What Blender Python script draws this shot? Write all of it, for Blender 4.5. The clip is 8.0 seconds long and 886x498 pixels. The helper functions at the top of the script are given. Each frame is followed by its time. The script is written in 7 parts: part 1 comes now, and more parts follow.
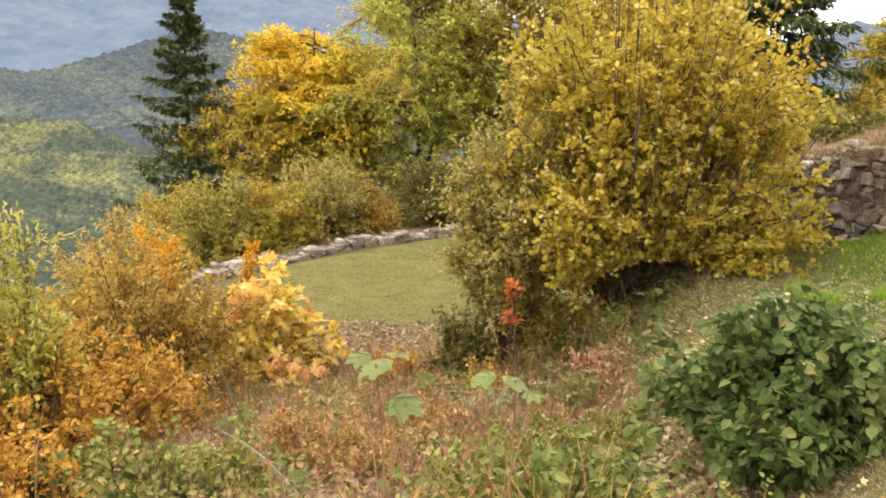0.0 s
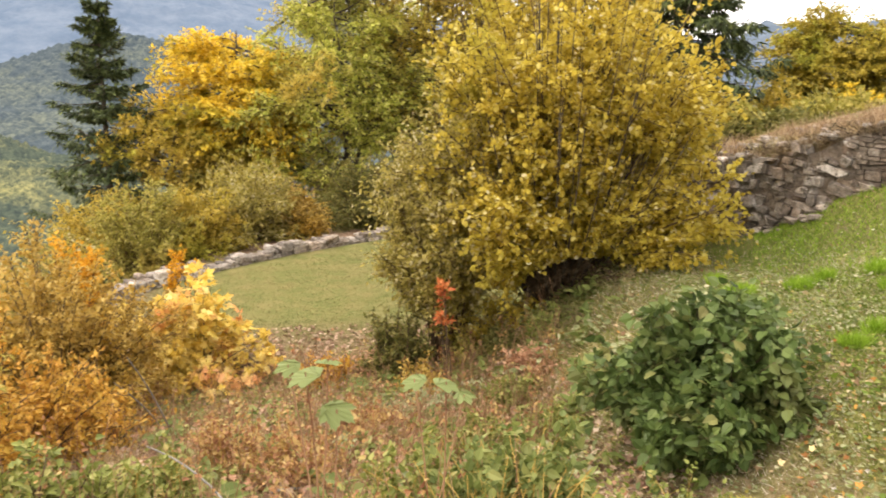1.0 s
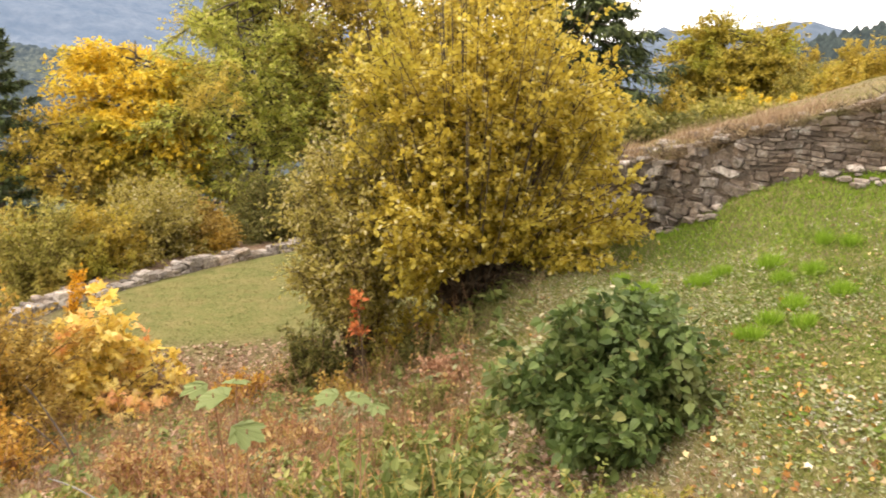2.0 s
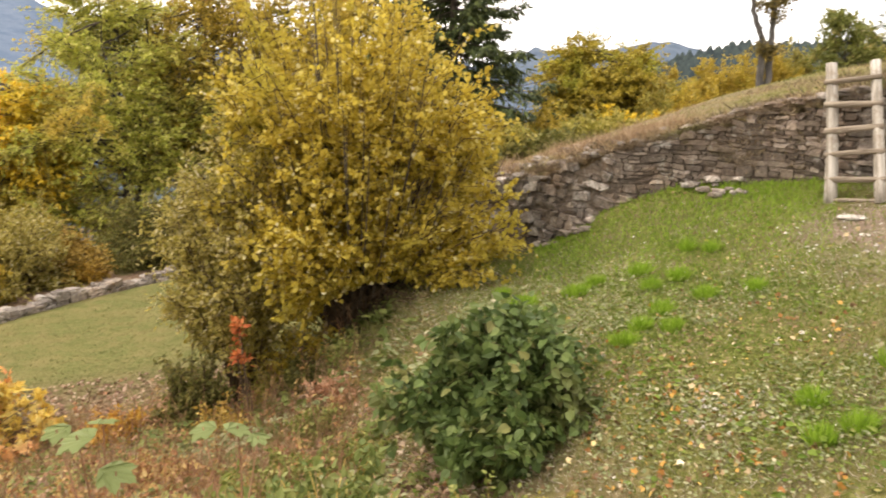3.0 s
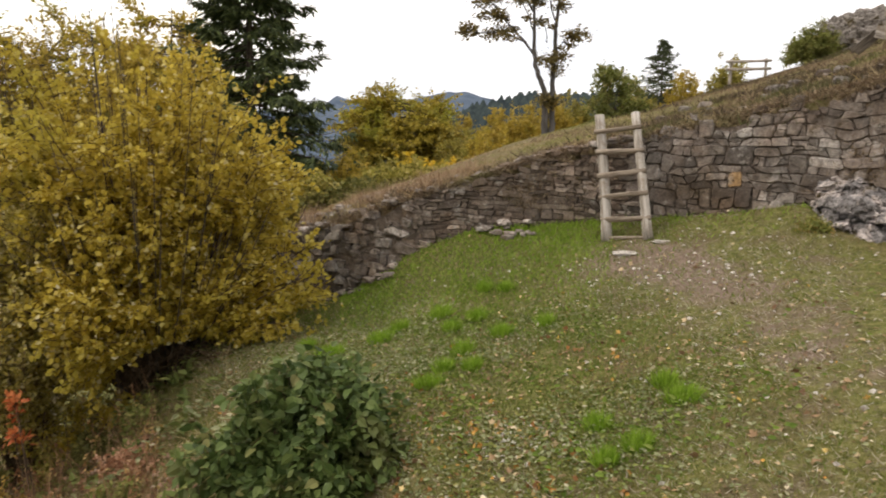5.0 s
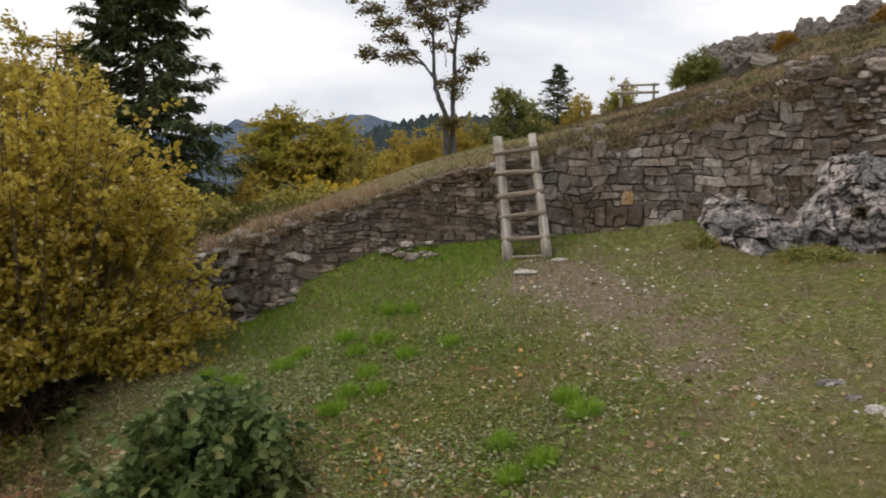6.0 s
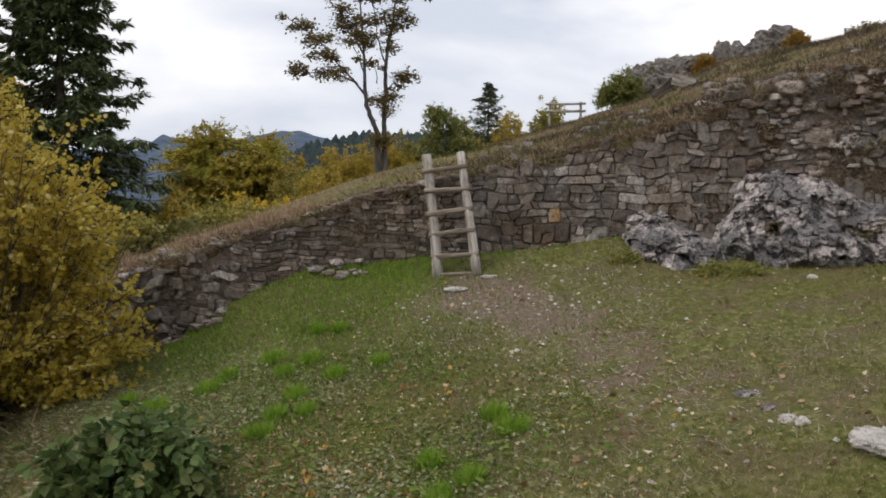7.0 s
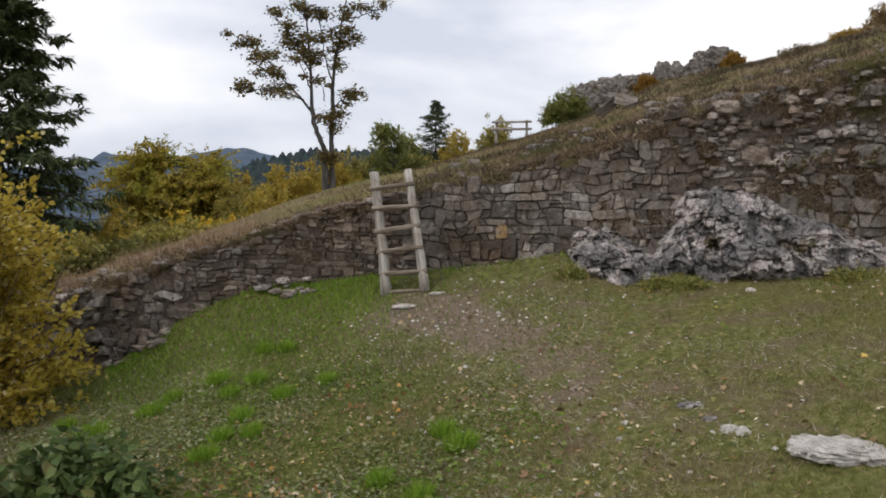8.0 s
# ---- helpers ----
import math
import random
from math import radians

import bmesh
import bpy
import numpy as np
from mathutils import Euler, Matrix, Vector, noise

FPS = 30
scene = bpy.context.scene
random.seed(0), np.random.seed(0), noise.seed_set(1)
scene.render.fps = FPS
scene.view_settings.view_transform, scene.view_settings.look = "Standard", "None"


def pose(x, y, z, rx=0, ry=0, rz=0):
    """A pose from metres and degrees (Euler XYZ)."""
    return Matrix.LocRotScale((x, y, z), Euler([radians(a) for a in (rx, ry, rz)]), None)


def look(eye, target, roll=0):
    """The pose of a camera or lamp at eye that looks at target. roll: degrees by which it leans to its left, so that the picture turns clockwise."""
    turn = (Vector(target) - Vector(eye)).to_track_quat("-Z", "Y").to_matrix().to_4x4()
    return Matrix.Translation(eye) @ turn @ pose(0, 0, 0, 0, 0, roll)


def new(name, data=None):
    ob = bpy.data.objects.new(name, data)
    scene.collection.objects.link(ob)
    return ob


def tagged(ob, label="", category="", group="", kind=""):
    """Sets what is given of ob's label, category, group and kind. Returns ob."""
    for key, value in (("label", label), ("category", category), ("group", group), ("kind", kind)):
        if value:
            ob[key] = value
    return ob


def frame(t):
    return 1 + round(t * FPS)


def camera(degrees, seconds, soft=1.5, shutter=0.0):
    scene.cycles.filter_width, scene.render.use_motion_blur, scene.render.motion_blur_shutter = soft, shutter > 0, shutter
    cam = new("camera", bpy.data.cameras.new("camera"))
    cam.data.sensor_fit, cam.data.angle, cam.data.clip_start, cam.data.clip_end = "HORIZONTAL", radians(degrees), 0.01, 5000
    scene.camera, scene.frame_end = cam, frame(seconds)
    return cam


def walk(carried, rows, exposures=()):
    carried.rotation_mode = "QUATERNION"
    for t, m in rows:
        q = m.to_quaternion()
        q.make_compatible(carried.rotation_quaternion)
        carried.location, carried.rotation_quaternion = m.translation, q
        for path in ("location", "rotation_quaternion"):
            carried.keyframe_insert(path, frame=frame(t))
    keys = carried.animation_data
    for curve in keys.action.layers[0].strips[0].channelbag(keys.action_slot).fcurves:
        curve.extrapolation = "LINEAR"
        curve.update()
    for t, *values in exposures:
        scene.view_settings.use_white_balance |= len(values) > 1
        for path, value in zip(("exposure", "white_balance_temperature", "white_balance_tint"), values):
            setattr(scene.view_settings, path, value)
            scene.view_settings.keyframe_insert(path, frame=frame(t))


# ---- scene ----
cam = camera(59.3, 8.0, soft=1.75, shutter=0.4)
PATH = [
    (0, -0.115, 0.098, 1.538, 75.09, -2.50, 0.46),
    (0.5, -0.104, 0.089, 1.548, 75.19, -2.17, -1.62),
    (1, -0.096, 0.078, 1.556, 75.41, -2.08, -4.85),
    (2.5, -0.044, 0.046, 1.590, 76.81, -1.47, -15.31),
    (3, -0.026, 0.037, 1.591, 77.77, -1.31, -20.03),
    (3.5, -0.019, 0.011, 1.604, 78.90, -1.29, -24.12),
    (4, -0.003, -0.008, 1.612, 79.76, -1.38, -27.55),
    (4.5, 0.007, -0.027, 1.619, 80.63, -1.29, -30.80),
    (6, 0.060, -0.042, 1.626, 83.21, -0.62, -41.26),
    (6.5, 0.071, -0.053, 1.629, 83.84, -0.61, -44.41),
    (7, 0.087, -0.074, 1.639, 84.48, -0.71, -46.18),
    (7.5, 0.089, -0.084, 1.635, 85.08, -0.68, -48.05),
    (8, 0.084, -0.089, 1.642, 85.77, -0.55, -49.97),
]
# exposure and white balance fall as the sky comes into view
EXPOSURES = [(0, 0.92, 8000, 12), (1, 1.02, 8000, 12), (2.5, 0.95, 8000, 13), (3.5, 0.5, 7900, 13), (4.5, 0.17, 7700, 13), (6, -0.50, 6900, 11), (8, -0.60, 6600, 11)]
walk(cam, [(t, pose(*p)) for t, *p in PATH], EXPOSURES)

# ---- world and light: bright overcast autumn sky ----
SUN_EL, SUN_AZ = 48, 300          # degrees; azimuth clockwise from +y
world = bpy.data.worlds.new("overcast_sky")
scene.world = world
world.use_nodes = True
wt = world.node_tree
wt.nodes.clear()


def wn(kind, **kw):
    n = wt.nodes.new(kind)
    for k, v in kw.items():
        n.inputs[k].default_value = v
    return n


w_out = wt.nodes.new("ShaderNodeOutputWorld")
w_bg = wn("ShaderNodeBackground", Strength=0.113)
w_sky = wt.nodes.new("ShaderNodeTexSky")
w_sky.sky_type = "NISHITA"
w_sky.sun_disc = False
w_sky.sun_elevation = radians(SUN_EL)
w_sky.sun_rotation = radians(SUN_AZ)
w_co = wt.nodes.new("ShaderNodeTexCoord")
w_map = wn("ShaderNodeMapping", Scale=(1.0, 1.0, 2.6))
w_n1 = wn("ShaderNodeTexNoise", Scale=1.9, Detail=6.0, Roughness=0.5, Distortion=0.5)
w_ramp = wt.nodes.new("ShaderNodeValToRGB")
w_ramp.color_ramp.elements[0].position = 0.36
w_ramp.color_ramp.elements[0].color = (9.6, 10.4, 12.0, 1)
w_ramp.color_ramp.elements[1].position = 0.62
w_ramp.color_ramp.elements[1].color = (16.6, 16.6, 16.8, 1)
w_mix = wt.nodes.new("ShaderNodeMix")
w_mix.data_type = "RGBA"
w_mix.inputs[0].default_value = 0.9
wt.links.new(w_co.outputs["Generated"], w_map.inputs["Vector"])
wt.links.new(w_map.outputs["Vector"], w_n1.inputs["Vector"])
wt.links.new(w_n1.outputs["Fac"], w_ramp.inputs["Fac"])
wt.links.new(w_sky.outputs["Color"], w_mix.inputs[6])
wt.links.new(w_ramp.outputs["Color"], w_mix.inputs[7])
wt.links.new(w_mix.outputs[2], w_bg.inputs["Color"])
wt.links.new(w_bg.outputs["Background"], w_out.inputs["Surface"])

sun = new("sun", bpy.data.lights.new("sun", "SUN"))
sun.data.energy, sun.data.angle, sun.data.color = 1.3, radians(14), (1.0, 0.95, 0.86)
_a = radians(SUN_AZ)
sun.matrix_world = look((60 * math.sin(_a), 60 * math.cos(_a), 60 * math.tan(radians(SUN_EL))), (0, 0, 0))

# ---- materials ----


class Mat:
    """A node material with a principled surface and small helpers."""

    def __init__(self, name, rough=0.8, spec=0.3, in_world=False):
        self.in_world = in_world
        self.m = bpy.data.materials.new(name)
        self.m.use_nodes = True
        self.t = self.m.node_tree
        self.b = self.t.nodes["Principled BSDF"]
        self.out = self.t.nodes["Material Output"]
        self.b.inputs["Roughness"].default_value = rough
        self.b.inputs["Specular IOR Level"].default_value = spec
        self.co = None

    def put(self, sock, v):
        if hasattr(v, "links") or hasattr(v, "is_linked"):
            self.t.links.new(v, sock)
        else:
            sock.default_value = v

    def pos(self):
        if self.co is None:
            self.co = self.t.nodes.new("ShaderNodeNewGeometry").outputs["Position"] if self.in_world else self.t.nodes.new("ShaderNodeTexCoord").outputs["Object"]
        return self.co

    def noise(self, scale, detail=4.0, rough=0.6, stretch=None):
        n = self.t.nodes.new("ShaderNodeTexNoise")
        n.inputs["Scale"].default_value = scale
        n.inputs["Detail"].default_value = detail
        n.inputs["Roughness"].default_value = rough
        v = self.pos()
        if stretch:
            mp = self.t.nodes.new("ShaderNodeMapping")
            mp.inputs["Scale"].default_value = stretch
            self.t.links.new(v, mp.inputs["Vector"])
            v = mp.outputs["Vector"]
        self.t.links.new(v, n.inputs["Vector"])
        return n.outputs["Fac"]

    def voronoi(self, scale):
        n = self.t.nodes.new("ShaderNodeTexVoronoi")
        n.inputs["Scale"].default_value = scale
        self.t.links.new(self.pos(), n.inputs["Vector"])
        return n.outputs["Distance"]

    def island(self):
        return self.t.nodes.new("ShaderNodeNewGeometry").outputs["Random Per Island"]

    def per_object(self):
        return self.t.nodes.new("ShaderNodeObjectInfo").outputs["Random"]

    def attr(self, name):
        n = self.t.nodes.new("ShaderNodeAttribute")
        n.attribute_name = name
        s = self.t.nodes.new("ShaderNodeSeparateColor")
        self.t.links.new(n.outputs["Color"], s.inputs[0])
        return s.outputs

    def ramp(self, fac, stops):
        r = self.t.nodes.new("ShaderNodeValToRGB")
        e = r.color_ramp.elements
        while len(e) < len(stops):
            e.new(0.5)
        for el, (p, c) in zip(e, stops):
            el.position = p
            el.color = (*c, 1) if len(c) == 3 else c
        self.put(r.inputs["Fac"], fac)
        return r.outputs["Color"]

    def mix(self, fac, a, b, how="MIX"):
        n = self.t.nodes.new("ShaderNodeMix")
        n.data_type, n.blend_type = "RGBA", how
        for sock, v in ((n.inputs[0], fac), (n.inputs[6], a), (n.inputs[7], b)):
            if isinstance(v, tuple) and len(v) == 3:
                v = (*v, 1)
            self.put(sock, v)
        return n.outputs[2]

    def calc(self, op, a, b=0.0, clamp=False):
        n = self.t.nodes.new("ShaderNodeMath")
        n.operation, n.use_clamp = op, clamp
        self.put(n.inputs[0], a)
        self.put(n.inputs[1], b)
        return n.outputs[0]

    def step(self, v, lo, hi):
        n = self.t.nodes.new("ShaderNodeMapRange")
        n.inputs["From Min"].default_value, n.inputs["From Max"].default_value = lo, hi
        self.put(n.inputs["Value"], v)
        return n.outputs["Result"]

    def colour(self, c):
        self.put(self.b.inputs["Base Color"], (*c, 1) if isinstance(c, tuple) and len(c) == 3 else c)
        return self

    def bump(self, h, strength=0.5, dist=0.02):
        n = self.t.nodes.new("ShaderNodeBump")
        n.inputs["Strength"].default_value, n.inputs["Distance"].default_value = strength, dist
        self.put(n.inputs["Height"], h)
        self.t.links.new(n.outputs["Normal"], self.b.inputs["Normal"])
        return self

    def translucent(self, colour, amount):
        tr = self.t.nodes.new("ShaderNodeBsdfTranslucent")
        self.put(tr.inputs["Color"], colour)
        mx = self.t.nodes.new("ShaderNodeMixShader")
        mx.inputs[0].default_value = amount
        self.t.links.new(self.b.outputs[0], mx.inputs[1])
        self.t.links.new(tr.outputs[0], mx.inputs[2])
        self.t.links.new(mx.outputs[0], self.out.inputs["Surface"])
        return self


def leaf_mat(name, stops, patch=1.2, patch_to=None, rough=0.55, trans=0.35):
    """Leaves: a colour of their own per leaf, and broader patches of another tone through the crown."""
    m = Mat(name, rough, 0.25)
    c = m.ramp(m.island(), stops)
    if patch_to:
        c = m.mix(m.step(m.noise(patch, 2.0), 0.52, 0.66), c, patch_to)
    m.colour(c)
    m.translucent(c, trans)
    return m.m


def bark_mat(name, dark, light, scale=14.0):
    m = Mat(name, 0.9, 0.15)
    n = m.noise(scale, 6.0, 0.65, (1, 1, 0.25))
    m.colour(m.ramp(n, [(0.35, dark), (0.7, light)]))
    m.bump(n, 0.6, 0.01)
    return m.m


M_BARK = bark_mat("bark", (0.035, 0.028, 0.022), (0.14, 0.12, 0.095))
M_BARK_GREY = bark_mat("bark_grey", (0.10, 0.095, 0.09), (0.30, 0.28, 0.26), 8.0)
M_BARK_ROWAN = bark_mat("bark_rowan", (0.045, 0.042, 0.04), (0.17, 0.16, 0.15), 8.0)
M_STEM = bark_mat("stem_bark", (0.05, 0.032, 0.02), (0.17, 0.12, 0.075))
M_DRY = bark_mat("dry_stalk", (0.20, 0.095, 0.055), (0.46, 0.29, 0.175), 6.0)
M_YSTEM = bark_mat("yellow_stalk", (0.36, 0.21, 0.05), (0.58, 0.42, 0.14), 6.0)

M_HAZEL = leaf_mat("hazel_leaf_autumn", [(0.0, (0.392, 0.292, 0.048)), (0.35, (0.519, 0.403, 0.066)), (0.75, (0.615, 0.488, 0.087)), (0.94, (0.678, 0.583, 0.201)), (1.0, (0.763, 0.700, 0.477))],
                   0.55, (0.445, 0.376, 0.064), 0.55, 0.58)
M_WILLOW = leaf_mat("willow_leaf_autumn", [(0.0, (0.270, 0.231, 0.048)), (0.6, (0.418, 0.348, 0.096)), (0.9, (0.505, 0.435, 0.183)), (1.0, (0.609, 0.548, 0.357))], 1.2, None, 0.55, 0.45)
M_MAPLE_Y = leaf_mat("maple_leaf_yellow", [(0.0, (0.60, 0.40, 0.04)), (0.5, (0.74, 0.52, 0.05)), (1.0, (0.80, 0.63, 0.12))], 0.45, (0.36, 0.32, 0.04))
M_SAP_Y = leaf_mat("sapling_leaf_yellow", [(0.0, (0.66, 0.46, 0.09)), (0.6, (0.78, 0.60, 0.15)), (1.0, (0.84, 0.70, 0.30))], 1.7, (0.78, 0.42, 0.20))
M_ASH_G = leaf_mat("ash_leaf_green", [(0.0, (0.33, 0.37, 0.068)), (0.6, (0.50, 0.50, 0.105)), (1.0, (0.62, 0.56, 0.20))], 0.4, (0.54, 0.41, 0.09), 0.55, 0.45)
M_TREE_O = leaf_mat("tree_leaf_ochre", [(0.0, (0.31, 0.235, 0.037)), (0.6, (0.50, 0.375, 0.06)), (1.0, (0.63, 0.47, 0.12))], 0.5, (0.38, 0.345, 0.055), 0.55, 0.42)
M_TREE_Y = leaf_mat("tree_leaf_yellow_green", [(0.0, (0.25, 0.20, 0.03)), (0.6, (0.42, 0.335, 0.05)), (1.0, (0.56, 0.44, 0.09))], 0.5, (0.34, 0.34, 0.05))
M_SHRUB_B = leaf_mat("shrub_leaf_bronze", [(0.0, (0.317, 0.202, 0.044)), (0.5, (0.449, 0.295, 0.066)), (1.0, (0.554, 0.405, 0.132))], 1.1, (0.493, 0.295, 0.044))
M_OCHRE = leaf_mat("shrub_leaf_ochre", [(0.0, (0.20, 0.105, 0.02)), (0.5, (0.33, 0.185, 0.03)), (1.0, (0.42, 0.27, 0.06))], 0.6, (0.30, 0.20, 0.05))
M_SHRUB_O = leaf_mat("shrub_leaf_orange", [(0.0, (0.396, 0.189, 0.036)), (0.5, (0.549, 0.297, 0.050)), (1.0, (0.630, 0.405, 0.099))], 1.3, (0.477, 0.306, 0.054))
M_SHRUB_G = leaf_mat("shrub_leaf_olive", [(0.0, (0.20, 0.185, 0.038)), (0.6, (0.36, 0.32, 0.07)), (1.0, (0.50, 0.42, 0.14))], 0.9, (0.37, 0.28, 0.06))
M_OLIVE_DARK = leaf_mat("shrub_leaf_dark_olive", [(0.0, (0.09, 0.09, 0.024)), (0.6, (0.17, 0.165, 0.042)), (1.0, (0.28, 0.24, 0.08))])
M_DARKB = leaf_mat("bush_leaf_dark_green", [(0.0, (0.045, 0.075, 0.020)), (0.6, (0.10, 0.15, 0.042)), (0.95, (0.15, 0.20, 0.06)), (1.0, (0.28, 0.26, 0.10))], 2.0, (0.12, 0.135, 0.042), 0.5, 0.28)
M_HERB = leaf_mat("herb_leaf_green", [(0.0, (0.12, 0.145, 0.032)), (0.6, (0.22, 0.245, 0.06)), (0.9, (0.35, 0.35, 0.12)), (1.0, (0.44, 0.33, 0.13))], 1.4, None, 0.5, 0.3)
M_BIGLEAF = leaf_mat("big_leaf_pale_green", [(0.0, (0.102, 0.136, 0.036)), (0.7, (0.187, 0.221, 0.064)), (1.0, (0.289, 0.297, 0.111))], 3.0, None, 0.55, 0.3)
M_SEEDLING = leaf_mat("seedling_leaf_pale_green", [(0.0, (0.145, 0.187, 0.066)), (1.0, (0.221, 0.264, 0.102))], 3.0, None, 0.6, 0.3)
M_PALEHERB = leaf_mat("grey_green_weed_leaf", [(0.0, (0.16, 0.19, 0.085)), (0.6, (0.26, 0.285, 0.14)), (0.9, (0.37, 0.38, 0.22)), (1.0, (0.52, 0.47, 0.33))], 1.4, None, 0.6, 0.25)
M_LIME = leaf_mat("sapling_leaf_lime", [(0.0, (0.34, 0.33, 0.06)), (0.6, (0.47, 0.45, 0.10)), (1.0, (0.60, 0.53, 0.18))], 0.9, (0.54, 0.36, 0.07), 0.55, 0.45)
M_ORANGE = leaf_mat("leaf_orange", [(0.0, (0.58, 0.28, 0.02)), (1.0, (0.74, 0.42, 0.05))])
M_RED = leaf_mat("leaf_red", [(0.0, (0.50, 0.13, 0.05)), (1.0, (0.66, 0.25, 0.09))])
M_PINK = leaf_mat("leaf_faded_pink", [(0.0, (0.38, 0.19, 0.11)), (1.0, (0.58, 0.36, 0.24))])
M_HEATHER = leaf_mat("heather_brown", [(0.0, (0.10, 0.068, 0.045)), (0.6, (0.21, 0.15, 0.095)), (1.0, (0.38, 0.29, 0.18))], 0.7, (0.17, 0.165, 0.06), 0.85, 0.1)
M_BANK = leaf_mat("bank_weed_brown", [(0.0, (0.13, 0.09, 0.062)), (0.6, (0.27, 0.20, 0.135)), (1.0, (0.45, 0.36, 0.24))], 0.7, (0.19, 0.17, 0.075), 0.85, 0.1)
M_HEATHER_D = leaf_mat("heather_dark", [(0.0, (0.035, 0.026, 0.018)), (0.6, (0.085, 0.062, 0.04)), (1.0, (0.19, 0.14, 0.085))], 0.5, (0.09, 0.10, 0.032), 0.85, 0.1)
M_SPRUCE = leaf_mat("spruce_needle", [(0.0, (0.026, 0.040, 0.016)), (0.7, (0.066, 0.092, 0.030)), (1.0, (0.15, 0.18, 0.06))], 0.6, None, 0.6, 0.08)
M_ROWAN = leaf_mat("rowan_leaf", [(0.0, (0.10, 0.085, 0.03)), (0.7, (0.20, 0.155, 0.055)), (1.0, (0.32, 0.235, 0.08))], 0.7, None, 0.6, 0.3)
M_LITTER = leaf_mat("fallen_leaf", [(0.0, (0.15, 0.08, 0.045)), (0.35, (0.30, 0.19, 0.105)), (0.6, (0.44, 0.31, 0.18)), (0.88, (0.58, 0.45, 0.28)), (0.93, (0.72, 0.64, 0.48)), (0.97, (0.66, 0.46, 0.12)), (1.0, (0.55, 0.25, 0.06))], 1.0, None, 0.7, 0.1)
M_SLOPE = leaf_mat("slope_litter_leaf", [(0.0, (0.15, 0.08, 0.055)), (0.35, (0.29, 0.175, 0.12)), (0.65, (0.43, 0.305, 0.225)), (0.9, (0.60, 0.48, 0.38)), (1.0, (0.55, 0.25, 0.12))], 0.9, (0.41, 0.30, 0.20), 0.75, 0.15)
M_WITHERED = leaf_mat("withered_leaf", [(0.0, (0.20, 0.085, 0.045)), (0.5, (0.37, 0.18, 0.085)), (0.8, (0.43, 0.29, 0.11)), (1.0, (0.54, 0.39, 0.18))], 0.8, (0.34, 0.24, 0.08), 0.65, 0.3)
M_RUSTY = leaf_mat("rusty_fallen_leaf", [(0.0, (0.16, 0.07, 0.03)), (0.5, (0.36, 0.16, 0.05)), (0.85, (0.52, 0.28, 0.07)), (1.0, (0.62, 0.42, 0.14))], 1.0, None, 0.7, 0.1)
M_GRASS = leaf_mat("grass_blade", [(0.0, (0.13, 0.14, 0.032)), (0.6, (0.225, 0.225, 0.062)), (1.0, (0.42, 0.37, 0.19))], 0.8, (0.30, 0.24, 0.11), 0.6, 0.3)
M_BRUSH = leaf_mat("dry_brush_blade", [(0.0, (0.20, 0.12, 0.07)), (0.6, (0.38, 0.26, 0.16)), (1.0, (0.56, 0.44, 0.30))], 0.7, None, 0.75, 0.2)
M_THATCH = leaf_mat("dead_grass_blade", [(0.0, (0.20, 0.155, 0.11)), (0.5, (0.42, 0.36, 0.275)), (1.0, (0.66, 0.60, 0.50))], 0.7, None, 0.75, 0.2)
M_LAWN = leaf_mat("fresh_grass_blade", [(0.0, (0.085, 0.14, 0.018)), (0.7, (0.155, 0.225, 0.032)), (1.0, (0.27, 0.30, 0.085))], 0.8, None, 0.6, 0.3)
M_TUFT = leaf_mat("lush_grass_blade", [(0.0, (0.13, 0.25, 0.020)), (0.7, (0.27, 0.42, 0.045)), (1.0, (0.38, 0.50, 0.10))], 0.8, None, 0.55, 0.38)
M_DRYGRASS = leaf_mat("dry_grass_blade", [(0.0, (0.20, 0.13, 0.07)), (0.6, (0.38, 0.28, 0.14)), (1.0, (0.52, 0.42, 0.24))], 0.7, (0.16, 0.17, 0.05), 0.75, 0.2)


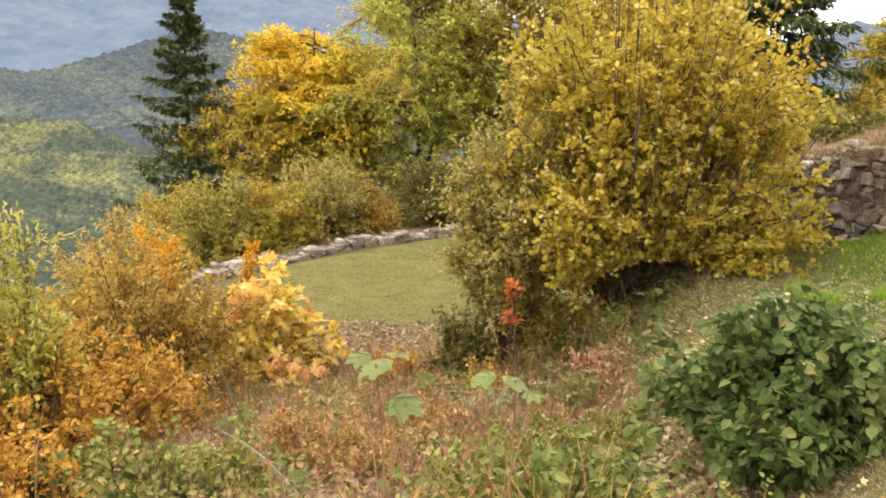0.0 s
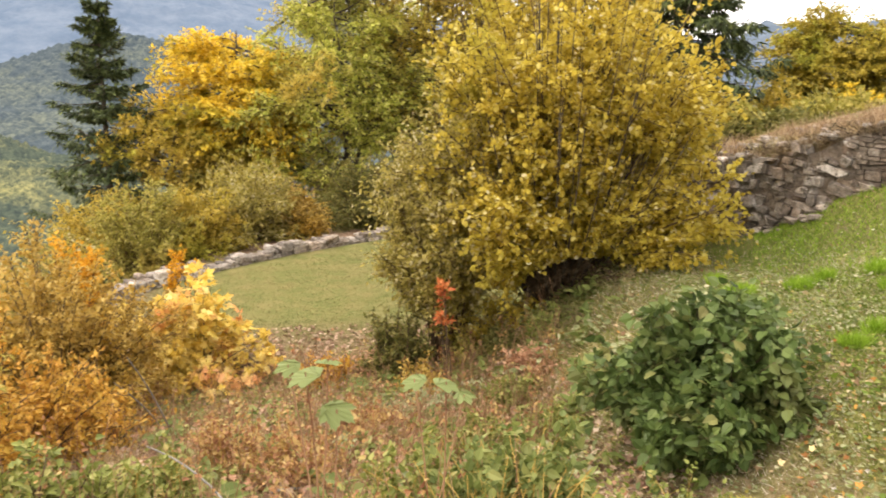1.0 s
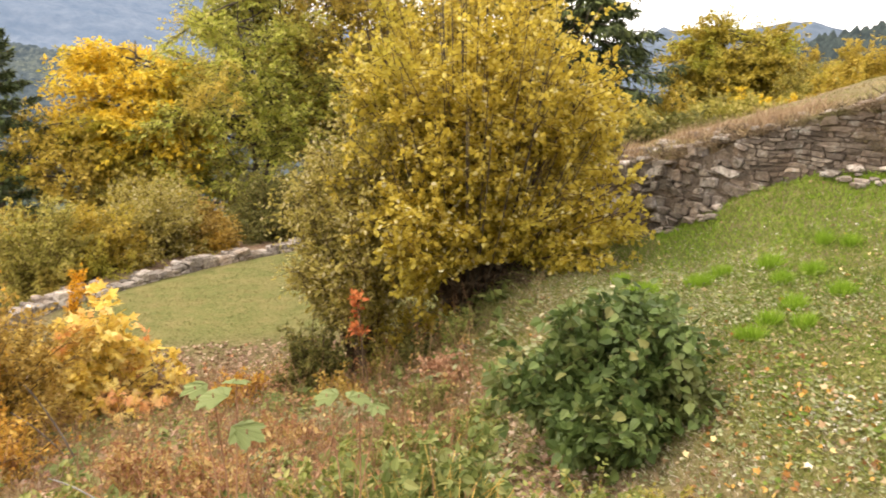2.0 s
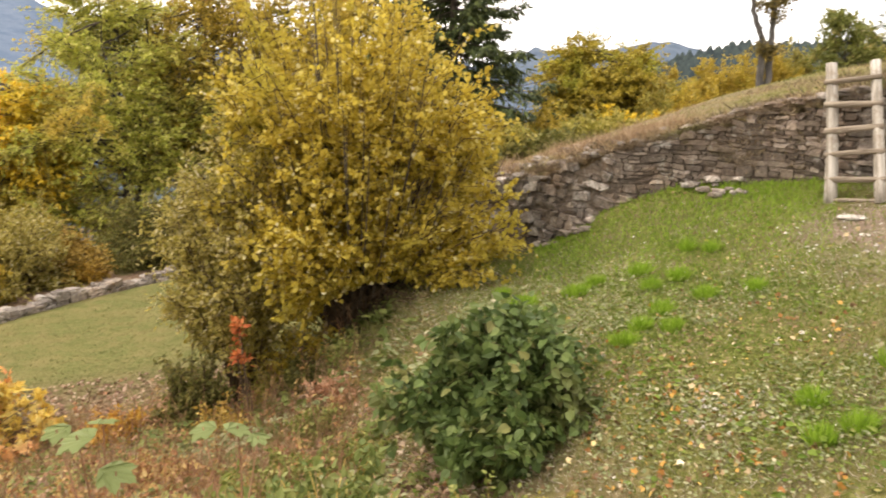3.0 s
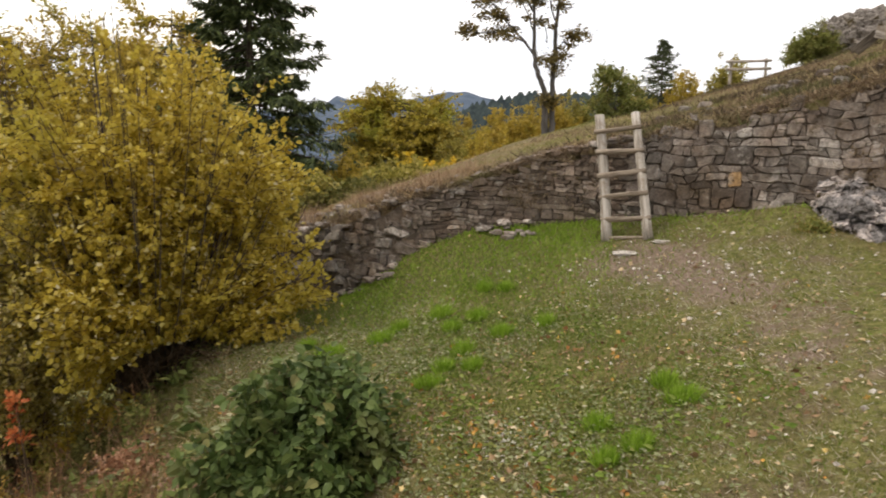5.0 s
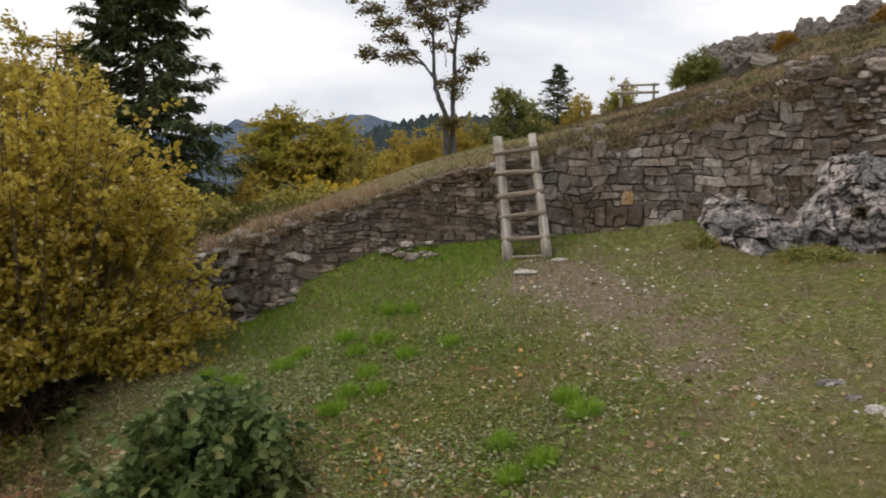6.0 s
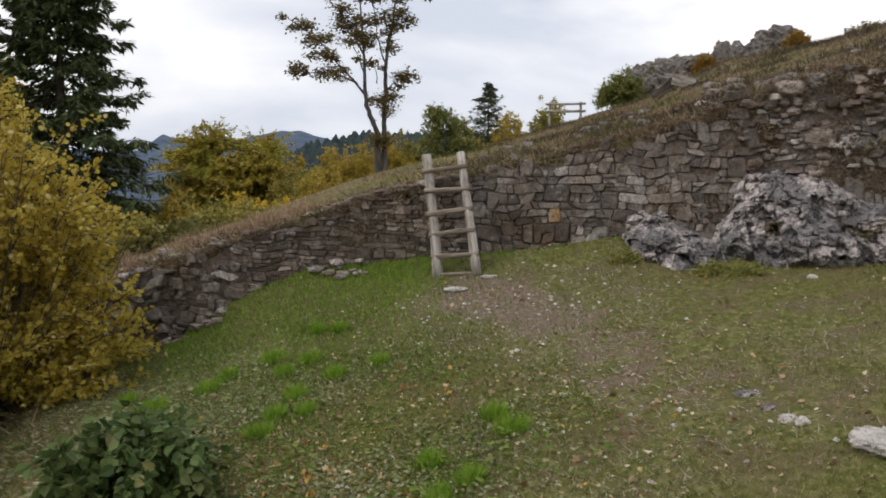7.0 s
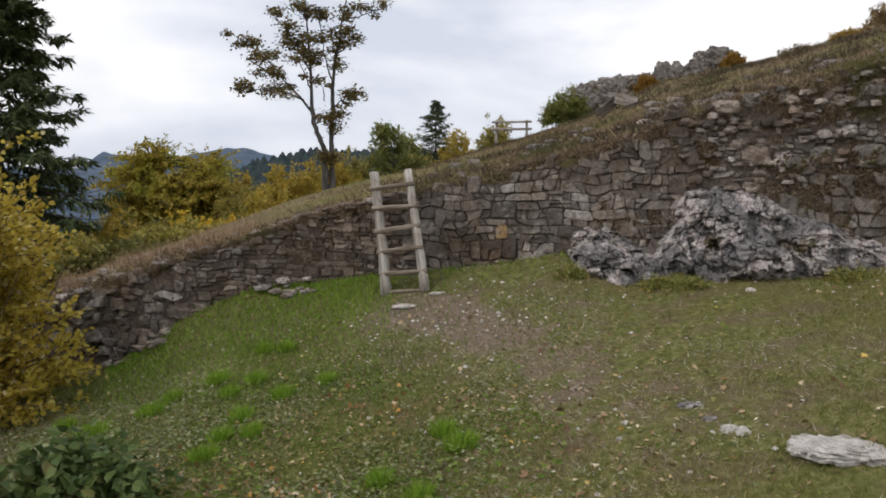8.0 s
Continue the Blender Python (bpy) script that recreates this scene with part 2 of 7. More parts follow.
def ground_mat():
    m = Mat("ground_grass_and_litter", 0.95, 0.1)
    big, mid, fine, grit = m.noise(0.5, 4.0), m.noise(2.6, 5.0), m.noise(14.0, 6.0, 0.7), m.noise(70.0, 4.0, 0.7)
    zone = m.attr("zone")
    grass = m.ramp(fine, [(0.3, (0.06, 0.066, 0.02)), (0.5, (0.145, 0.15, 0.045)), (0.72, (0.31, 0.27, 0.13))])
    grass = m.mix(m.calc("MULTIPLY", m.step(mid, 0.46, 0.64), 0.75), grass, m.ramp(grit, [(0.3, (0.075, 0.05, 0.033)), (0.5, (0.15, 0.108, 0.07)), (0.7, (0.33, 0.26, 0.18))]))
    meadow = m.ramp(fine, [(0.25, (0.10, 0.115, 0.038)), (0.55, (0.165, 0.17, 0.062)), (0.8, (0.26, 0.24, 0.11))])
    meadow = m.mix(m.step(mid, 0.42, 0.72), meadow, (0.23, 0.195, 0.085))
    litter = m.ramp(fine, [(0.30, (0.06, 0.036, 0.025)), (0.5, (0.20, 0.13, 0.088)), (0.70, (0.44, 0.32, 0.23))])
    litter = m.mix(m.step(mid, 0.5, 0.68), litter, (0.17, 0.165, 0.06))
    dirt = m.ramp(m.calc("ADD", m.calc("MULTIPLY", fine, 0.6), m.calc("MULTIPLY", grit, 0.4)), [(0.3, (0.13, 0.092, 0.070)), (0.55, (0.25, 0.185, 0.145)), (0.72, (0.44, 0.36, 0.30))])
    c = m.mix(zone[0], grass, meadow)
    c = m.mix(zone[1], c, litter)
    c = m.mix(m.step(m.calc("ADD", zone[2], m.calc("MULTIPLY", m.calc("SUBTRACT", mid, 0.5), 0.9)), 0.35, 0.6), c, dirt)
    m.colour(c)
    m.bump(m.calc("ADD", fine, m.calc("MULTIPLY", grit, 0.5)), 0.7, 0.05)
    return m.m


def stone_mat(name, stops, moss=0.62, per_object=True):
    m = Mat(name, 0.92, 0.2, True)
    v = m.per_object() if per_object else m.island()
    base = m.ramp(v, stops)
    fine, grain = m.noise(16.0, 8.0, 0.75), m.noise(55.0, 5.0, 0.7, (1, 1, 1.6))
    base = m.mix(m.step(m.noise(1.9, 3.0), 0.42, 0.62), base, m.mix(1.0, base, (1.0, 0.91, 0.86), "MULTIPLY"))
    c = m.mix(1.0, base, m.ramp(fine, [(0.30, (0.30, 0.28, 0.27)), (0.46, (0.80, 0.79, 0.78)), (0.56, (1.05, 1.04, 1.02)), (0.72, (1.6, 1.56, 1.5))]), "MULTIPLY")
    c = m.mix(1.0, c, m.ramp(grain, [(0.32, (0.6, 0.58, 0.56)), (0.6, (1.15, 1.15, 1.15))]), "MULTIPLY")
    c = m.mix(m.step(m.noise(5.0, 7.0, 0.75), 0.57, 0.63), c, m.mix(0.5, c, (0.50, 0.48, 0.45)))
    c = m.mix(m.step(m.noise(9.0, 7.0, 0.8), 0.56, 0.64), c, (0.06, 0.05, 0.036))
    c = m.mix(m.step(m.noise(3.2, 6.0, 0.75), moss, moss + 0.08), c, (0.075, 0.06, 0.028))
    c = m.mix(m.step(m.noise(0.8, 5.0, 0.7), 0.50, 0.66), c, m.mix(1.0, c, (0.62, 0.54, 0.46), "MULTIPLY"))
    m.colour(c)
    m.bump(m.calc("ADD", m.calc("ADD", m.noise(28.0, 6.0, 0.75), m.calc("MULTIPLY", fine, 0.8)), m.calc("MULTIPLY", m.noise(110.0, 3.0), 0.5)), 1.0, 0.012)
    return m.m


STONES = [(0.0, (0.12, 0.108, 0.10)), (0.3, (0.185, 0.166, 0.152)), (0.65, (0.25, 0.226, 0.207)), (0.9, (0.33, 0.30, 0.276)), (0.975, (0.48, 0.455, 0.435)), (1.0, (0.52, 0.49, 0.46))]
M_STONE = stone_mat("wall_stone_grey_brown", STONES)
BROWN_STONES = [(p, (col[0] * 0.78, col[1] * 0.71, col[2] * 0.655)) for p, col in STONES]
M_STONE_B = stone_mat("thin_wall_slab_brown", BROWN_STONES, 0.60)
M_STONE_BJ = stone_mat("thin_wall_slab_joined", BROWN_STONES, 0.60, False)
M_STONE_J = stone_mat("wall_stone_joined", STONES, 0.62, False)
M_STONE_Y = stone_mat("wall_stone_ochre", [(0.0, (0.46, 0.33, 0.19)), (1.0, (0.48, 0.34, 0.19))], 0.7)
M_STONE_L = stone_mat("low_wall_stone_pale", [(p, tuple(min(0.7, q * 1.3) for q in col)) for p, col in STONES[:-1]], 0.66)
M_GROUND = ground_mat()


def soil_mat():
    m = Mat("wall_core_soil_and_mortar", 1.0, 0.05)
    n = m.noise(22.0, 6.0, 0.7)
    c = m.ramp(n, [(0.3, (0.085, 0.066, 0.052)), (0.55, (0.21, 0.17, 0.14)), (0.8, (0.36, 0.31, 0.27))])
    c = m.mix(m.step(m.noise(1.6, 5.0), 0.54, 0.64), c, m.ramp(n, [(0.35, (0.07, 0.045, 0.025)), (0.65, (0.16, 0.11, 0.06))]))
    m.colour(c)
    m.bump(n, 1.0, 0.06)
    return m.m


def rock_mat(name, pale, grey, dark, moss_at, crust=0.50):
    """Weathered limestone: a grey face, a pale crust in patches, dark pits and lichen spots, some moss."""
    m = Mat(name, 0.88, 0.25)
    big, patch = m.noise(1.5, 6.0, 0.65), m.noise(3.0, 8.0, 0.74)
    mid, fine, grit = m.noise(9.0, 9.0, 0.78, (1, 1, 1.5)), m.noise(26.0, 7.0, 0.78), m.noise(80.0, 4.0, 0.7)
    face = m.ramp(mid, [(0.34, tuple(x * 0.6 for x in grey)), (0.50, grey), (0.64, tuple(min(0.8, x * 1.35) for x in grey))])
    white = m.ramp(mid, [(0.38, tuple(x * 0.62 for x in pale)), (0.54, pale)])
    c = m.mix(m.step(patch, crust, crust + 0.05), face, white)
    c = m.mix(m.step(m.calc("ADD", fine, m.calc("MULTIPLY", mid, 0.5)), 0.66, 0.60), c, dark)
    c = m.mix(m.step(m.noise(6.5, 8.0, 0.8), 0.54, 0.58), c, dark)
    c = m.mix(m.step(fine, 0.60, 0.64), c, tuple(min(0.85, x * 1.15) for x in pale))
    c = m.mix(m.step(m.calc("ADD", big, m.calc("MULTIPLY", m.calc("SUBTRACT", fine, 0.5), 0.35)), moss_at, moss_at + 0.05), c, m.ramp(grit, [(0.3, (0.05, 0.036, 0.02)), (0.7, (0.17, 0.13, 0.06))]))
    m.colour(c)
    m.bump(m.calc("ADD", m.calc("ADD", mid, m.calc("MULTIPLY", fine, 0.6)), m.calc("MULTIPLY", grit, 0.25)), 1.0, 0.04)
    return m.m


M_SOIL = soil_mat()
M_ROCK = rock_mat("limestone_pale", (0.76, 0.68, 0.65), (0.27, 0.255, 0.252), (0.065, 0.056, 0.05), 0.575, 0.495)
M_ROCK_W = rock_mat("limestone_white", (0.88, 0.82, 0.76), (0.74, 0.68, 0.62), (0.40, 0.35, 0.30), 0.70, 0.42)
M_CRAG = rock_mat("crag_grey", (0.52, 0.48, 0.45), (0.25, 0.225, 0.205), (0.07, 0.06, 0.05), 0.56, 0.55)


def ladder_mat(name, tone):
    m = Mat(name, 0.85, 0.2)
    g = m.noise(26.0, 6.0, 0.65, (1, 1, 0.09))
    c = m.ramp(g, [(0.32, (0.13, 0.11, 0.09)), (0.48, (0.36, 0.325, 0.285)), (0.70, (0.60, 0.565, 0.52))])
    c = m.mix(m.step(m.noise(5.0, 5.0), 0.50, 0.66), c, (0.24, 0.195, 0.15))
    m.colour(m.mix(1.0, c, tone, "MULTIPLY"))
    m.bump(g, 0.7, 0.01)
    return m.m


M_WOOD = ladder_mat("weathered_wood", (1.0, 1.0, 1.0))
M_WOOD_RUNG = ladder_mat("weathered_rung_wood", (0.66, 0.60, 0.54))


def far_mat(name, dark, light, scale, haze_glow, haze_colour, sunny=None):
    """Wooded hills far off; haze is painted in as bluish colour and emission, sunlit patches as sunny tones."""
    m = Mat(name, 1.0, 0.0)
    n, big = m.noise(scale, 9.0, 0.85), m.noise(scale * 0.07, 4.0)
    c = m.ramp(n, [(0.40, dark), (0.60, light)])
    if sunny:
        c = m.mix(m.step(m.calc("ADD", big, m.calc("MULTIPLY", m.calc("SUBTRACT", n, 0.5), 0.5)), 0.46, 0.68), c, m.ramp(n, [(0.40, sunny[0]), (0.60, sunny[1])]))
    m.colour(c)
    m.b.inputs["Emission Color"].default_value = (*haze_colour, 1)
    m.b.inputs["Emission Strength"].default_value = haze_glow
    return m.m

# ---- geometry helpers ----
RNG = np.random.default_rng(7)


def fast_mesh(name, verts, faces, material, smooth=False):
    """A mesh from arrays; faces: one array with a row of corners per face, or a list of such arrays."""
    groups = faces if isinstance(faces, list) else [faces]
    groups = [np.asarray(g, dtype=np.int32) for g in groups if len(g)]
    loops = np.concatenate([g.ravel() for g in groups])
    sizes = np.concatenate([np.full(len(g), g.shape[1], dtype=np.int32) for g in groups])
    starts = np.concatenate([[0], np.cumsum(sizes)[:-1]]).astype(np.int32)
    me = bpy.data.meshes.new(name)
    me.vertices.add(len(verts))
    me.vertices.foreach_set("co", np.asarray(verts, dtype=np.float32).ravel())
    me.loops.add(len(loops))
    me.loops.foreach_set("vertex_index", loops)
    me.polygons.add(len(sizes))
    me.polygons.foreach_set("loop_start", starts)
    me.update(calc_edges=True)
    me.validate()
    me.polygons.foreach_set("use_smooth", np.full(len(me.polygons), smooth, dtype=bool))
    me.materials.append(material)
    return me


def part(name, me, parent, label=""):
    ob = new(name, me)
    ob.parent = parent
    return tagged(ob, label)


def thing(name, label, category, x=0.0, y=0.0, z=0.0, group="", kind="", turn=0.0):
    ob = new(name)
    ob.empty_display_size = 0.1
    ob.matrix_world = pose(x, y, z, 0, 0, turn)
    return tagged(ob, label, category, group, kind)


def polar(az, r):
    a = radians(az)
    return r * math.sin(a), r * math.cos(a)


def smooth01(v, lo, hi):
    t = np.clip((np.asarray(v, dtype=float) - lo) / (hi - lo), 0, 1)
    return t * t * (3 - 2 * t)


def soft(v, k):
    """A soft ramp: about 0 below 0 and v above."""
    return np.logaddexp(0, np.asarray(v) / k) * k


def waves(x, y, seed, scale, octaves=4):
    """Smooth, cheap noise in about -1 to 1 from crossed waves."""
    r = np.random.default_rng(seed)
    out, amp, total = 0.0, 1.0, 0.0
    for o in range(octaves):
        for _ in range(4):
            a, p = r.uniform(0, 6.283), r.uniform(0, 6.283)
            k = r.uniform(0.7, 1.4) / scale * 2 ** o
            out = out + amp * np.sin((x * math.cos(a) + y * math.sin(a)) * k + p) * 0.5
        total += amp
        amp *= 0.55
    return out / total


# ---- the lie of the land ----
# The upper wall's foot in plan, from the slope by the hazel to the rock
WALL = np.array([(4.35, 11.4), (4.6, 10.6), (5.5, 8.75), (6.45, 7.7), (7.2, 6.5), (7.85, 5.3), (8.5, 3.7), (9.0, 2.6), (9.6, 0.8), (9.9, -1.5), (9.6, -4.0)])
WALL_AZ = np.degrees(np.arctan2(WALL[:, 0], WALL[:, 1]))
# What the hillside does behind the wall, by azimuth: its height at the wall, the crest's distance and height
HILL_AZ = np.array([14, 18, 24, 27, 31, 36, 42, 49, 56, 61, 66, 72, 79, 100])
HILL_TOP = np.array([-1.8, -0.9, 0.08, 0.36, 0.66, 0.96, 1.34, 1.60, 1.90, 2.12, 2.34, 2.70, 3.02, 3.3])
CREST_R = np.array([13, 13, 13, 13, 13, 14, 18, 23, 27, 27, 26, 25, 24, 22])
CREST_Z = np.array([-1.8, -0.9, 0.17, 0.46, 0.81, 1.17, 1.70, 2.38, 3.50, 4.3, 5.2, 5.44, 6.02, 6.3])


def wall_r(az):
    """Distance of the wall's foot at an azimuth, along its polyline."""
    a = np.radians(np.clip(az, WALL_AZ[0], WALL_AZ[-1]))
    d = np.stack([np.sin(a), np.cos(a)], -1)
    i = np.clip(np.searchsorted(WALL_AZ, np.degrees(a)) - 1, 0, len(WALL) - 2)
    p, e = WALL[i], WALL[i + 1] - WALL[i]
    return (p[..., 0] * e[..., 1] - p[..., 1] * e[..., 0]) / (d[..., 0] * e[..., 1] - d[..., 1] * e[..., 0])


# The lawn's height where it meets the wall, by azimuth
FOOT_AZ = np.array([20, 24, 28.2, 30.4, 32, 35, 37, 41, 46.5, 52, 56, 59.3, 61, 64, 66.7, 67.6, 70.5, 73.5, 77.5, 80, 92])
FOOT_Z = np.array([-1.40, -1.0, -0.58, -0.26, 0.0, 0.26, 0.39, 0.47, 0.60, 0.71, 0.80, 0.92, 0.88, 0.70, 0.74, 0.80, 0.79, 0.77, 0.79, 0.90, 1.0])


def lawn_z(x, y):
    return -0.61 + 0.19 * np.clip(x, -14, 14) - 0.095 * np.clip(y, -8, 14) - 1.05 * smooth01(-x, -3.2, -0.8)


def ground_z(x, y):
    x, y = np.asarray(x, dtype=float), np.asarray(y, dtype=float)
    r, az = np.hypot(x, y), np.degrees(np.arctan2(x, y))
    rw = wall_r(az)
    ax, ay = rw * np.sin(np.radians(az)), rw * np.cos(np.radians(az))
    lawn = lawn_z(x, y) + (np.interp(az, FOOT_AZ, FOOT_Z) - lawn_z(ax, ay)) * np.exp(-np.clip(rw - r, 0, None) / 1.0) * smooth01(az, 19, 25) * (1 - smooth01(az, 92, 120))
    knoll = -0.08 - 0.33 * soft(r - 1.0, 0.25)
    low = lawn + soft(knoll - lawn, 0.12)
    terrace = -2.85 - 0.01 * x
    side = smooth01(-az, -22, -14)
    w = side * smooth01(y, 8.5, 12.5)
    low = low * (1 - w) + terrace * w
    low = low + 0.05 * waves(x, y, 3, 1.6) * smooth01(r, 1.5, 4)
    # the valley beyond the lower terrace
    edge = 12 + 9.5 * smooth01(az, -26, -8)
    low = low - 0.42 * side * soft(r - edge, 1.5)
    # the hillside behind the wall
    top, cr, cz = np.interp(az, HILL_AZ, HILL_TOP), np.interp(az, HILL_AZ, CREST_R), np.interp(az, HILL_AZ, CREST_Z)
    q = np.clip((r - rw) / np.maximum(cr - rw, 0.5), 0, 1)
    hill = top + (cz - top) * (q * 0.75 + 0.25 * q * q * (3 - 2 * q)) - 0.24 * soft(r - cr - 1.0, 0.8)
    hill = hill + 0.10 * waves(x, y, 5, 2.2) * smooth01(r - rw, 0.2, 1.5)
    back = smooth01(r - rw, 0.10, 0.38) * smooth01(az, 15, 20) * (1 - smooth01(np.abs(az), 115, 150))
    z = low + (hill - low) * back
    return -75 + soft(z + 75, 6.0)


def gz(x, y):
    return float(ground_z(x, y))


def build_ground():
    az = np.concatenate([np.arange(-180, -44, 4.0), np.arange(-44, 92, 0.5), np.arange(92, 180, 4.0)])
    inner = np.concatenate([np.linspace(0.06, 0.96, 62), [0.985, 1.008, 1.02, 1.03, 1.04, 1.055]])
    inner = np.concatenate([inner, 1.055 + 1.5 * np.linspace(0.02, 1, 45) ** 1.4])
    far = np.array([1.1, 1.25, 1.5, 1.8, 2.2, 3, 4, 6, 9, 14, 22, 40, 80, 160])
    rw = wall_r(az)
    rr = np.concatenate([rw[:, None] * inner[None], rw[:, None] * inner[-1] * far[None]], 1)
    a = np.radians(az)[:, None]
    x, y = rr * np.sin(a), rr * np.cos(a)
    z = ground_z(x, y)
    na, nr = x.shape
    verts = np.concatenate([np.stack([x, y, z], -1).reshape(-1, 3), [[0, 0, gz(0, 0)]]])
    i, j = np.meshgrid(np.arange(na), np.arange(nr - 1), indexing="ij")
    i2 = (i + 1) % na
    quads = np.stack([i * nr + j, i * nr + j + 1, i2 * nr + j + 1, i2 * nr + j], -1).reshape(-1, 4)[:, ::-1]
    k = np.arange(na)
    fan = np.stack([np.full(na, na * nr), (k + 1) % na * nr, k * nr], -1)
    me = fast_mesh("ground", verts, [quads, fan], M_GROUND, True)
    # zones of growth: short meadow, brown litter, trodden earth
    vx, vy = verts[:, 0], verts[:, 1]
    vr, va = np.hypot(vx, vy), np.degrees(np.arctan2(vx, vy))
    wob = 0.5 * waves(vx, vy, 11, 1.3)
    meadow = smooth01(-va, -20, -15) * smooth01(vy + wob, 10.6, 12.6) * smooth01(vx + 0.25 * vy, -1.6, 0.4) * (1 - smooth01(vy - 0.93 * vx, 17.9, 18.6))
    litter = smooth01(-(vx + 0.12 * vy + wob), -3.0, -1.95) * (1 - meadow)
    hillside = smooth01(vr - wall_r(va), 0.05, 0.4) * smooth01(va, 16, 20)
    litter = np.maximum(litter, hillside * (0.42 + 0.5 * waves(vx, vy, 19, 2.4)))
    litter = np.maximum(litter, hillside * (1 - smooth01(va, 36, 44)) * 0.85)
    path = 0.85 * np.exp(-((vx - 6.55) ** 2 / 0.25 + (vy - 5.6) ** 2 / 0.5)) + 0.6 * np.exp(-((vx - 6.2) ** 2 / 0.35 + (vy - 4.4) ** 2 / 0.9)) + 0.5 * np.exp(-((vx - 5.2) ** 2 / 0.6 + (vy - 3.0) ** 2 / 1.0))
    col = np.stack([meadow, np.clip(litter, 0, 1), np.clip(path, 0, 1) * (1 - hillside), np.ones_like(vx)], -1).astype(np.float32)
    me.color_attributes.new("zone", "FLOAT_COLOR", "POINT").data.foreach_set("color", col.ravel())
    return tagged(new("ground", me), "grassy slope with leaf litter and a trodden earth patch", "ground", kind="structure")


build_ground()

# ---- far hills ----


def crowns(x, y, cell, seed):
    """Tree tops seen as a field of bumps, 0 to 1, one in each cell of the plan, off its centre."""
    gx, gy = np.floor(x / cell), np.floor(y / cell)
    best = np.zeros_like(x)
    for dx in (-1, 0, 1):
        for dy in (-1, 0, 1):
            cx, cy = gx + dx, gy + dy
            h1 = np.abs(np.sin(cx * 127.1 + cy * 311.7 + seed) * 43758.5) % 1
            h2 = np.abs(np.sin(cx * 269.5 + cy * 183.3 + seed) * 43758.5) % 1
            d = np.hypot(x / cell - cx - h1, y / cell - cy - h2)
            best = np.maximum(best, np.clip(1 - d, 0, 1) ** 0.9 * (0.55 + 0.45 * h2))
    return best


def ridge(name, label, az0, az1, r0, r1, foot, crest, material, rough, seed, cell=7.0, tall=6.0):
    """A wooded ridge: crest(az) gives its height's angle above the eye in degrees; tree crowns stand on it."""
    az = np.arange(az0, az1, max(0.06, math.degrees(cell * 0.22 / r1)))
    depth = np.linspace(0, 1, int(np.clip((r1 - r0) / (cell * 0.28), 40, 210)))
    a = np.radians(az)[:, None]
    r = r0 + (r1 - r0) * depth[None] + 0 * a
    x, y = r * np.sin(a), r * np.cos(a)
    zc = 1.6 + r1 * np.tan(np.radians(crest(az)))[:, None] - tall * 0.6
    z = foot + (zc - foot) * depth[None] ** 0.85
    z = z + rough * waves(x, y, seed, r1 * 0.06, 3) * (depth[None] * 0.8 + 0.2)
    z = z + tall * crowns(x, y, cell, seed) * (1 + 0.25 * waves(x, y, seed + 50, cell * 5, 2))
    na, nr = z.shape
    i, j = np.meshgrid(np.arange(na - 1), np.arange(nr - 1), indexing="ij")
    quads = np.stack([i * nr + j, (i + 1) * nr + j, (i + 1) * nr + j + 1, i * nr + j + 1], -1).reshape(-1, 4)
    me = fast_mesh(name, np.stack([x, y, z], -1).reshape(-1, 3), quads, material, True)
    return tagged(new(name, me), label, "hill", kind="structure")


def curve_of(*pairs):
    p = np.array(pairs, dtype=float)
    return lambda az: np.interp(az, p[:, 0], p[:, 1])


# blue tints and emission stand in for haze, sunny tones for sunlight on the woods
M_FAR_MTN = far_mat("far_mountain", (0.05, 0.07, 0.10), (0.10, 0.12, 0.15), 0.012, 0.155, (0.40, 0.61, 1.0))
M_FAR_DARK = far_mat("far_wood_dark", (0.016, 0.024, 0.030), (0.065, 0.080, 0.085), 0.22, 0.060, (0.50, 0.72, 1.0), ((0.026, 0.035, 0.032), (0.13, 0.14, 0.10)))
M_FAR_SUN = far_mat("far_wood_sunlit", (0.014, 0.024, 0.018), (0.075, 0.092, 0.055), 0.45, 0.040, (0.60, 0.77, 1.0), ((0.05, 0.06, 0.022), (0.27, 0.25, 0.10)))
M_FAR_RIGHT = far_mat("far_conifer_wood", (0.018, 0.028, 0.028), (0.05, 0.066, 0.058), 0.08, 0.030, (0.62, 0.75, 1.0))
M_FAR_BLUE = far_mat("far_hill_haze_blue", (0.04, 0.055, 0.07), (0.08, 0.10, 0.12), 0.02, 0.13, (0.45, 0.62, 1.0))
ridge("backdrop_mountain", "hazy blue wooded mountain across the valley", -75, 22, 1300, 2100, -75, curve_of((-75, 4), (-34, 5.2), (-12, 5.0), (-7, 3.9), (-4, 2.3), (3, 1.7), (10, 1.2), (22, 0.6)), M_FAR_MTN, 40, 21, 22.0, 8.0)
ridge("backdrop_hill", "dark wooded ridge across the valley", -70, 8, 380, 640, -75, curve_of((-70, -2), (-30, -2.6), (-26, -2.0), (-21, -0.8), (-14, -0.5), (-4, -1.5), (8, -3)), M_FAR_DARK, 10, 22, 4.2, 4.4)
ridge("backdrop_spur", "wooded spur in the valley with autumn yellow trees and painted sunlit patches", -75, -2, 170, 330, -75, curve_of((-75, -5), (-30, -6.6), (-25, -6.4), (-19, -7.0), (-12, -9), (-2, -12)), M_FAR_SUN, 6.0, 23, 2.3, 3.2)
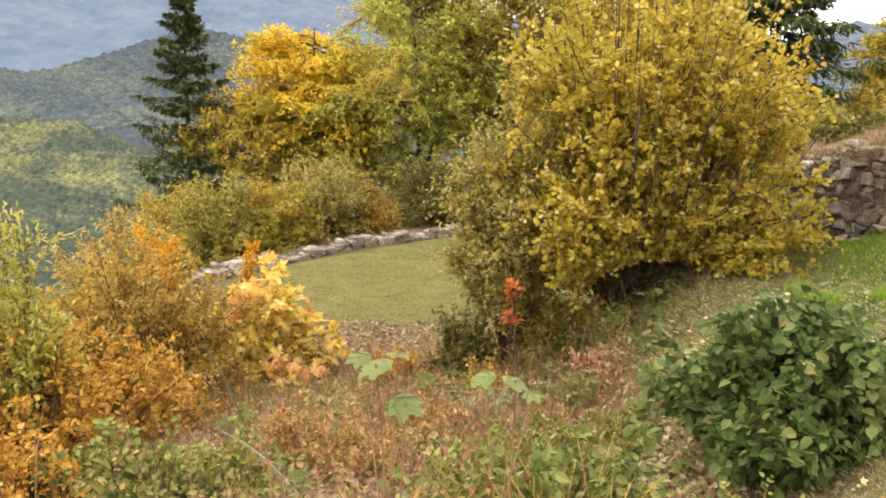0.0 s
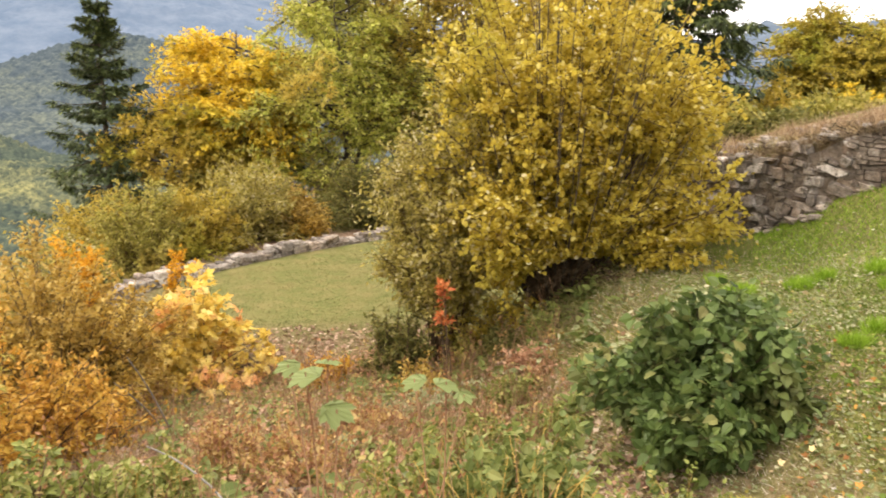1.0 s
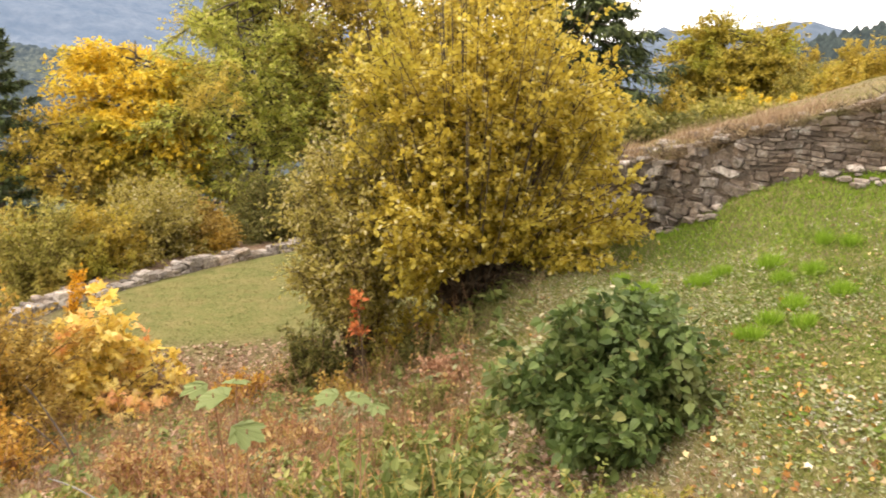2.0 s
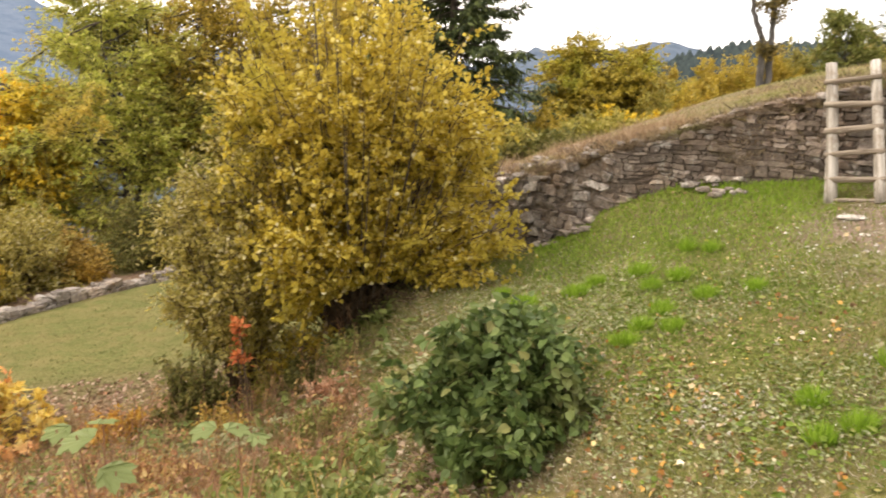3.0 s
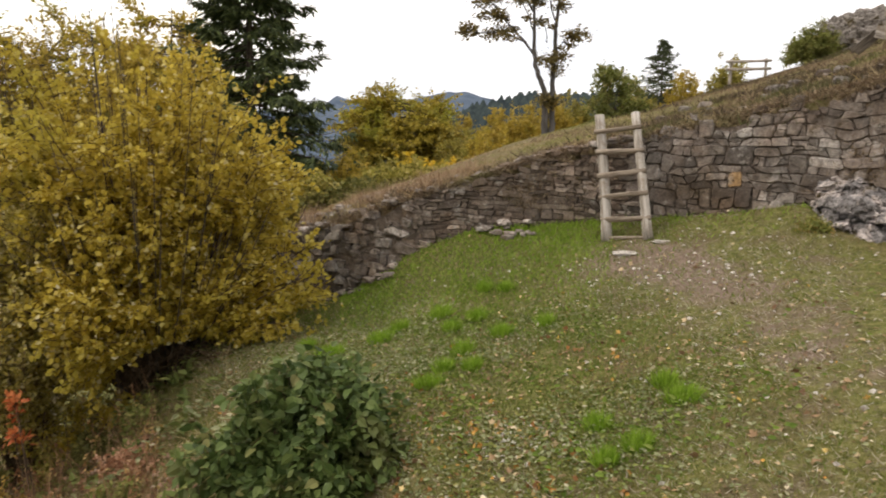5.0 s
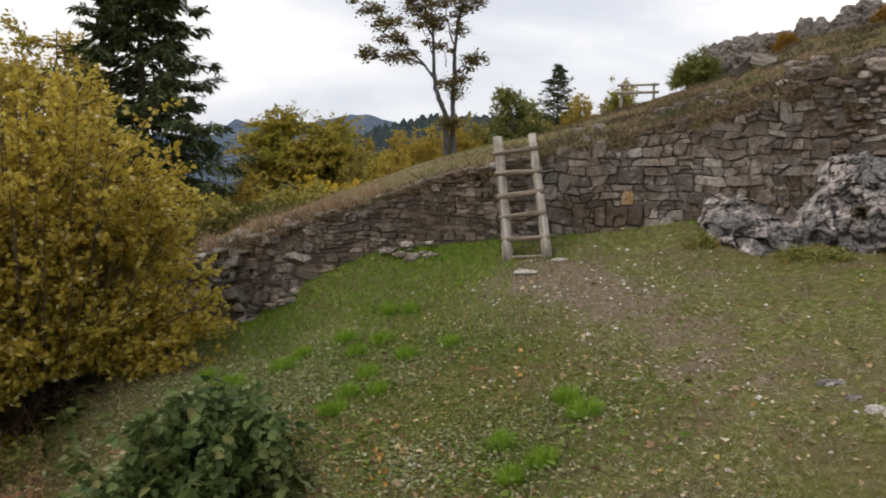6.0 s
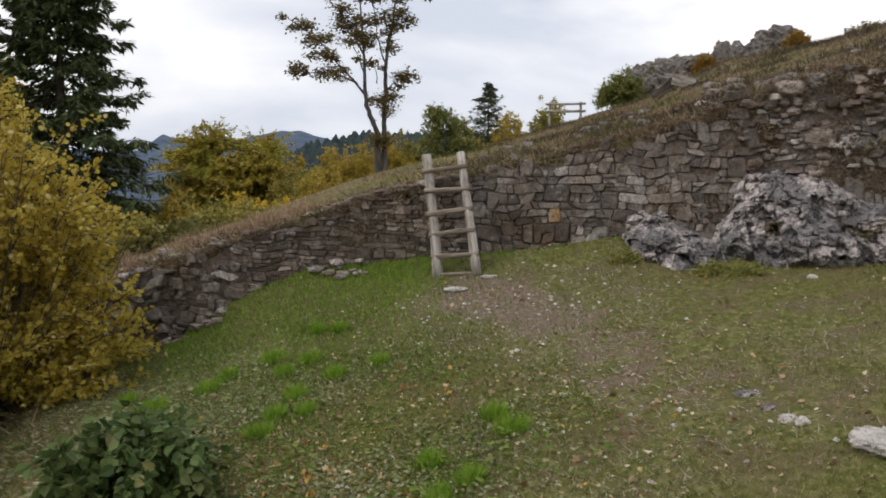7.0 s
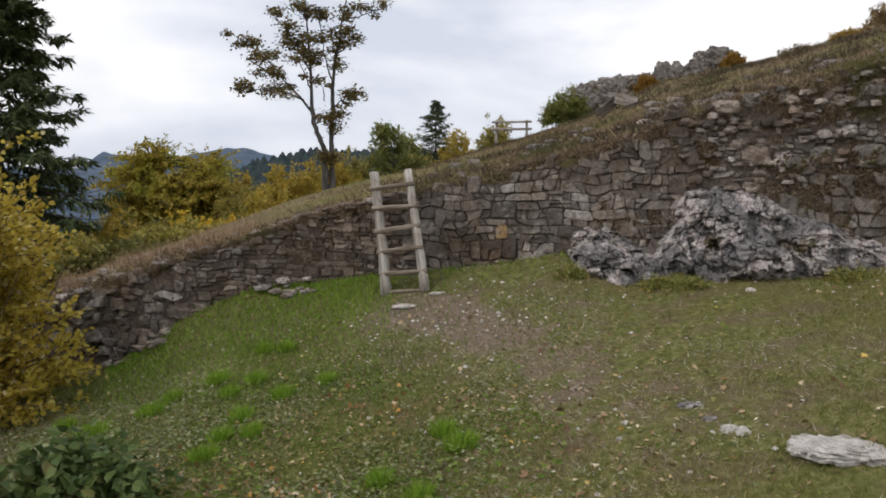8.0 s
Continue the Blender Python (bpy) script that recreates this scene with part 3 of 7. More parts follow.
ridge("backdrop_hill_blue", "wooded hill beyond the crest, tinted blue for haze", 14, 60, 900, 1500, -75, curve_of((14, 0.4), (22, 1.0), (25, 1.3), (26.5, 2.5), (28, 2.0), (31, 2.2), (34.3, 2.9), (36, 3.05), (38, 2.4), (44, 1.6), (60, 0.5)), M_FAR_BLUE, 4, 24, 18.0, 5.0)
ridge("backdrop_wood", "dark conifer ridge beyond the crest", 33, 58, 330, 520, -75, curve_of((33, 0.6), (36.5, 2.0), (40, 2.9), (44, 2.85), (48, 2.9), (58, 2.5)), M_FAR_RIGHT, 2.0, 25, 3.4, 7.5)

# ---- leaves, stems and the plants made of them ----
OVAL = np.array([(0, 0, 0), (-0.27, 0.20, 0.07), (-0.26, 0.52, 0.06), (0, 1.0, -0.08), (0.26, 0.52, 0.06), (0.27, 0.20, 0.07)])
OVAL_F = [(0, 1, 2, 3), (0, 3, 4, 5)]
ROUND = np.array([(0, 0, 0), (-0.30, 0.14, 0.05), (-0.44, 0.48, 0.09), (-0.26, 0.82, 0.03), (0, 1.0, -0.07), (0.26, 0.82, 0.03), (0.44, 0.48, 0.09), (0.30, 0.14, 0.05)])
ROUND_F = [(0, 1, 2, 3, 4), (0, 4, 5, 6, 7)]
SLIM = np.array([(0, 0, 0), (-0.13, 0.45, 0.03), (0, 1.0, -0.04), (0.13, 0.45, 0.03)])
SLIM_F = [(0, 3, 2, 1)]
BLADE = np.array([(-0.5, 0, 0), (0.5, 0, 0), (0, 1, 0.22)])
BLADE_F = [(0, 1, 2)]
_star = [(0, 0, 0), (0.16, 0.10, 0.02), (0.42, 0.02, 0.03), (0.32, 0.27, 0.05), (0.62, 0.56, -0.07), (0.27, 0.55, 0.05), (0, 1.0, -0.12), (-0.27, 0.55, 0.05), (-0.62, 0.56, -0.07), (-0.32, 0.27, 0.05), (-0.42, 0.02, 0.03), (-0.16, 0.10, 0.02), (0, 0.36, 0.0)]
LOBED = np.array(_star)
LOBED_F = [(12, i, i % 11 + 1) for i in range(1, 12)] + [(0, 1, 12), (0, 12, 11)]


def palmate():
    """A maple-like leaf: five toothed lobes round the stalk's end, each a little folded."""
    pts, lobes = [(0.0, 0.0, 0.0)], ((0, 1.0), (52, 0.88), (-52, 0.88), (104, 0.6), (-104, 0.6))
    for k in range(-35, 36):
        a = k * 4.2
        r = max(ln * max(0.0, 1 - abs(a - mid) / 38) ** 0.8 for mid, ln in lobes)
        r = 0.40 + 0.60 * r + (0.05 if k % 3 == 0 else -0.02)
        if abs(a) > 128:
            r *= 0.75
        near = min(abs(a - mid) for mid, ln in lobes)
        pts.append((math.sin(radians(a)) * r * 0.62, 0.38 + math.cos(radians(a)) * r * 0.62, 0.05 * (near / 26) - 0.16 * r * r))
    return np.array(pts), [(0, i, i + 1) for i in range(1, len(pts) - 1)]


PALM, PALM_F = palmate()


def unit(v):
    return v / np.maximum(np.linalg.norm(v, axis=-1, keepdims=True), 1e-9)


def scatter(shape, shape_f, at, along, up, size, width=1.0):
    """Copies of a small leaf shape: at its stalk, pointing along, its face turned to up. Arrays of n rows. Returns vertices and faces."""
    y = unit(along)
    x = unit(np.cross(y, up))
    z = np.cross(x, y)
    s = np.asarray(size).reshape(-1, 1, 1) * np.ones((len(at), 1, 1))
    p = shape[None] * s
    v = at[:, None] + p[:, :, :1] * np.asarray(width).reshape(-1, 1, 1) * x[:, None] + p[:, :, 1:2] * y[:, None] + p[:, :, 2:] * z[:, None]
    by_size = {}
    for f in shape_f:
        by_size.setdefault(len(f), []).append(f)
    off = (np.arange(len(at)) * len(shape))[:, None, None]
    return v.reshape(-1, 3), [(np.array(f)[None] + off).reshape(-1, n) for n, f in by_size.items()]


def tubes(paths, radii, sides=5):
    """Round stems along paths: (n, k, 3) points and (n, k) radii."""
    n, k, _ = paths.shape
    t = unit(np.gradient(paths, axis=1))
    ref = np.where(np.abs(t[..., 2:3]) > 0.9, np.array([1.0, 0, 0]), np.array([0, 0, 1.0]))
    u = unit(np.cross(t, ref))
    w = np.cross(t, u)
    a = np.linspace(0, 2 * math.pi, sides, endpoint=False)
    ring = u[:, :, None] * np.cos(a)[None, None, :, None] + w[:, :, None] * np.sin(a)[None, None, :, None]
    v = paths[:, :, None] + ring * radii[:, :, None, None]
    b, i, j = np.meshgrid(np.arange(n), np.arange(k - 1), np.arange(sides), indexing="ij")
    base = b * k * sides
    j2 = (j + 1) % sides
    q = np.stack([base + i * sides + j, base + i * sides + j2, base + (i + 1) * sides + j2, base + (i + 1) * sides + j], -1).reshape(-1, 4)
    return v.reshape(-1, 3), q


def bezier(p0, p1, p2, t):
    t = np.asarray(t)[None, :, None] if np.ndim(t) == 1 else np.asarray(t)[:, :, None]
    return (1 - t) ** 2 * p0[:, None] + 2 * t * (1 - t) * p1[:, None] + t * t * p2[:, None]


def join(lists):
    vs, fs, off = [], {}, 0
    for v, f in lists:
        for g in (f if isinstance(f, list) else [f]):
            fs.setdefault(g.shape[1], []).append(g + off)
        vs.append(v)
        off += len(v)
    return np.concatenate(vs), [np.concatenate(g) for g in fs.values()]


def leafy(rng, p0, p1, p2, twigs, leaves, twig_len, size, shape=OVAL, shape_f=OVAL_F, start=0.25, droop=0.25, flat=0.5, width=1.0, wide=0.9, plane=1.0, hollow=None):
    """Side twigs along bent stems and leaves along the twigs. Returns twig paths and the leaves' mesh arrays."""
    n = len(p0)
    t = start + (1 - start) * rng.random((n, twigs)) ** 0.8
    at = bezier(p0, p1, p2, t).reshape(-1, 3)
    tan = unit(bezier(p0, p1, p2, np.minimum(t + 0.04, 1.04)).reshape(-1, 3) - at)
    out = unit(tan * np.array([0.7, 0.7, 0.7 * plane]) + rng.normal(0, wide * 0.6, at.shape) * np.array([1, 1, plane]))
    ln = twig_len * rng.uniform(0.4, 1.1, (len(at), 1))
    end = at + out * ln
    end[:, 2] -= droop * ln[:, 0] * rng.random(len(at))
    paths = np.stack([at, (at + end) / 2 + rng.normal(0, 0.04, at.shape) * ln, end], 1)
    m = len(at)
    s = rng.uniform(0.12, 1.08, (m, leaves))
    lp = (at[:, None] + (end - at)[:, None] * s[..., None]).reshape(-1, 3) + rng.normal(0, size * 0.35, (m * leaves, 3))
    way = unit(np.repeat(out, leaves, 0) + rng.normal(0, 0.85, lp.shape) + np.array([0, 0, -droop]))
    up = unit(rng.normal(0, flat, lp.shape) + np.array([0, 0, 1.0]))
    sz = size * rng.uniform(0.6, 1.25, len(lp))
    if hollow:
        keep = np.linalg.norm((lp - np.array(hollow[:3])) / np.array(hollow[3:]), axis=1) > 1
        lp, way, up, sz = lp[keep], way[keep], up[keep], sz[keep]
    return paths, scatter(shape, shape_f, lp, way, up, sz, width)


def shrub(name, label, x, y, height, spread, stems, twigs, leaves, size, leaf, stem=None, seed=1, lean=(0, 0), base=0.25, low=0.1, shape=OVAL, shape_f=OVAL_F,
          stem_r=0.012, category="shrub", group="", twig_len=None, start=0.2, bend=0.55, z=None, flat=0.6, width=1.0, part_name="foliage", droop=0.25, squash=1.0, full=1.0, hollow=None):
    """A many-stemmed shrub: stems rise from a stool and fan out to a rounded, uneven crown."""
    rng = np.random.default_rng(seed)
    root = thing(name, label, category, x, y, (gz(x, y) if z is None else z) - 0.04, group)
    a = rng.uniform(0, 6.283, stems)
    e = np.arcsin(rng.uniform(low, 1.0, stems))
    reach = rng.uniform(0.62, 1.04, stems)
    tip = np.stack([np.cos(a) * np.cos(e) ** full * spread, np.sin(a) * np.cos(e) ** full * spread * squash, np.sin(e) * height], -1) * reach[:, None]
    lump = 1 + 0.13 * np.sin(3 * a + seed) + 0.08 * np.sin(5 * a + 2 * seed)
    tip[:, :2] *= lump[:, None]
    tip += np.array([lean[0], lean[1], 0])
    p0 = np.stack([np.cos(a) * base * rng.random(stems), np.sin(a) * base * rng.random(stems), np.zeros(stems)], -1)
    p1 = p0 + (tip - p0) * np.array([0.25, 0.25, bend]) + rng.normal(0, 0.05 * spread, tip.shape)
    twig_len = twig_len or 0.22 * spread
    tw, lf = leafy(rng, p0, p1, tip, twigs, leaves, twig_len, size, shape, shape_f, start, droop, flat, width, hollow=hollow)
    path = bezier(p0, p1, tip, np.linspace(0, 1, 7))
    rad = stem_r * rng.uniform(0.6, 1.2, (stems, 1)) * np.linspace(1, 0.25, 7)[None]
    st = join([tubes(path, rad, 5), tubes(tw, np.full(tw.shape[:2], stem_r * 0.22), 3)])
    part("branchwork", fast_mesh("branchwork", *st, stem or M_STEM, True), root)
    part(part_name, fast_mesh(part_name, *lf, leaf), root)
    return root


def tree(name, label, x, y, height, spread, leaf, seed, limbs=46, twigs=26, leaves=14, size=0.10, trunk_r=0.13, clear=0.25, crown_low=None, bark=None, stems=1, top_round=0.5,
         shape=OVAL, shape_f=OVAL_F, twig_len=0.5, category="tree", group="", z=None, droop=0.2, width=1.0, plane=1.0):
    """A broad-leaved tree: a tapered trunk (or several), limbs, twigs and a crown of single leaves."""
    rng = np.random.default_rng(seed)
    root = thing(name, label, category, x, y, (gz(x, y) if z is None else z) - 0.08, group)
    trunks, rad = [], []
    starts, ends = [], []
    for k in range(stems):
        lean = rng.normal(0, 0.05 if stems == 1 else 0.28, 2) * spread
        tp = np.array([[0, 0, 0], [lean[0] * 0.3, lean[1] * 0.3, height * 0.4], [lean[0] + rng.normal(0, 0.1), lean[1] + rng.normal(0, 0.1), height * rng.uniform(0.86, 0.98)]])
        tp[0, :2] = rng.normal(0, 0.05 if stems > 1 else 0.0, 2)
        path = bezier(tp[:1], tp[1:2], tp[2:3], np.linspace(0, 1, 12))
        path[0, 1:-1, :2] += rng.normal(0, 0.012 * height, (10, 2)) * 0.6
        trunks.append(path)
        rad.append(trunk_r / math.sqrt(stems) * np.linspace(1.15, 0.12, 12)[None])
        m = limbs // stems
        t = clear + (0.97 - clear) * rng.random(m) ** 0.85
        idx = t * 11
        i0 = np.minimum(idx.astype(int), 10)
        at = path[0, i0] + (path[0, i0 + 1] - path[0, i0]) * (idx - i0)[:, None]
        a = rng.uniform(0, 6.283, m)
        q = (t - clear) / (1 - clear)
        prof = np.sqrt(np.clip(1 - (np.abs(q - top_round + 0.12) / (1.02 - top_round * 0.45)) ** 2, 0.06, 1))
        ln = spread * prof * rng.uniform(0.6, 1.1, m) * (1 + 0.18 * np.sin(2 * a + seed))
        rise = rng.uniform(0.15, 0.75, m)
        starts.append(at)
        ends.append(at + np.stack([np.cos(a) * ln, np.sin(a) * ln, ln * rise], -1))
    p0, p2 = np.concatenate(starts), np.concatenate(ends)
    dome = 1 - 0.42 * np.minimum(1.2, np.hypot(p2[:, 0], p2[:, 1]) / spread) ** 2
    p2[:, 2] = np.minimum(p2[:, 2], height * dome * (1.0 + 0.05 * rng.normal(0, 1, len(p2))))
    p1 = p0 + (p2 - p0) * np.array([0.5, 0.5, 0.25]) + rng.normal(0, 0.05, p0.shape) * spread
    tw, lf = leafy(rng, p0, p1, p2, twigs, leaves, max(twig_len, 0.34 * spread), size, shape, shape_f, 0.25, droop, 0.5, width, 1.15, plane)
    limb = bezier(p0, p1, p2, np.linspace(0, 1, 6))
    lr = trunk_r * 0.26 * rng.uniform(0.6, 1.1, (len(p0), 1)) * np.linspace(1, 0.18, 6)[None]
    wood = join([tubes(np.concatenate(trunks), np.concatenate(rad), 9), tubes(limb, lr, 5), tubes(tw, np.full(tw.shape[:2], trunk_r * 0.035), 3)])
    part("trunk", fast_mesh("trunk", *wood, bark or M_BARK, True), root)
    part("crown", fast_mesh("crown", *lf, leaf), root)
    return root


def spruce(name, label, x, y, height, spread, seed, whorls=22, z=None, size=0.20, open_low=0.05, dense=16, droop=0.0, taper=1.5):
    """A conifer: straight trunk, boughs in whorls that sag and turn up at the tip, flat sprays of needles along their side shoots."""
    rng = np.random.default_rng(seed)
    root = thing(name, label, "conifer", x, y, (gz(x, y) if z is None else z) - 0.1)
    trunk = np.stack([np.zeros(10), np.zeros(10), np.linspace(0, height, 10)], -1)[None]
    p0, p2 = [], []
    for w in range(whorls):
        q = open_low + (1 - open_low) * (w + rng.uniform(-0.25, 0.25)) / whorls
        n = rng.integers(5, 9)
        a = rng.uniform(0, 6.283) + np.arange(n) * 6.283 / n + rng.normal(0, 0.3, n)
        ln = (spread * min(1.0, taper * (1 - q)) ** 0.9 + 0.08) * rng.uniform(0.5, 1.12, n)
        zz = q * height
        p0.append(np.stack([0 * a, 0 * a, zz + rng.normal(0, 0.018 * height, n)], -1))
        p2.append(np.stack([np.cos(a) * ln, np.sin(a) * ln, zz + ln * (0.65 * q - 0.20 - droop) + rng.normal(0, 0.05, n)], -1))
    p0, p2 = np.concatenate(p0), np.concatenate(p2)
    far = np.linalg.norm(p2 - p0, axis=1)
    p1 = p0 + (p2 - p0) * 0.6 - np.array([0, 0, 0.16]) * far[:, None]
    n, k = len(p0), dense
    t = 0.10 + 0.92 * rng.random((n, k))
    at = bezier(p0, p1, p2, np.minimum(t, 1.0)).reshape(-1, 3)
    bough = unit(np.repeat(p2 - p0, k, 0))
    side = unit(np.cross(bough, np.array([0, 0, 1.0]))) * rng.choice([-1, 1], (n * k, 1))
    ln = (0.30 * np.repeat(far, k)[:, None] * (1.1 - 0.75 * t.reshape(-1, 1)) + 0.10) * rng.uniform(0.6, 1.2, (n * k, 1))
    end = at + unit(bough * 0.9 + side * 0.75 + rng.normal(0, 0.15, at.shape)) * ln - np.array([0, 0, 0.28]) * ln
    m = 8
    s = rng.uniform(0.0, 1.05, (n * k, m))
    lp = (at[:, None] + (end - at)[:, None] * s[..., None]).reshape(-1, 3)
    way = unit(np.repeat(unit(end - at), m, 0) + rng.normal(0, 0.40, lp.shape) - np.array([0, 0, 0.22]))
    up = unit(rng.normal(0, 0.35, lp.shape) + np.array([0, 0, 1.0]))
    lf = scatter(SLIM, SLIM_F, lp, way, up, size * rng.uniform(0.6, 1.2, len(lp)), 1.15)
    wood = join([tubes(trunk, height * 0.016 * np.linspace(1.1, 0.06, 10)[None], 8), tubes(bezier(p0, p1, p2, np.linspace(0, 1, 5)), 0.022 * np.linspace(1, 0.2, 5)[None].repeat(n, 0), 4)])
    part("trunk", fast_mesh("trunk", *wood, M_BARK, True), root)
    part("crown", fast_mesh("crown", *lf, M_SPRUCE), root)
    return root

# ---- trees and large shrubs, by azimuth and distance ----
def spot(az, r, top=None):
    """Plan place at an azimuth and distance; with the height's angle of its top, also the height above ground."""
    x, y = polar(az, r)
    return (x, y) if top is None else (x, y, 1.6 + r * math.tan(radians(top)) - gz(x, y))


def plant_main_bush():
    bush = shrub("hazel_bush", "large golden-yellow hazel bush with many thin stems on the slope", 2.38, 9.8, 4.5, 1.96, 340, 32, 17, 0.058, M_HAZEL, seed=41, base=0.4, low=0.22, shape=ROUND, shape_f=ROUND_F, flat=1.0, full=0.52, hollow=(0.15, -1.6, 0.30, 1.05, 1.7, 0.70),
          stem_r=0.018, twig_len=0.42, start=0.24, bend=0.66, category="bush")
    # straight young shoots that fan out through the leaves to the crown's face
    rng = np.random.default_rng(42)
    n = 130
    a, e = rng.uniform(0, 6.283, n), np.arcsin(rng.uniform(0.45, 1.0, n))
    tip = np.stack([np.cos(a) * np.cos(e) ** 0.52 * 1.95, np.sin(a) * np.cos(e) ** 0.52 * 1.95, np.sin(e) * 4.5], -1) * rng.uniform(0.9, 1.1, (n, 1))
    foot = np.stack([np.cos(a) * 0.35, np.sin(a) * 0.35, 0 * a], -1) * rng.random((n, 1))
    mid = foot + (tip - foot) * np.array([0.62, 0.62, 0.40])
    path = bezier(foot, mid, tip, np.linspace(0, 1, 6))
    part("young_growth", fast_mesh("young_growth", *tubes(path, 0.011 * rng.uniform(0.7, 1.2, (n, 1)) * np.linspace(1, 0.35, 6)[None], 5), M_BARK, True), bush)["kind"] = "stuff"


def plant_willow():
    shrub("willow_shrub", "dull olive willow shrub with upturned twigs beside the hazel", 0.92, 9.55, 3.75, 1.0, 150, 28, 11, 0.066, M_WILLOW, seed=43, base=0.2, low=0.46, start=0.4,
          shape=SLIM, shape_f=SLIM_F, width=2.0, twig_len=0.3, lean=(-0.15, 0), bend=0.6)


def plant_dark_bush():
    shrub("broadleaf_bush", "low dark green broad-leaved bush on the bank", 2.36, 5.05, 0.97, 0.80, 140, 18, 7, 0.092, M_DARKB, seed=44, base=0.3, low=0.0, stem_r=0.008,
          shape=OVAL, shape_f=OVAL_F, width=1.3, twig_len=0.18, start=0.2, flat=0.9, category="bush", droop=0.6)


plant_main_bush()
plant_willow()
plant_dark_bush()

x, y, h = spot(-18.4, 26, 2.7)
spruce("spruce_tree", "tall dark green spruce standing above the valley", x, y, h, 2.0, 51, 23, open_low=0.05, droop=0.0, dense=28, size=0.20)
x, y, h = spot(20.6, 20.8, 18.5)
spruce("spruce_tree", "tall dark spruce with drooping boughs behind the hazel", x, y, h, 2.75, 52, 40, size=0.22, dense=34, droop=0.16, taper=1.35)
x, y, h = spot(49.6, 38, 6.8)
spruce("spruce_tree", "small young spruce on the crest", x, y, h, 3.1, 53, 40, size=0.11, dense=16, droop=0.15, taper=1.0)

x, y, h = spot(-10.6, 27, 1.75)
tree("maple_tree", "maple tree in bright golden-yellow autumn leaf", x, y, h, 2.75, M_MAPLE_Y, 161, limbs=84, twigs=34, leaves=17, size=0.125, trunk_r=0.15, clear=0.32, top_round=0.5, plane=0.22, width=1.2)
# added tree: its olive leaves stand for the golden maple's greener, shaded lower crown
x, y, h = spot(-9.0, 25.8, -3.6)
tree("maple_tree", "olive-green maple added for the golden one's shaded lower crown", x, y, h, 2.0, M_TREE_Y, 55, limbs=64, twigs=24, leaves=13, size=0.12, trunk_r=0.11, clear=0.15, plane=0.3)
# added as well, for the lower left of the golden maple's crown
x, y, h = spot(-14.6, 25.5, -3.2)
tree("maple_tree", "low olive maple added for the golden one's lower crown", x, y, h, 2.1, M_TREE_O, 69, limbs=70, twigs=20, leaves=13, size=0.12, trunk_r=0.10, clear=0.1, plane=0.5)
x, y, h = spot(-6.3, 29, 1.2)
tree("maple_tree", "smaller ochre maple tree with thin bare twigs", x, y, h, 1.35, M_TREE_O, 62, limbs=34, twigs=18, leaves=9, size=0.13, trunk_r=0.11, clear=0.3)
x, y, h = spot(-1.9, 25, 7.6)
tree("ash_tree", "green and yellow ash tree with several slender trunks", x, y, h, 2.75, M_ASH_G, 63, limbs=120, twigs=28, leaves=17, size=0.115, trunk_r=0.16, clear=0.12, stems=4, twig_len=0.5, plane=0.5)
x, y, h = spot(4.0, 27, 8.6)
tree("ash_tree", "olive and ochre ash tree with slender trunks", x, y, h, 2.8, M_TREE_O, 64, limbs=120, twigs=24, leaves=13, size=0.12, trunk_r=0.15, clear=0.25, stems=3, twig_len=0.5)
x, y, h = spot(10.2, 29, 9.2)
tree("ash_tree", "ochre ash tree behind the hazel", x, y, h, 3.0, M_TREE_O, 65, limbs=120, twigs=24, leaves=13, size=0.13, trunk_r=0.15, clear=0.25, stems=2)
x, y, h = spot(15.4, 26, 9.0)
tree("maple_tree", "yellow-green maple tree behind the hazel", x, y, h, 2.1, M_TREE_O, 66, limbs=84, twigs=20, leaves=13, size=0.13, trunk_r=0.12, clear=0.3)
x, y, h = spot(31.3, 34, 3.7)
tree("maple_tree", "broad round maple tree in yellow-green leaf behind the wall", x, y, h, 2.95, M_TREE_Y, 67, limbs=130, twigs=32, leaves=20, size=0.125, trunk_r=0.16, clear=0.05, top_round=0.5, plane=0.28, width=1.25)
x, y, h = spot(46.4, 33, 5.4)
tree("birch_tree", "small bushy green tree on the crest", x, y, h, 1.35, M_HERB, 68, limbs=70, twigs=20, leaves=12, size=0.11, trunk_r=0.07, clear=0.08, stems=2)

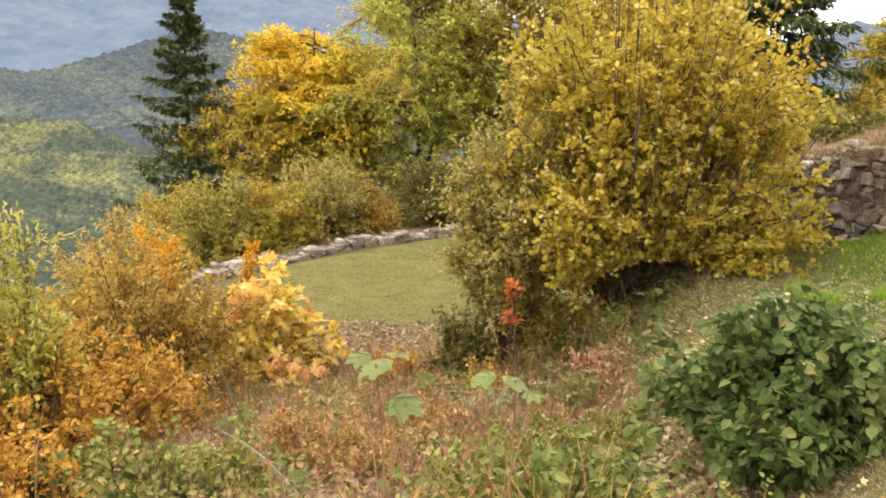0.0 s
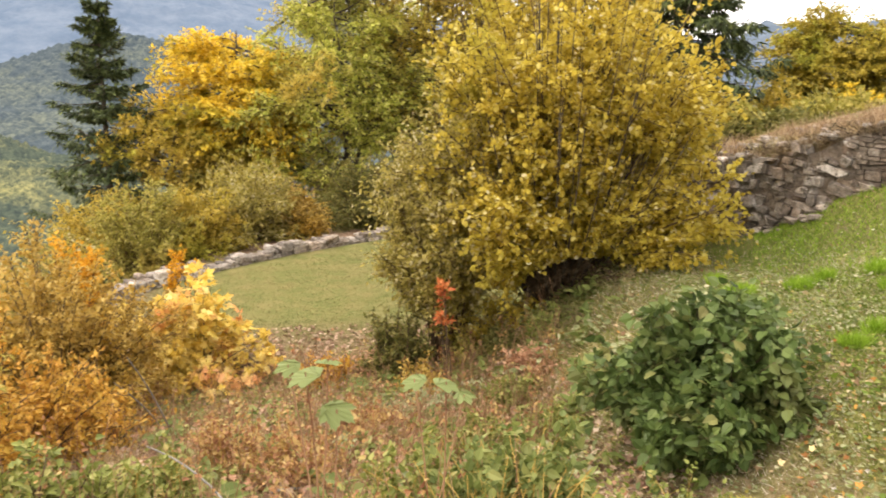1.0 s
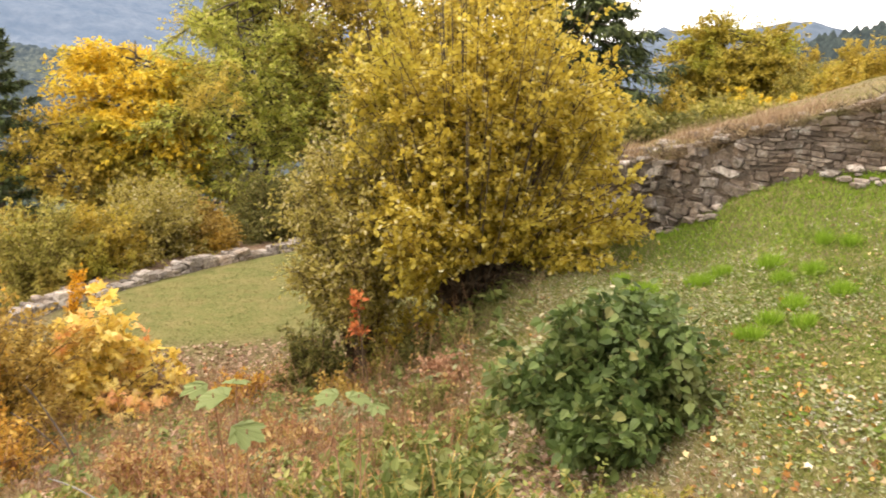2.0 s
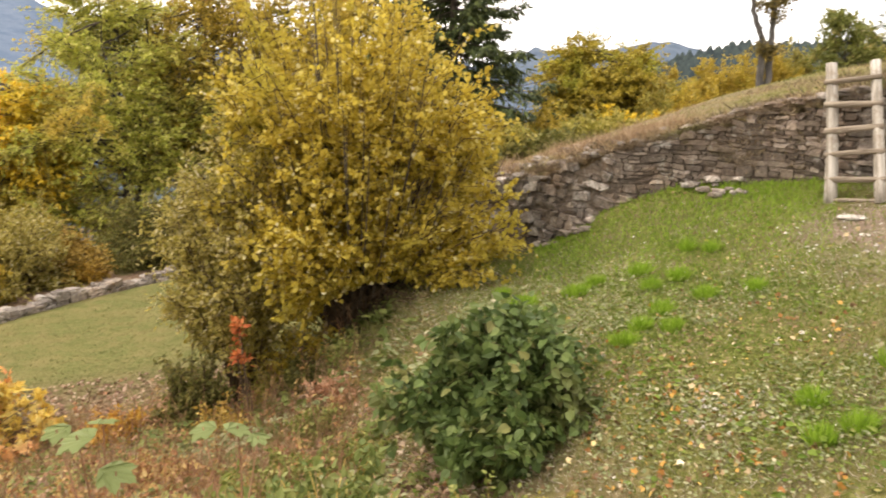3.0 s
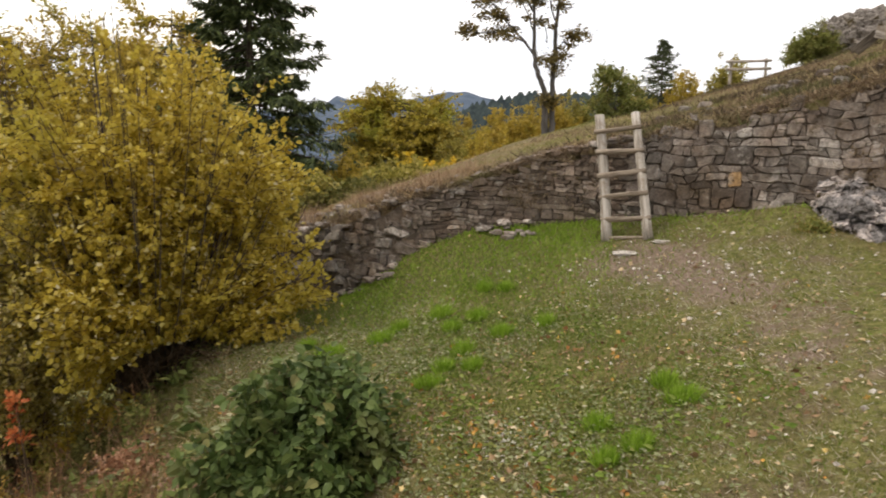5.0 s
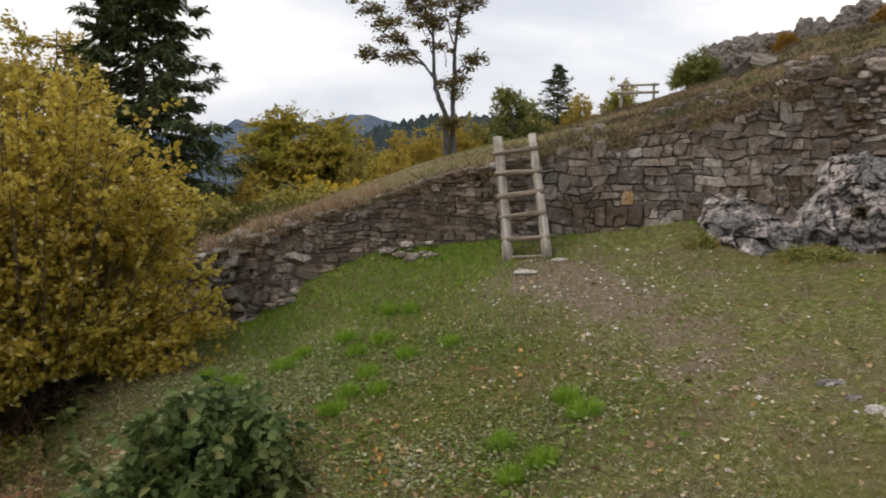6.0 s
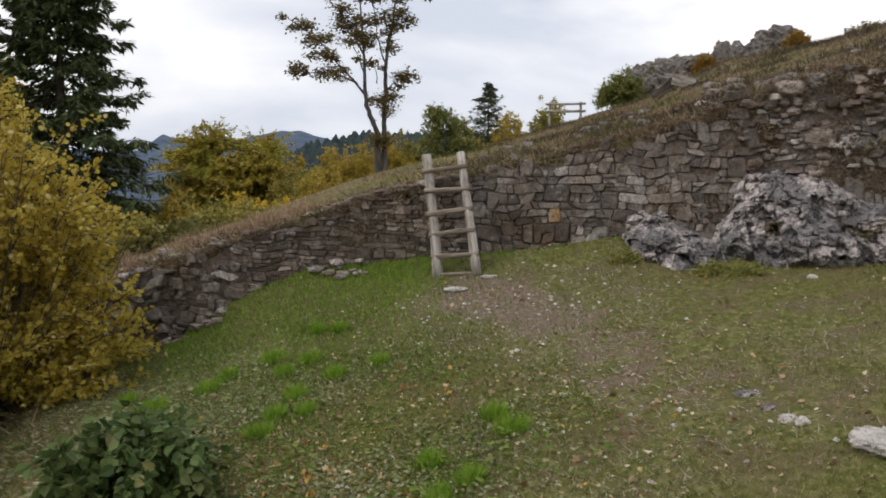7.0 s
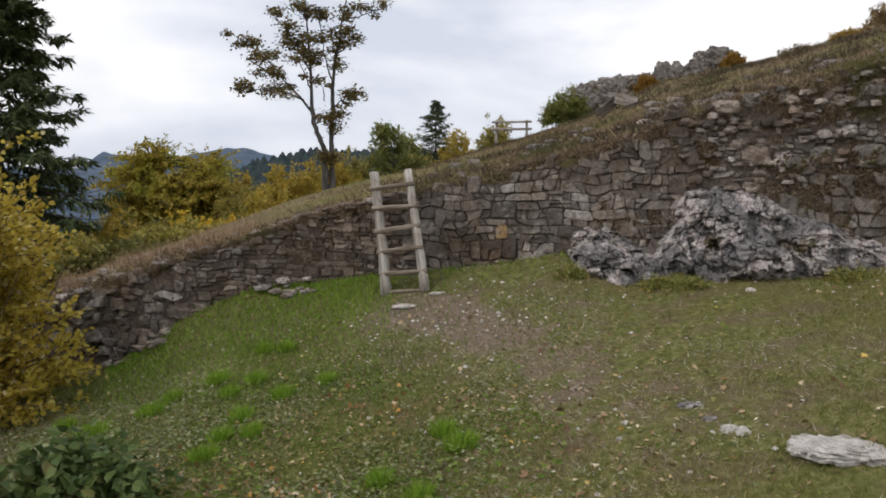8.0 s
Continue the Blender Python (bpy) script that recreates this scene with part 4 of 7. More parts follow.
# the young growth along the crest and behind the walls
for az, r, top, sp, mat_, seed, lab in (
        (38.6, 36, 2.1, 1.3, M_TREE_O, 71, "low yellow-green thicket on the crest"), (41.0, 38, 2.4, 1.3, M_TREE_O, 72, "low yellow-green thicket on the crest"),
        (44.0, 37, 2.8, 1.2, M_SHRUB_G, 73, "low olive thicket on the crest"), (51.2, 36, 4.5, 0.8, M_TREE_O, 74, "pale yellow young birch thicket on the crest"),
        (54.0, 33, 5.5, 0.7, M_SHRUB_G, 75, "thin olive shrub by the wooden rails"), (28.0, 23, -1.9, 1.5, M_SHRUB_G, 76, "low olive shrub in the dip behind the wall"),
        (33.2, 25, -1.3, 1.3, M_MAPLE_Y, 77, "low golden shrub in the dip behind the wall"), (36.5, 30, 0.6, 1.3, M_SHRUB_G, 78, "olive shrub in the dip behind the wall"),
        (24.0, 17, -3.0, 1.2, M_SHRUB_G, 79, "olive shrub under the dark spruce"), (26.3, 20, -1.0, 1.3, M_TREE_O, 79, "yellow-olive shrub in the dip behind the wall"),
        (29.2, 16.5, -4.0, 1.2, M_OLIVE_DARK, 57, "olive-green shrub close behind the wall"), (33.0, 17.5, -2.6, 1.1, M_SHRUB_G, 56, "olive shrub close behind the wall"), (30.2, 21, -2.2, 1.3, M_SHRUB_G, 80, "olive shrub in the dip behind the wall"), (38.0, 24, 0.2, 1.2, M_TREE_O, 70, "yellow-olive shrub behind the mound"),
        (35.6, 33, 1.0, 1.4, M_TREE_O, 60, "yellow-olive thicket behind the mound"), (42.6, 35, 2.5, 1.2, M_TREE_O, 59, "low yellow-green thicket on the crest"), (48.0, 36, 3.6, 1.0, M_SHRUB_G, 58, "low olive thicket on the crest")):
    x, y, h = spot(az, r, top)
    top += 0.35
    h = min(h, 2.7)
    shrub("crest_shrub", lab, x, y, h, sp * 1.35, 84, 18, 9, 0.11, mat_, seed=seed, low=0.0, z=1.6 + r * math.tan(radians(top)) - h, group="crest shrubs", twig_len=0.32)

for az, r, top, sp, mat_, seed, lab, st in (
        (-9.4, 18.0, -8.3, 1.5, M_WILLOW, 81, "rounded olive-gold shrub behind the lower wall", 90), (-6.0, 18.6, -10.2, 0.8, M_SHRUB_B, 82, "bronze shrub behind the lower wall", 40),
        (-1.2, 20.0, -7.4, 1.35, M_OLIVE_DARK, 83, "dark olive rounded shrub behind the lower wall", 60), (2.8, 21, -7.6, 1.4, M_OLIVE_DARK, 84, "dark olive shrub behind the lower wall", 50),
        (-16.6, 16.5, -9.4, 1.25, M_SHRUB_G, 85, "green-olive shrub below the spruce", 60), (-13.0, 17.2, -10.0, 1.2, M_TREE_O, 86, "yellow-olive shrub below the maple", 50),
        (-23.6, 13.5, -12.2, 1.15, M_WILLOW, 87, "grey-olive willow shrub on the bank", 56), (-19.2, 22, -9.8, 1.6, M_TREE_O, 88, "yellow-green shrub below the spruce", 50),
        (-12.3, 24, -9.0, 1.4, M_SHRUB_G, 89, "green undergrowth below the maple", 46), (-3.0, 24, -6.6, 1.4, M_SHRUB_G, 90, "olive undergrowth below the ash", 40),
        (8.0, 22, -6.0, 1.6, M_SHRUB_G, 91, "olive undergrowth behind the hazel", 46), (14.0, 19, -4.5, 1.5, M_SHRUB_G, 92, "olive undergrowth behind the hazel", 46)):
    x, y = spot(az, r)
    z = max(gz(x, y), -4.4)
    h = 1.6 + r * math.tan(radians(top)) - z
    shrub("valley_shrub", lab, x, y, h, sp, int(st * 1.6), 18, 10, 0.072, mat_, seed=seed, low=-0.02, z=z, group="shrubs behind the lower wall", twig_len=0.34, bend=0.6)

# the autumn thicket on the bank
x, y, h = spot(-22.8, 9.2, -12.2)
shrub("bronze_shrub", "tall bronze and orange shrub with bare brown stems on the bank", x, y, h, 1.4, 150, 24, 11, 0.056, M_SHRUB_B, seed=101, low=0.02, twig_len=0.26, base=0.3, stem_r=0.012)
x, y, h = spot(-25.6, 7.0, -18.6)
shrub("orange_shrub", "orange-yellow shrub on the bank", x, y, h, 0.85, 64, 18, 9, 0.052, M_SHRUB_O, seed=102, low=0.0, twig_len=0.2)
x, y, h = spot(-31.0, 6.2, -18.5)
shrub("orange_shrub", "rusty orange shrub on the bank", x, y, h, 0.85, 64, 18, 9, 0.052, M_SHRUB_O, seed=103, low=0.0, twig_len=0.2)
x, y, h = spot(-20.5, 7.6, -21.0)
shrub("orange_shrub", "thin orange-leaved shrub on the bank", x, y, h, 0.7, 36, 12, 7, 0.052, M_SHRUB_O, seed=104, low=0.0, twig_len=0.2)
x, y, h = spot(-13.2, 10.2, -16.7)
shrub("maple_sapling", "young maple with pale yellow and pink lobed leaves", x, y, h, 1.12, 56, 14, 5, 0.13, M_SAP_Y, seed=105, low=0.1, shape=LOBED, shape_f=LOBED_F, twig_len=0.26, base=0.2, start=0.4, category="sapling", flat=0.5)
x, y, h = spot(-20.9, 11.2, -9.9)
shrub("orange_sapling", "slim bright orange sapling", x, y, h, 0.30, 14, 22, 8, 0.07, M_ORANGE, seed=106, low=0.5, twig_len=0.16, start=0.5, category="sapling")
x, y, h = spot(-14.3, 13.2, -13.3)
shrub("orange_sapling", "small orange sapling in the shrubs", x, y, h, 0.24, 8, 14, 7, 0.06, M_ORANGE, seed=107, low=0.5, twig_len=0.15, start=0.5, category="sapling")
x, y, h = spot(-30.6, 6.4, -10.8)
shrub("ash_sapling", "yellow-green ash sapling with feathered leaves", x, y, h, 0.5, 22, 22, 16, 0.065, M_LIME, seed=108, low=0.55, shape=SLIM, shape_f=SLIM_F, width=1.5, twig_len=0.34, start=0.35, category="sapling", flat=0.35)
x, y, h = spot(-25.5, 4.6, -27.0)
shrub("bramble", "green bramble at the foot of the thicket", x, y, max(h, 0.45), 0.66, 44, 14, 7, 0.06, M_HERB, seed=109, low=0.0, twig_len=0.16, category="bramble")
x, y, h = spot(-31.5, 4.6, -24.5)
shrub("orange_shrub", "rusty orange shrub on the bank", x, y, h, 0.45, 34, 14, 8, 0.045, M_SHRUB_O, seed=110, low=0.0, twig_len=0.16)

# the small shrubs at the foot of the hazel
x, y, h = spot(1.6, 9.2, -17.8)
shrub("small_shrub", "small dark olive shrub at the edge of the meadow", x, y, max(h, 0.5), 0.48, 64, 14, 7, 0.055, M_OLIVE_DARK, seed=111, low=0.0, twig_len=0.15)
x, y, h = spot(4.6, 8.5, -15.6)
shrub("red_sapling", "small sapling with red-orange leaves", x, y, h, 0.12, 4, 8, 4, 0.075, M_RED, seed=112, low=0.8, twig_len=0.12, start=0.78, category="sapling")
x, y, h = spot(11.0, 9.3, -17.3)
shrub("yellow_sapling", "small yellow-leaved sapling below the hazel", x, y, max(h, 0.4), 0.2, 9, 9, 4, 0.09, M_HAZEL, seed=113, low=0.4, twig_len=0.14, category="sapling")
# the dark olive clumps are added to keep the shaded hollow under the hazel dark
for k, (az, r, hh, sp, mat_, lab) in enumerate(((13.0, 8.7, 0.3, 0.35, M_HERB, "low green herbs below the hazel"), (7.6, 9.3, 0.5, 0.5, M_SHRUB_G, "dark olive undergrowth added to fill the hollow below the hazel"), (10.0, 8.9, 0.3, 0.4, M_OLIVE_DARK, "dark olive undergrowth added to fill the hollow below the hazel"), (9.4, 10.4, 1.15, 0.75, M_OLIVE_DARK, "dark olive undergrowth added to fill the hollow below the hazel"), (7.2, 9.5, 1.25, 0.65, M_HAZEL, "low golden shoots at the foot of the hazel"),
                                               (12.5, 7.9, 0.16, 0.42, M_PINK, "faded pink low shrub on the litter"), (11.0, 7.4, 0.3, 0.35, M_HERB, "pale green herb on the litter"), (0.5, 9.6, 0.3, 0.6, M_PINK, "faded rusty low shrub on the litter"),
                                               (-4.0, 9.2, 0.5, 0.4, M_SHRUB_O, "thin orange shoots on the litter"), (3.5, 8.4, 0.35, 0.45, M_SHRUB_B, "brown low shrub on the litter"))):
    x, y = spot(az, r)
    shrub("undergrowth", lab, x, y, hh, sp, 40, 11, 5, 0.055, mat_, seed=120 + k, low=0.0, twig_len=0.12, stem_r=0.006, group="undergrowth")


def bare_tree():
    """The tall sparse tree on the crest: two grey trunks from one foot, spreading limbs, flat clumps of leaves along them."""
    rng = np.random.default_rng(131)
    x, y = polar(41.85, 30.0)
    root = thing("rowan_tree", "tall forked grey tree with sparse brown-green leaves", "tree", x, y, 1.6 + 30 * math.tan(radians(0.5)) - 0.25)
    right = Vector((math.cos(radians(41.85)), -math.sin(radians(41.85)), 0))
    away = Vector((math.sin(radians(41.85)), math.cos(radians(41.85)), 0))

    def p(a, d, up):
        return np.array(right * a + away * d + Vector((0, 0, up + 0.2)))
    # limbs: start, bend, end, radius at both ends
    limbs = [(p(-0.08, 0, -0.4), p(-0.08, 0, 0.7), p(-0.2, 0, 1.5), 0.17, 0.12), (p(0.14, 0.1, -0.4), p(0.12, 0.1, 0.8), p(0.1, 0.1, 1.7), 0.15, 0.11),
             (p(-0.2, 0, 1.5), p(-0.55, 0, 2.1), p(-0.62, 0.1, 3.0), 0.12, 0.09), (p(0.1, 0.1, 1.7), p(0.18, 0.1, 2.7), p(0.15, 0.2, 3.75), 0.11, 0.085),
             (p(-0.62, 0.1, 3.0), p(-0.6, 0.2, 4.5), p(-0.95, 0.3, 7.6), 0.085, 0.02), (p(0.15, 0.2, 3.75), p(0.2, 0.2, 4.9), p(0.85, 0.3, 7.8), 0.085, 0.02),
             (p(-0.64, 0.1, 2.8), p(-1.3, 0.0, 3.9), p(-2.9, -0.2, 4.6), 0.06, 0.015), (p(-0.9, 0.0, 3.2), p(-1.8, -0.2, 3.7), p(-3.4, -0.4, 3.5), 0.05, 0.015),
             (p(-1.6, 0.0, 4.0), p(-2.3, 0.3, 4.8), p(-3.7, 0.4, 5.7), 0.04, 0.012), (p(-0.62, 0.2, 4.2), p(-1.1, 0.5, 5.3), p(-2.1, 0.8, 6.5), 0.045, 0.012),
             (p(-0.65, 0.2, 3.6), p(-0.9, -0.3, 4.4), p(-1.3, -0.6, 4.9), 0.035, 0.012), (p(0.16, 0.2, 4.0), p(-0.2, 0.0, 4.6), p(-0.35, -0.3, 6.6), 0.045, 0.012),
             (p(0.35, 0.2, 5.0), p(0.7, 0.1, 5.2), p(1.15, 0.0, 5.9), 0.035, 0.012), (p(0.55, 0.2, 6.2), p(1.2, 0.0, 6.4), p(2.1, -0.2, 6.7), 0.035, 0.012),
             (p(0.15, 0.1, 2.9), p(0.4, 0.0, 3.2), p(0.95, -0.1, 3.5), 0.03, 0.01), (p(-0.15, 0.1, 3.2), p(-0.1, 0.1, 3.6), p(-0.45, 0.2, 4.2), 0.03, 0.01)]
    p0, p1, p2 = (np.array([l[i] for l in limbs]) for i in range(3))
    path = bezier(p0, p1, p2, np.linspace(0, 1, 9))
    path[:, 1:-1] += rng.normal(0, 0.025, path[:, 1:-1].shape)
    rad = 0.85 * np.array([np.linspace(l[3], l[4], 9) for l in limbs])
    spots = []
    for k in range(4, len(limbs)):
        n = max(3, int(np.linalg.norm(p2[k] - p0[k]) / 0.42))
        t = np.linspace(0.42, 1.0, n)
        at = bezier(p0[k:k + 1], p1[k:k + 1], p2[k:k + 1], t)[0] + rng.normal(0, 0.24, (n, 3)) * np.array([1, 1, 0.7])
        spots += [(q, rng.uniform(0.18, 0.46)) for q in at]
    spots += [(p(0.15, -0.1, 2.55), 0.42), (p(0.4, 0.0, 2.75), 0.42), (p(-0.2, 0.0, 2.55), 0.36), (p(0.25, 0.1, 2.15), 0.34), (p(-0.1, -0.1, 1.12), 0.40), (p(0.2, 0.0, 1.10), 0.36), (p(0.05, -0.1, 0.92), 0.26)]
    lp, twigs = [], []
    for q, r in spots:
        n = int(1250 * r * r)
        d = rng.normal(0, 0.5, (n, 3)) * np.array([r, r, r * 0.6])
        lp.append(q + d)
        ends = q + d[:7]
        near = path[:, ::2].reshape(-1, 3)
        foot = near[np.argmin(np.linalg.norm(near - q, axis=1))]
        twigs += [np.stack([foot, (foot + e) / 2 + rng.normal(0, 0.04, 3), e]) for e in ends]
    lp = np.concatenate(lp)
    lf = scatter(OVAL, OVAL_F, lp, unit(rng.normal(0, 1, lp.shape) * np.array([1, 1, 0.4]) - np.array([0, 0, 0.25])), unit(rng.normal(0, 0.5, lp.shape) + np.array([0, 0, 1.0])), 0.13 * rng.uniform(0.6, 1.2, len(lp)), 1.1)
    tw = np.array(twigs)
    part("trunk", fast_mesh("trunk", *join([tubes(path, rad, 9), tubes(tw, np.full(tw.shape[:2], 0.010), 3)]), M_BARK_ROWAN, True), root)
    part("crown", fast_mesh("crown", *lf, M_ROWAN), root)


bare_tree()

# ---- rock ----


def rough(p, seed, octaves=6):
    return noise.fractal(Vector(p) + Vector((seed * 7.1, seed * 3.3, 0)), 0.9, 2.1, octaves)


def outcrop(az0, az1, columns, crest, reach, label):
    """Limestone that stands out of the wall's foot: crest(az) is its top, reach(az) how far it bulges from the wall."""
    az = np.linspace(az0, az1, columns)
    v = np.linspace(0, 1, 90)
    verts = []
    close = np.clip(np.minimum(az - az0, az1 - az) / 1.0, 0, 1) ** 0.6
    for a, top, o in zip(az, crest(az), reach(az) * (0.15 + 0.85 * close)):
        rw = float(wall_r(a))
        foot = gz(*polar(a, rw - o - 0.05)) - 0.15
        for w in v:
            x, y = polar(a, rw - o * math.sqrt(max(0.0, 1 - w ** 2.6)) + 0.18 * w ** 3)
            z = foot + (top - foot) * w
            n1 = rough((x * 1.6, y * 1.6, z * 1.6), 1)
            n2 = rough((x * 6, y * 6, z * 7), 2, 6)
            crack = abs(rough((x * 2.4 + z * 0.8, y * 2.4, z * 2.8), 3, 3))
            slab = noise.cell(Vector((x * 3.1 + z * 1.6 + 0.3 * n1, y * 3.1 - z * 1.1, z * 3.6 + 0.4 * n1)))
            chip = noise.cell(Vector((x * 9 - z * 3 + n2, y * 9 + z * 2, z * 10 + n2)))
            pit = max(0.0, rough((x * 13, y * 13, z * 13), 5, 3) - 0.25)
            d = 0.09 * n1 + 0.05 * n2 - 0.12 * max(0.0, 0.07 - crack) / 0.07 + 0.12 * slab + 0.06 * chip - 0.08 * pit
            x, y = polar(a, math.hypot(x, y) - d * (0.45 + 0.55 * (1 - w)) * (0.2 + 0.8 * float(np.interp(a, [az0, az0 + 0.8, az1 - 0.8, az1], [0, 1, 1, 0]))))
            verts.append((x, y, z + 0.10 * n1 * w + 0.035 * n2 * w))
    nr = len(v)
    i, j = np.meshgrid(np.arange(len(az) - 1), np.arange(nr - 1), indexing="ij")
    q = np.stack([i * nr + j, i * nr + j + 1, (i + 1) * nr + j + 1, (i + 1) * nr + j], -1).reshape(-1, 4)
    me = fast_mesh("rock_outcrop", np.array(verts), q, M_ROCK, False)
    tagged(new("rock_outcrop", me), label, "rock")


outcrop(59.3, 67.2, 90, curve_of((59.3, 1.0), (60.2, 1.32), (61.8, 1.40), (63, 1.32), (64.4, 1.16), (66, 1.02), (67.2, 0.90)),
        curve_of((59.3, 0.1), (61, 0.34), (64, 0.46), (67.2, 0.30)), "low pale limestone outcrop at the wall's foot")
outcrop(65.7, 84.0, 220, curve_of((65.7, 1.12), (66.4, 1.36), (67.7, 1.66), (69.3, 1.80), (71.7, 1.72), (73.8, 1.60), (75, 1.46), (77, 1.38), (78.3, 1.25), (80.3, 1.15), (84, 1.0)),
        curve_of((65.7, 0.2), (68, 0.42), (71, 0.58), (75, 0.62), (78, 0.45), (80, 0.25), (84, 0.15)), "pale grey fissured limestone outcrop under the wall")


def boulder(name, label, x, y, z, size, material, seed, level=3, sharp=0.28, group="", turn=0.0, square=1.0):
    bm = bmesh.new()
    bmesh.ops.create_icosphere(bm, subdivisions=level, radius=1.0)
    for v in bm.verts:
        n = v.co.normalized()
        d = 1 + sharp * rough(n * 1.1, seed, 4) + 0.4 * sharp * rough(n * 3.4, seed + 1, 4) - 0.25 * sharp * (abs(rough(n * 2.2, seed + 2, 2)) < 0.06)
        v.co = Vector([math.copysign(abs(q) ** square, q) for q in n]) * d
        v.co = Vector((v.co.x * size[0], v.co.y * size[1], v.co.z * size[2]))
    me = bpy.data.meshes.new(name)
    bm.to_mesh(me)
    bm.free()
    me.materials.append(material)
    ob = new(name, me)
    ob.matrix_world = pose(x, y, z, 0, 0, turn)
    return tagged(ob, label, "rock", group)


def crag(name, label, x, y, z, size, material, seed, group, turn=0.0, square=0.7, level=5, step=2.4):
    """Fissured rock: a blocky lump broken by joints and ledges, whose faces are offset block by block."""
    bm = bmesh.new()
    bmesh.ops.create_icosphere(bm, subdivisions=level, radius=1.0)
    for v in bm.verts:
        n = v.co.normalized()
        p = Vector([math.copysign(abs(q) ** square, q) * k for q, k in zip(n, size)])
        o = p * step / max(size) + Vector((seed * 3.7, seed * 1.9, seed * 0.7))
        w = rough(o * 0.8, seed, 4)
        block = noise.cell(Vector((o.x * 1.3 + 0.5 * o.z + 0.4 * w, o.y * 1.3 + 0.3 * w, o.z * 2.0 - 0.5 * o.x + 0.4 * w)))
        chip = noise.cell(Vector((o.x * 3.5 - o.z + w, o.y * 3.5 + w, o.z * 4.5 + 0.8 * o.x)))
        joint = max(0.0, 0.08 - abs(rough(o * 0.9, seed + 2, 3))) / 0.08
        v.co = p * (0.92 + 0.17 * w + 0.07 * block + 0.05 * chip - 0.13 * joint + 0.06 * rough(o * 4.0, seed + 1, 5))
    me = bpy.data.meshes.new(name)
    bm.to_mesh(me)
    bm.free()
    me.materials.append(material)
    ob = new(name, me)
    ob.matrix_world = pose(x, y, z, 0, 0, turn)
    return tagged(ob, label, "rock", group)


# the crags on the crest
for az, r, el, size, seed, lab in ((60.9, 26.2, 7.75, (0.75, 0.7, 0.8), 5, "grey crag with green growth before it on the crest"), (62.3, 25.8, 8.1, (0.95, 0.8, 0.85), 6, "broad flat-topped brown-grey crag on the crest"),
                                   (64.0, 25.9, 8.3, (0.7, 0.7, 0.8), 7, "low crag behind the planks"), (65.7, 26, 9.2, (0.30, 0.4, 0.85), 8, "jagged grey rock on the crest"), (69.2, 26, 9.8, (0.85, 0.8, 0.85), 9, "rounded fissured grey crag on the crest"),
                                   (66.9, 25.7, 8.85, (0.55, 0.6, 0.75), 10, "fissured grey rock on the crest"), (68.2, 25.6, 9.1, (0.5, 0.6, 0.6), 18, "low fissured rock below the crag"), (79.6, 22, 9.9, (0.5, 0.6, 0.4), 12, "low grey crag in the heather")):
    x, y = polar(az, r)
    crag("crag", lab, x, y, 1.6 + r * math.tan(radians(el)) - size[2] * 0.95, size, M_CRAG, seed, "crags on the crest", -az, 0.62)
# larger stones bedded in the bank where the wall has gone to ruin
for az, z, size, mat_, seed, lab in ((70.4, 2.60, (0.15, 0.13, 0.085), M_STONE_L, 13, "broad pale grey stone bedded in the bank's edge"), (72.0, 2.67, (0.11, 0.12, 0.085), M_STONE_L, 14, "pale grey stone bedded in the bank's edge"),
                                     (74.0, 2.72, (0.075, 0.08, 0.05), M_STONE_L, 19, "small pale stone bedded in the bank's edge"), (74.1, 2.02, (0.12, 0.11, 0.095), M_ROCK, 17, "pale pinkish rock in the ruined wall"),
                                     (75.2, 1.98, (0.12, 0.12, 0.10), M_CRAG, 15, "dark fissured rock in the ruined wall"), (76.5, 2.05, (0.15, 0.13, 0.13), M_CRAG, 16, "dark fissured rock in the ruined wall"),
                                     (79.3, 2.06, (0.16, 0.14, 0.12), M_CRAG, 20, "grey fissured rock in the ruined wall"), (72.1, 2.06, (0.17, 0.10, 0.11), M_STONE_L, 29, "broad flat-faced grey stone in the ruined wall"),
                                     (77.1, 2.64, (0.12, 0.10, 0.08), M_STONE_L, 30, "brown-grey stone in the ruined wall"), (79.2, 2.74, (0.16, 0.12, 0.09), M_STONE_L, 31, "brown-grey stone in the ruined wall")):
    x, y = polar(az, float(wall_r(az)) + 0.03)
    crag("bedded_stone", lab, x, y, z, size, mat_, seed, "stones bedded in the bank", -az, 0.55, 4, 1.3)


def bank_rubble():
    """Small stones sticking out of the earth where the wall has slid into a bank."""
    rng = np.random.default_rng(154)
    for k in range(130):
        az = rng.uniform(67.5, 83)
        top = float(np.interp(az, HILL_AZ, HILL_TOP))
        z = top - 1.05 * rng.random() ** 1.2
        x, y = polar(az, float(wall_r(az)) - 0.035 + rng.uniform(-0.02, 0.03))
        w = rng.uniform(0.025, 0.085)
        boulder("bank_stone", "small brown-grey stone bedded in the bank", x, y, z, (w, w * 0.8, w * rng.uniform(0.35, 0.7)), (M_STONE_L, M_STONE_B, M_STONE, M_STONE_L)[k % 4], 660 + k, 2, 0.35, "stones bedded in the bank", -az + rng.uniform(-30, 30), 0.6)


bank_rubble()
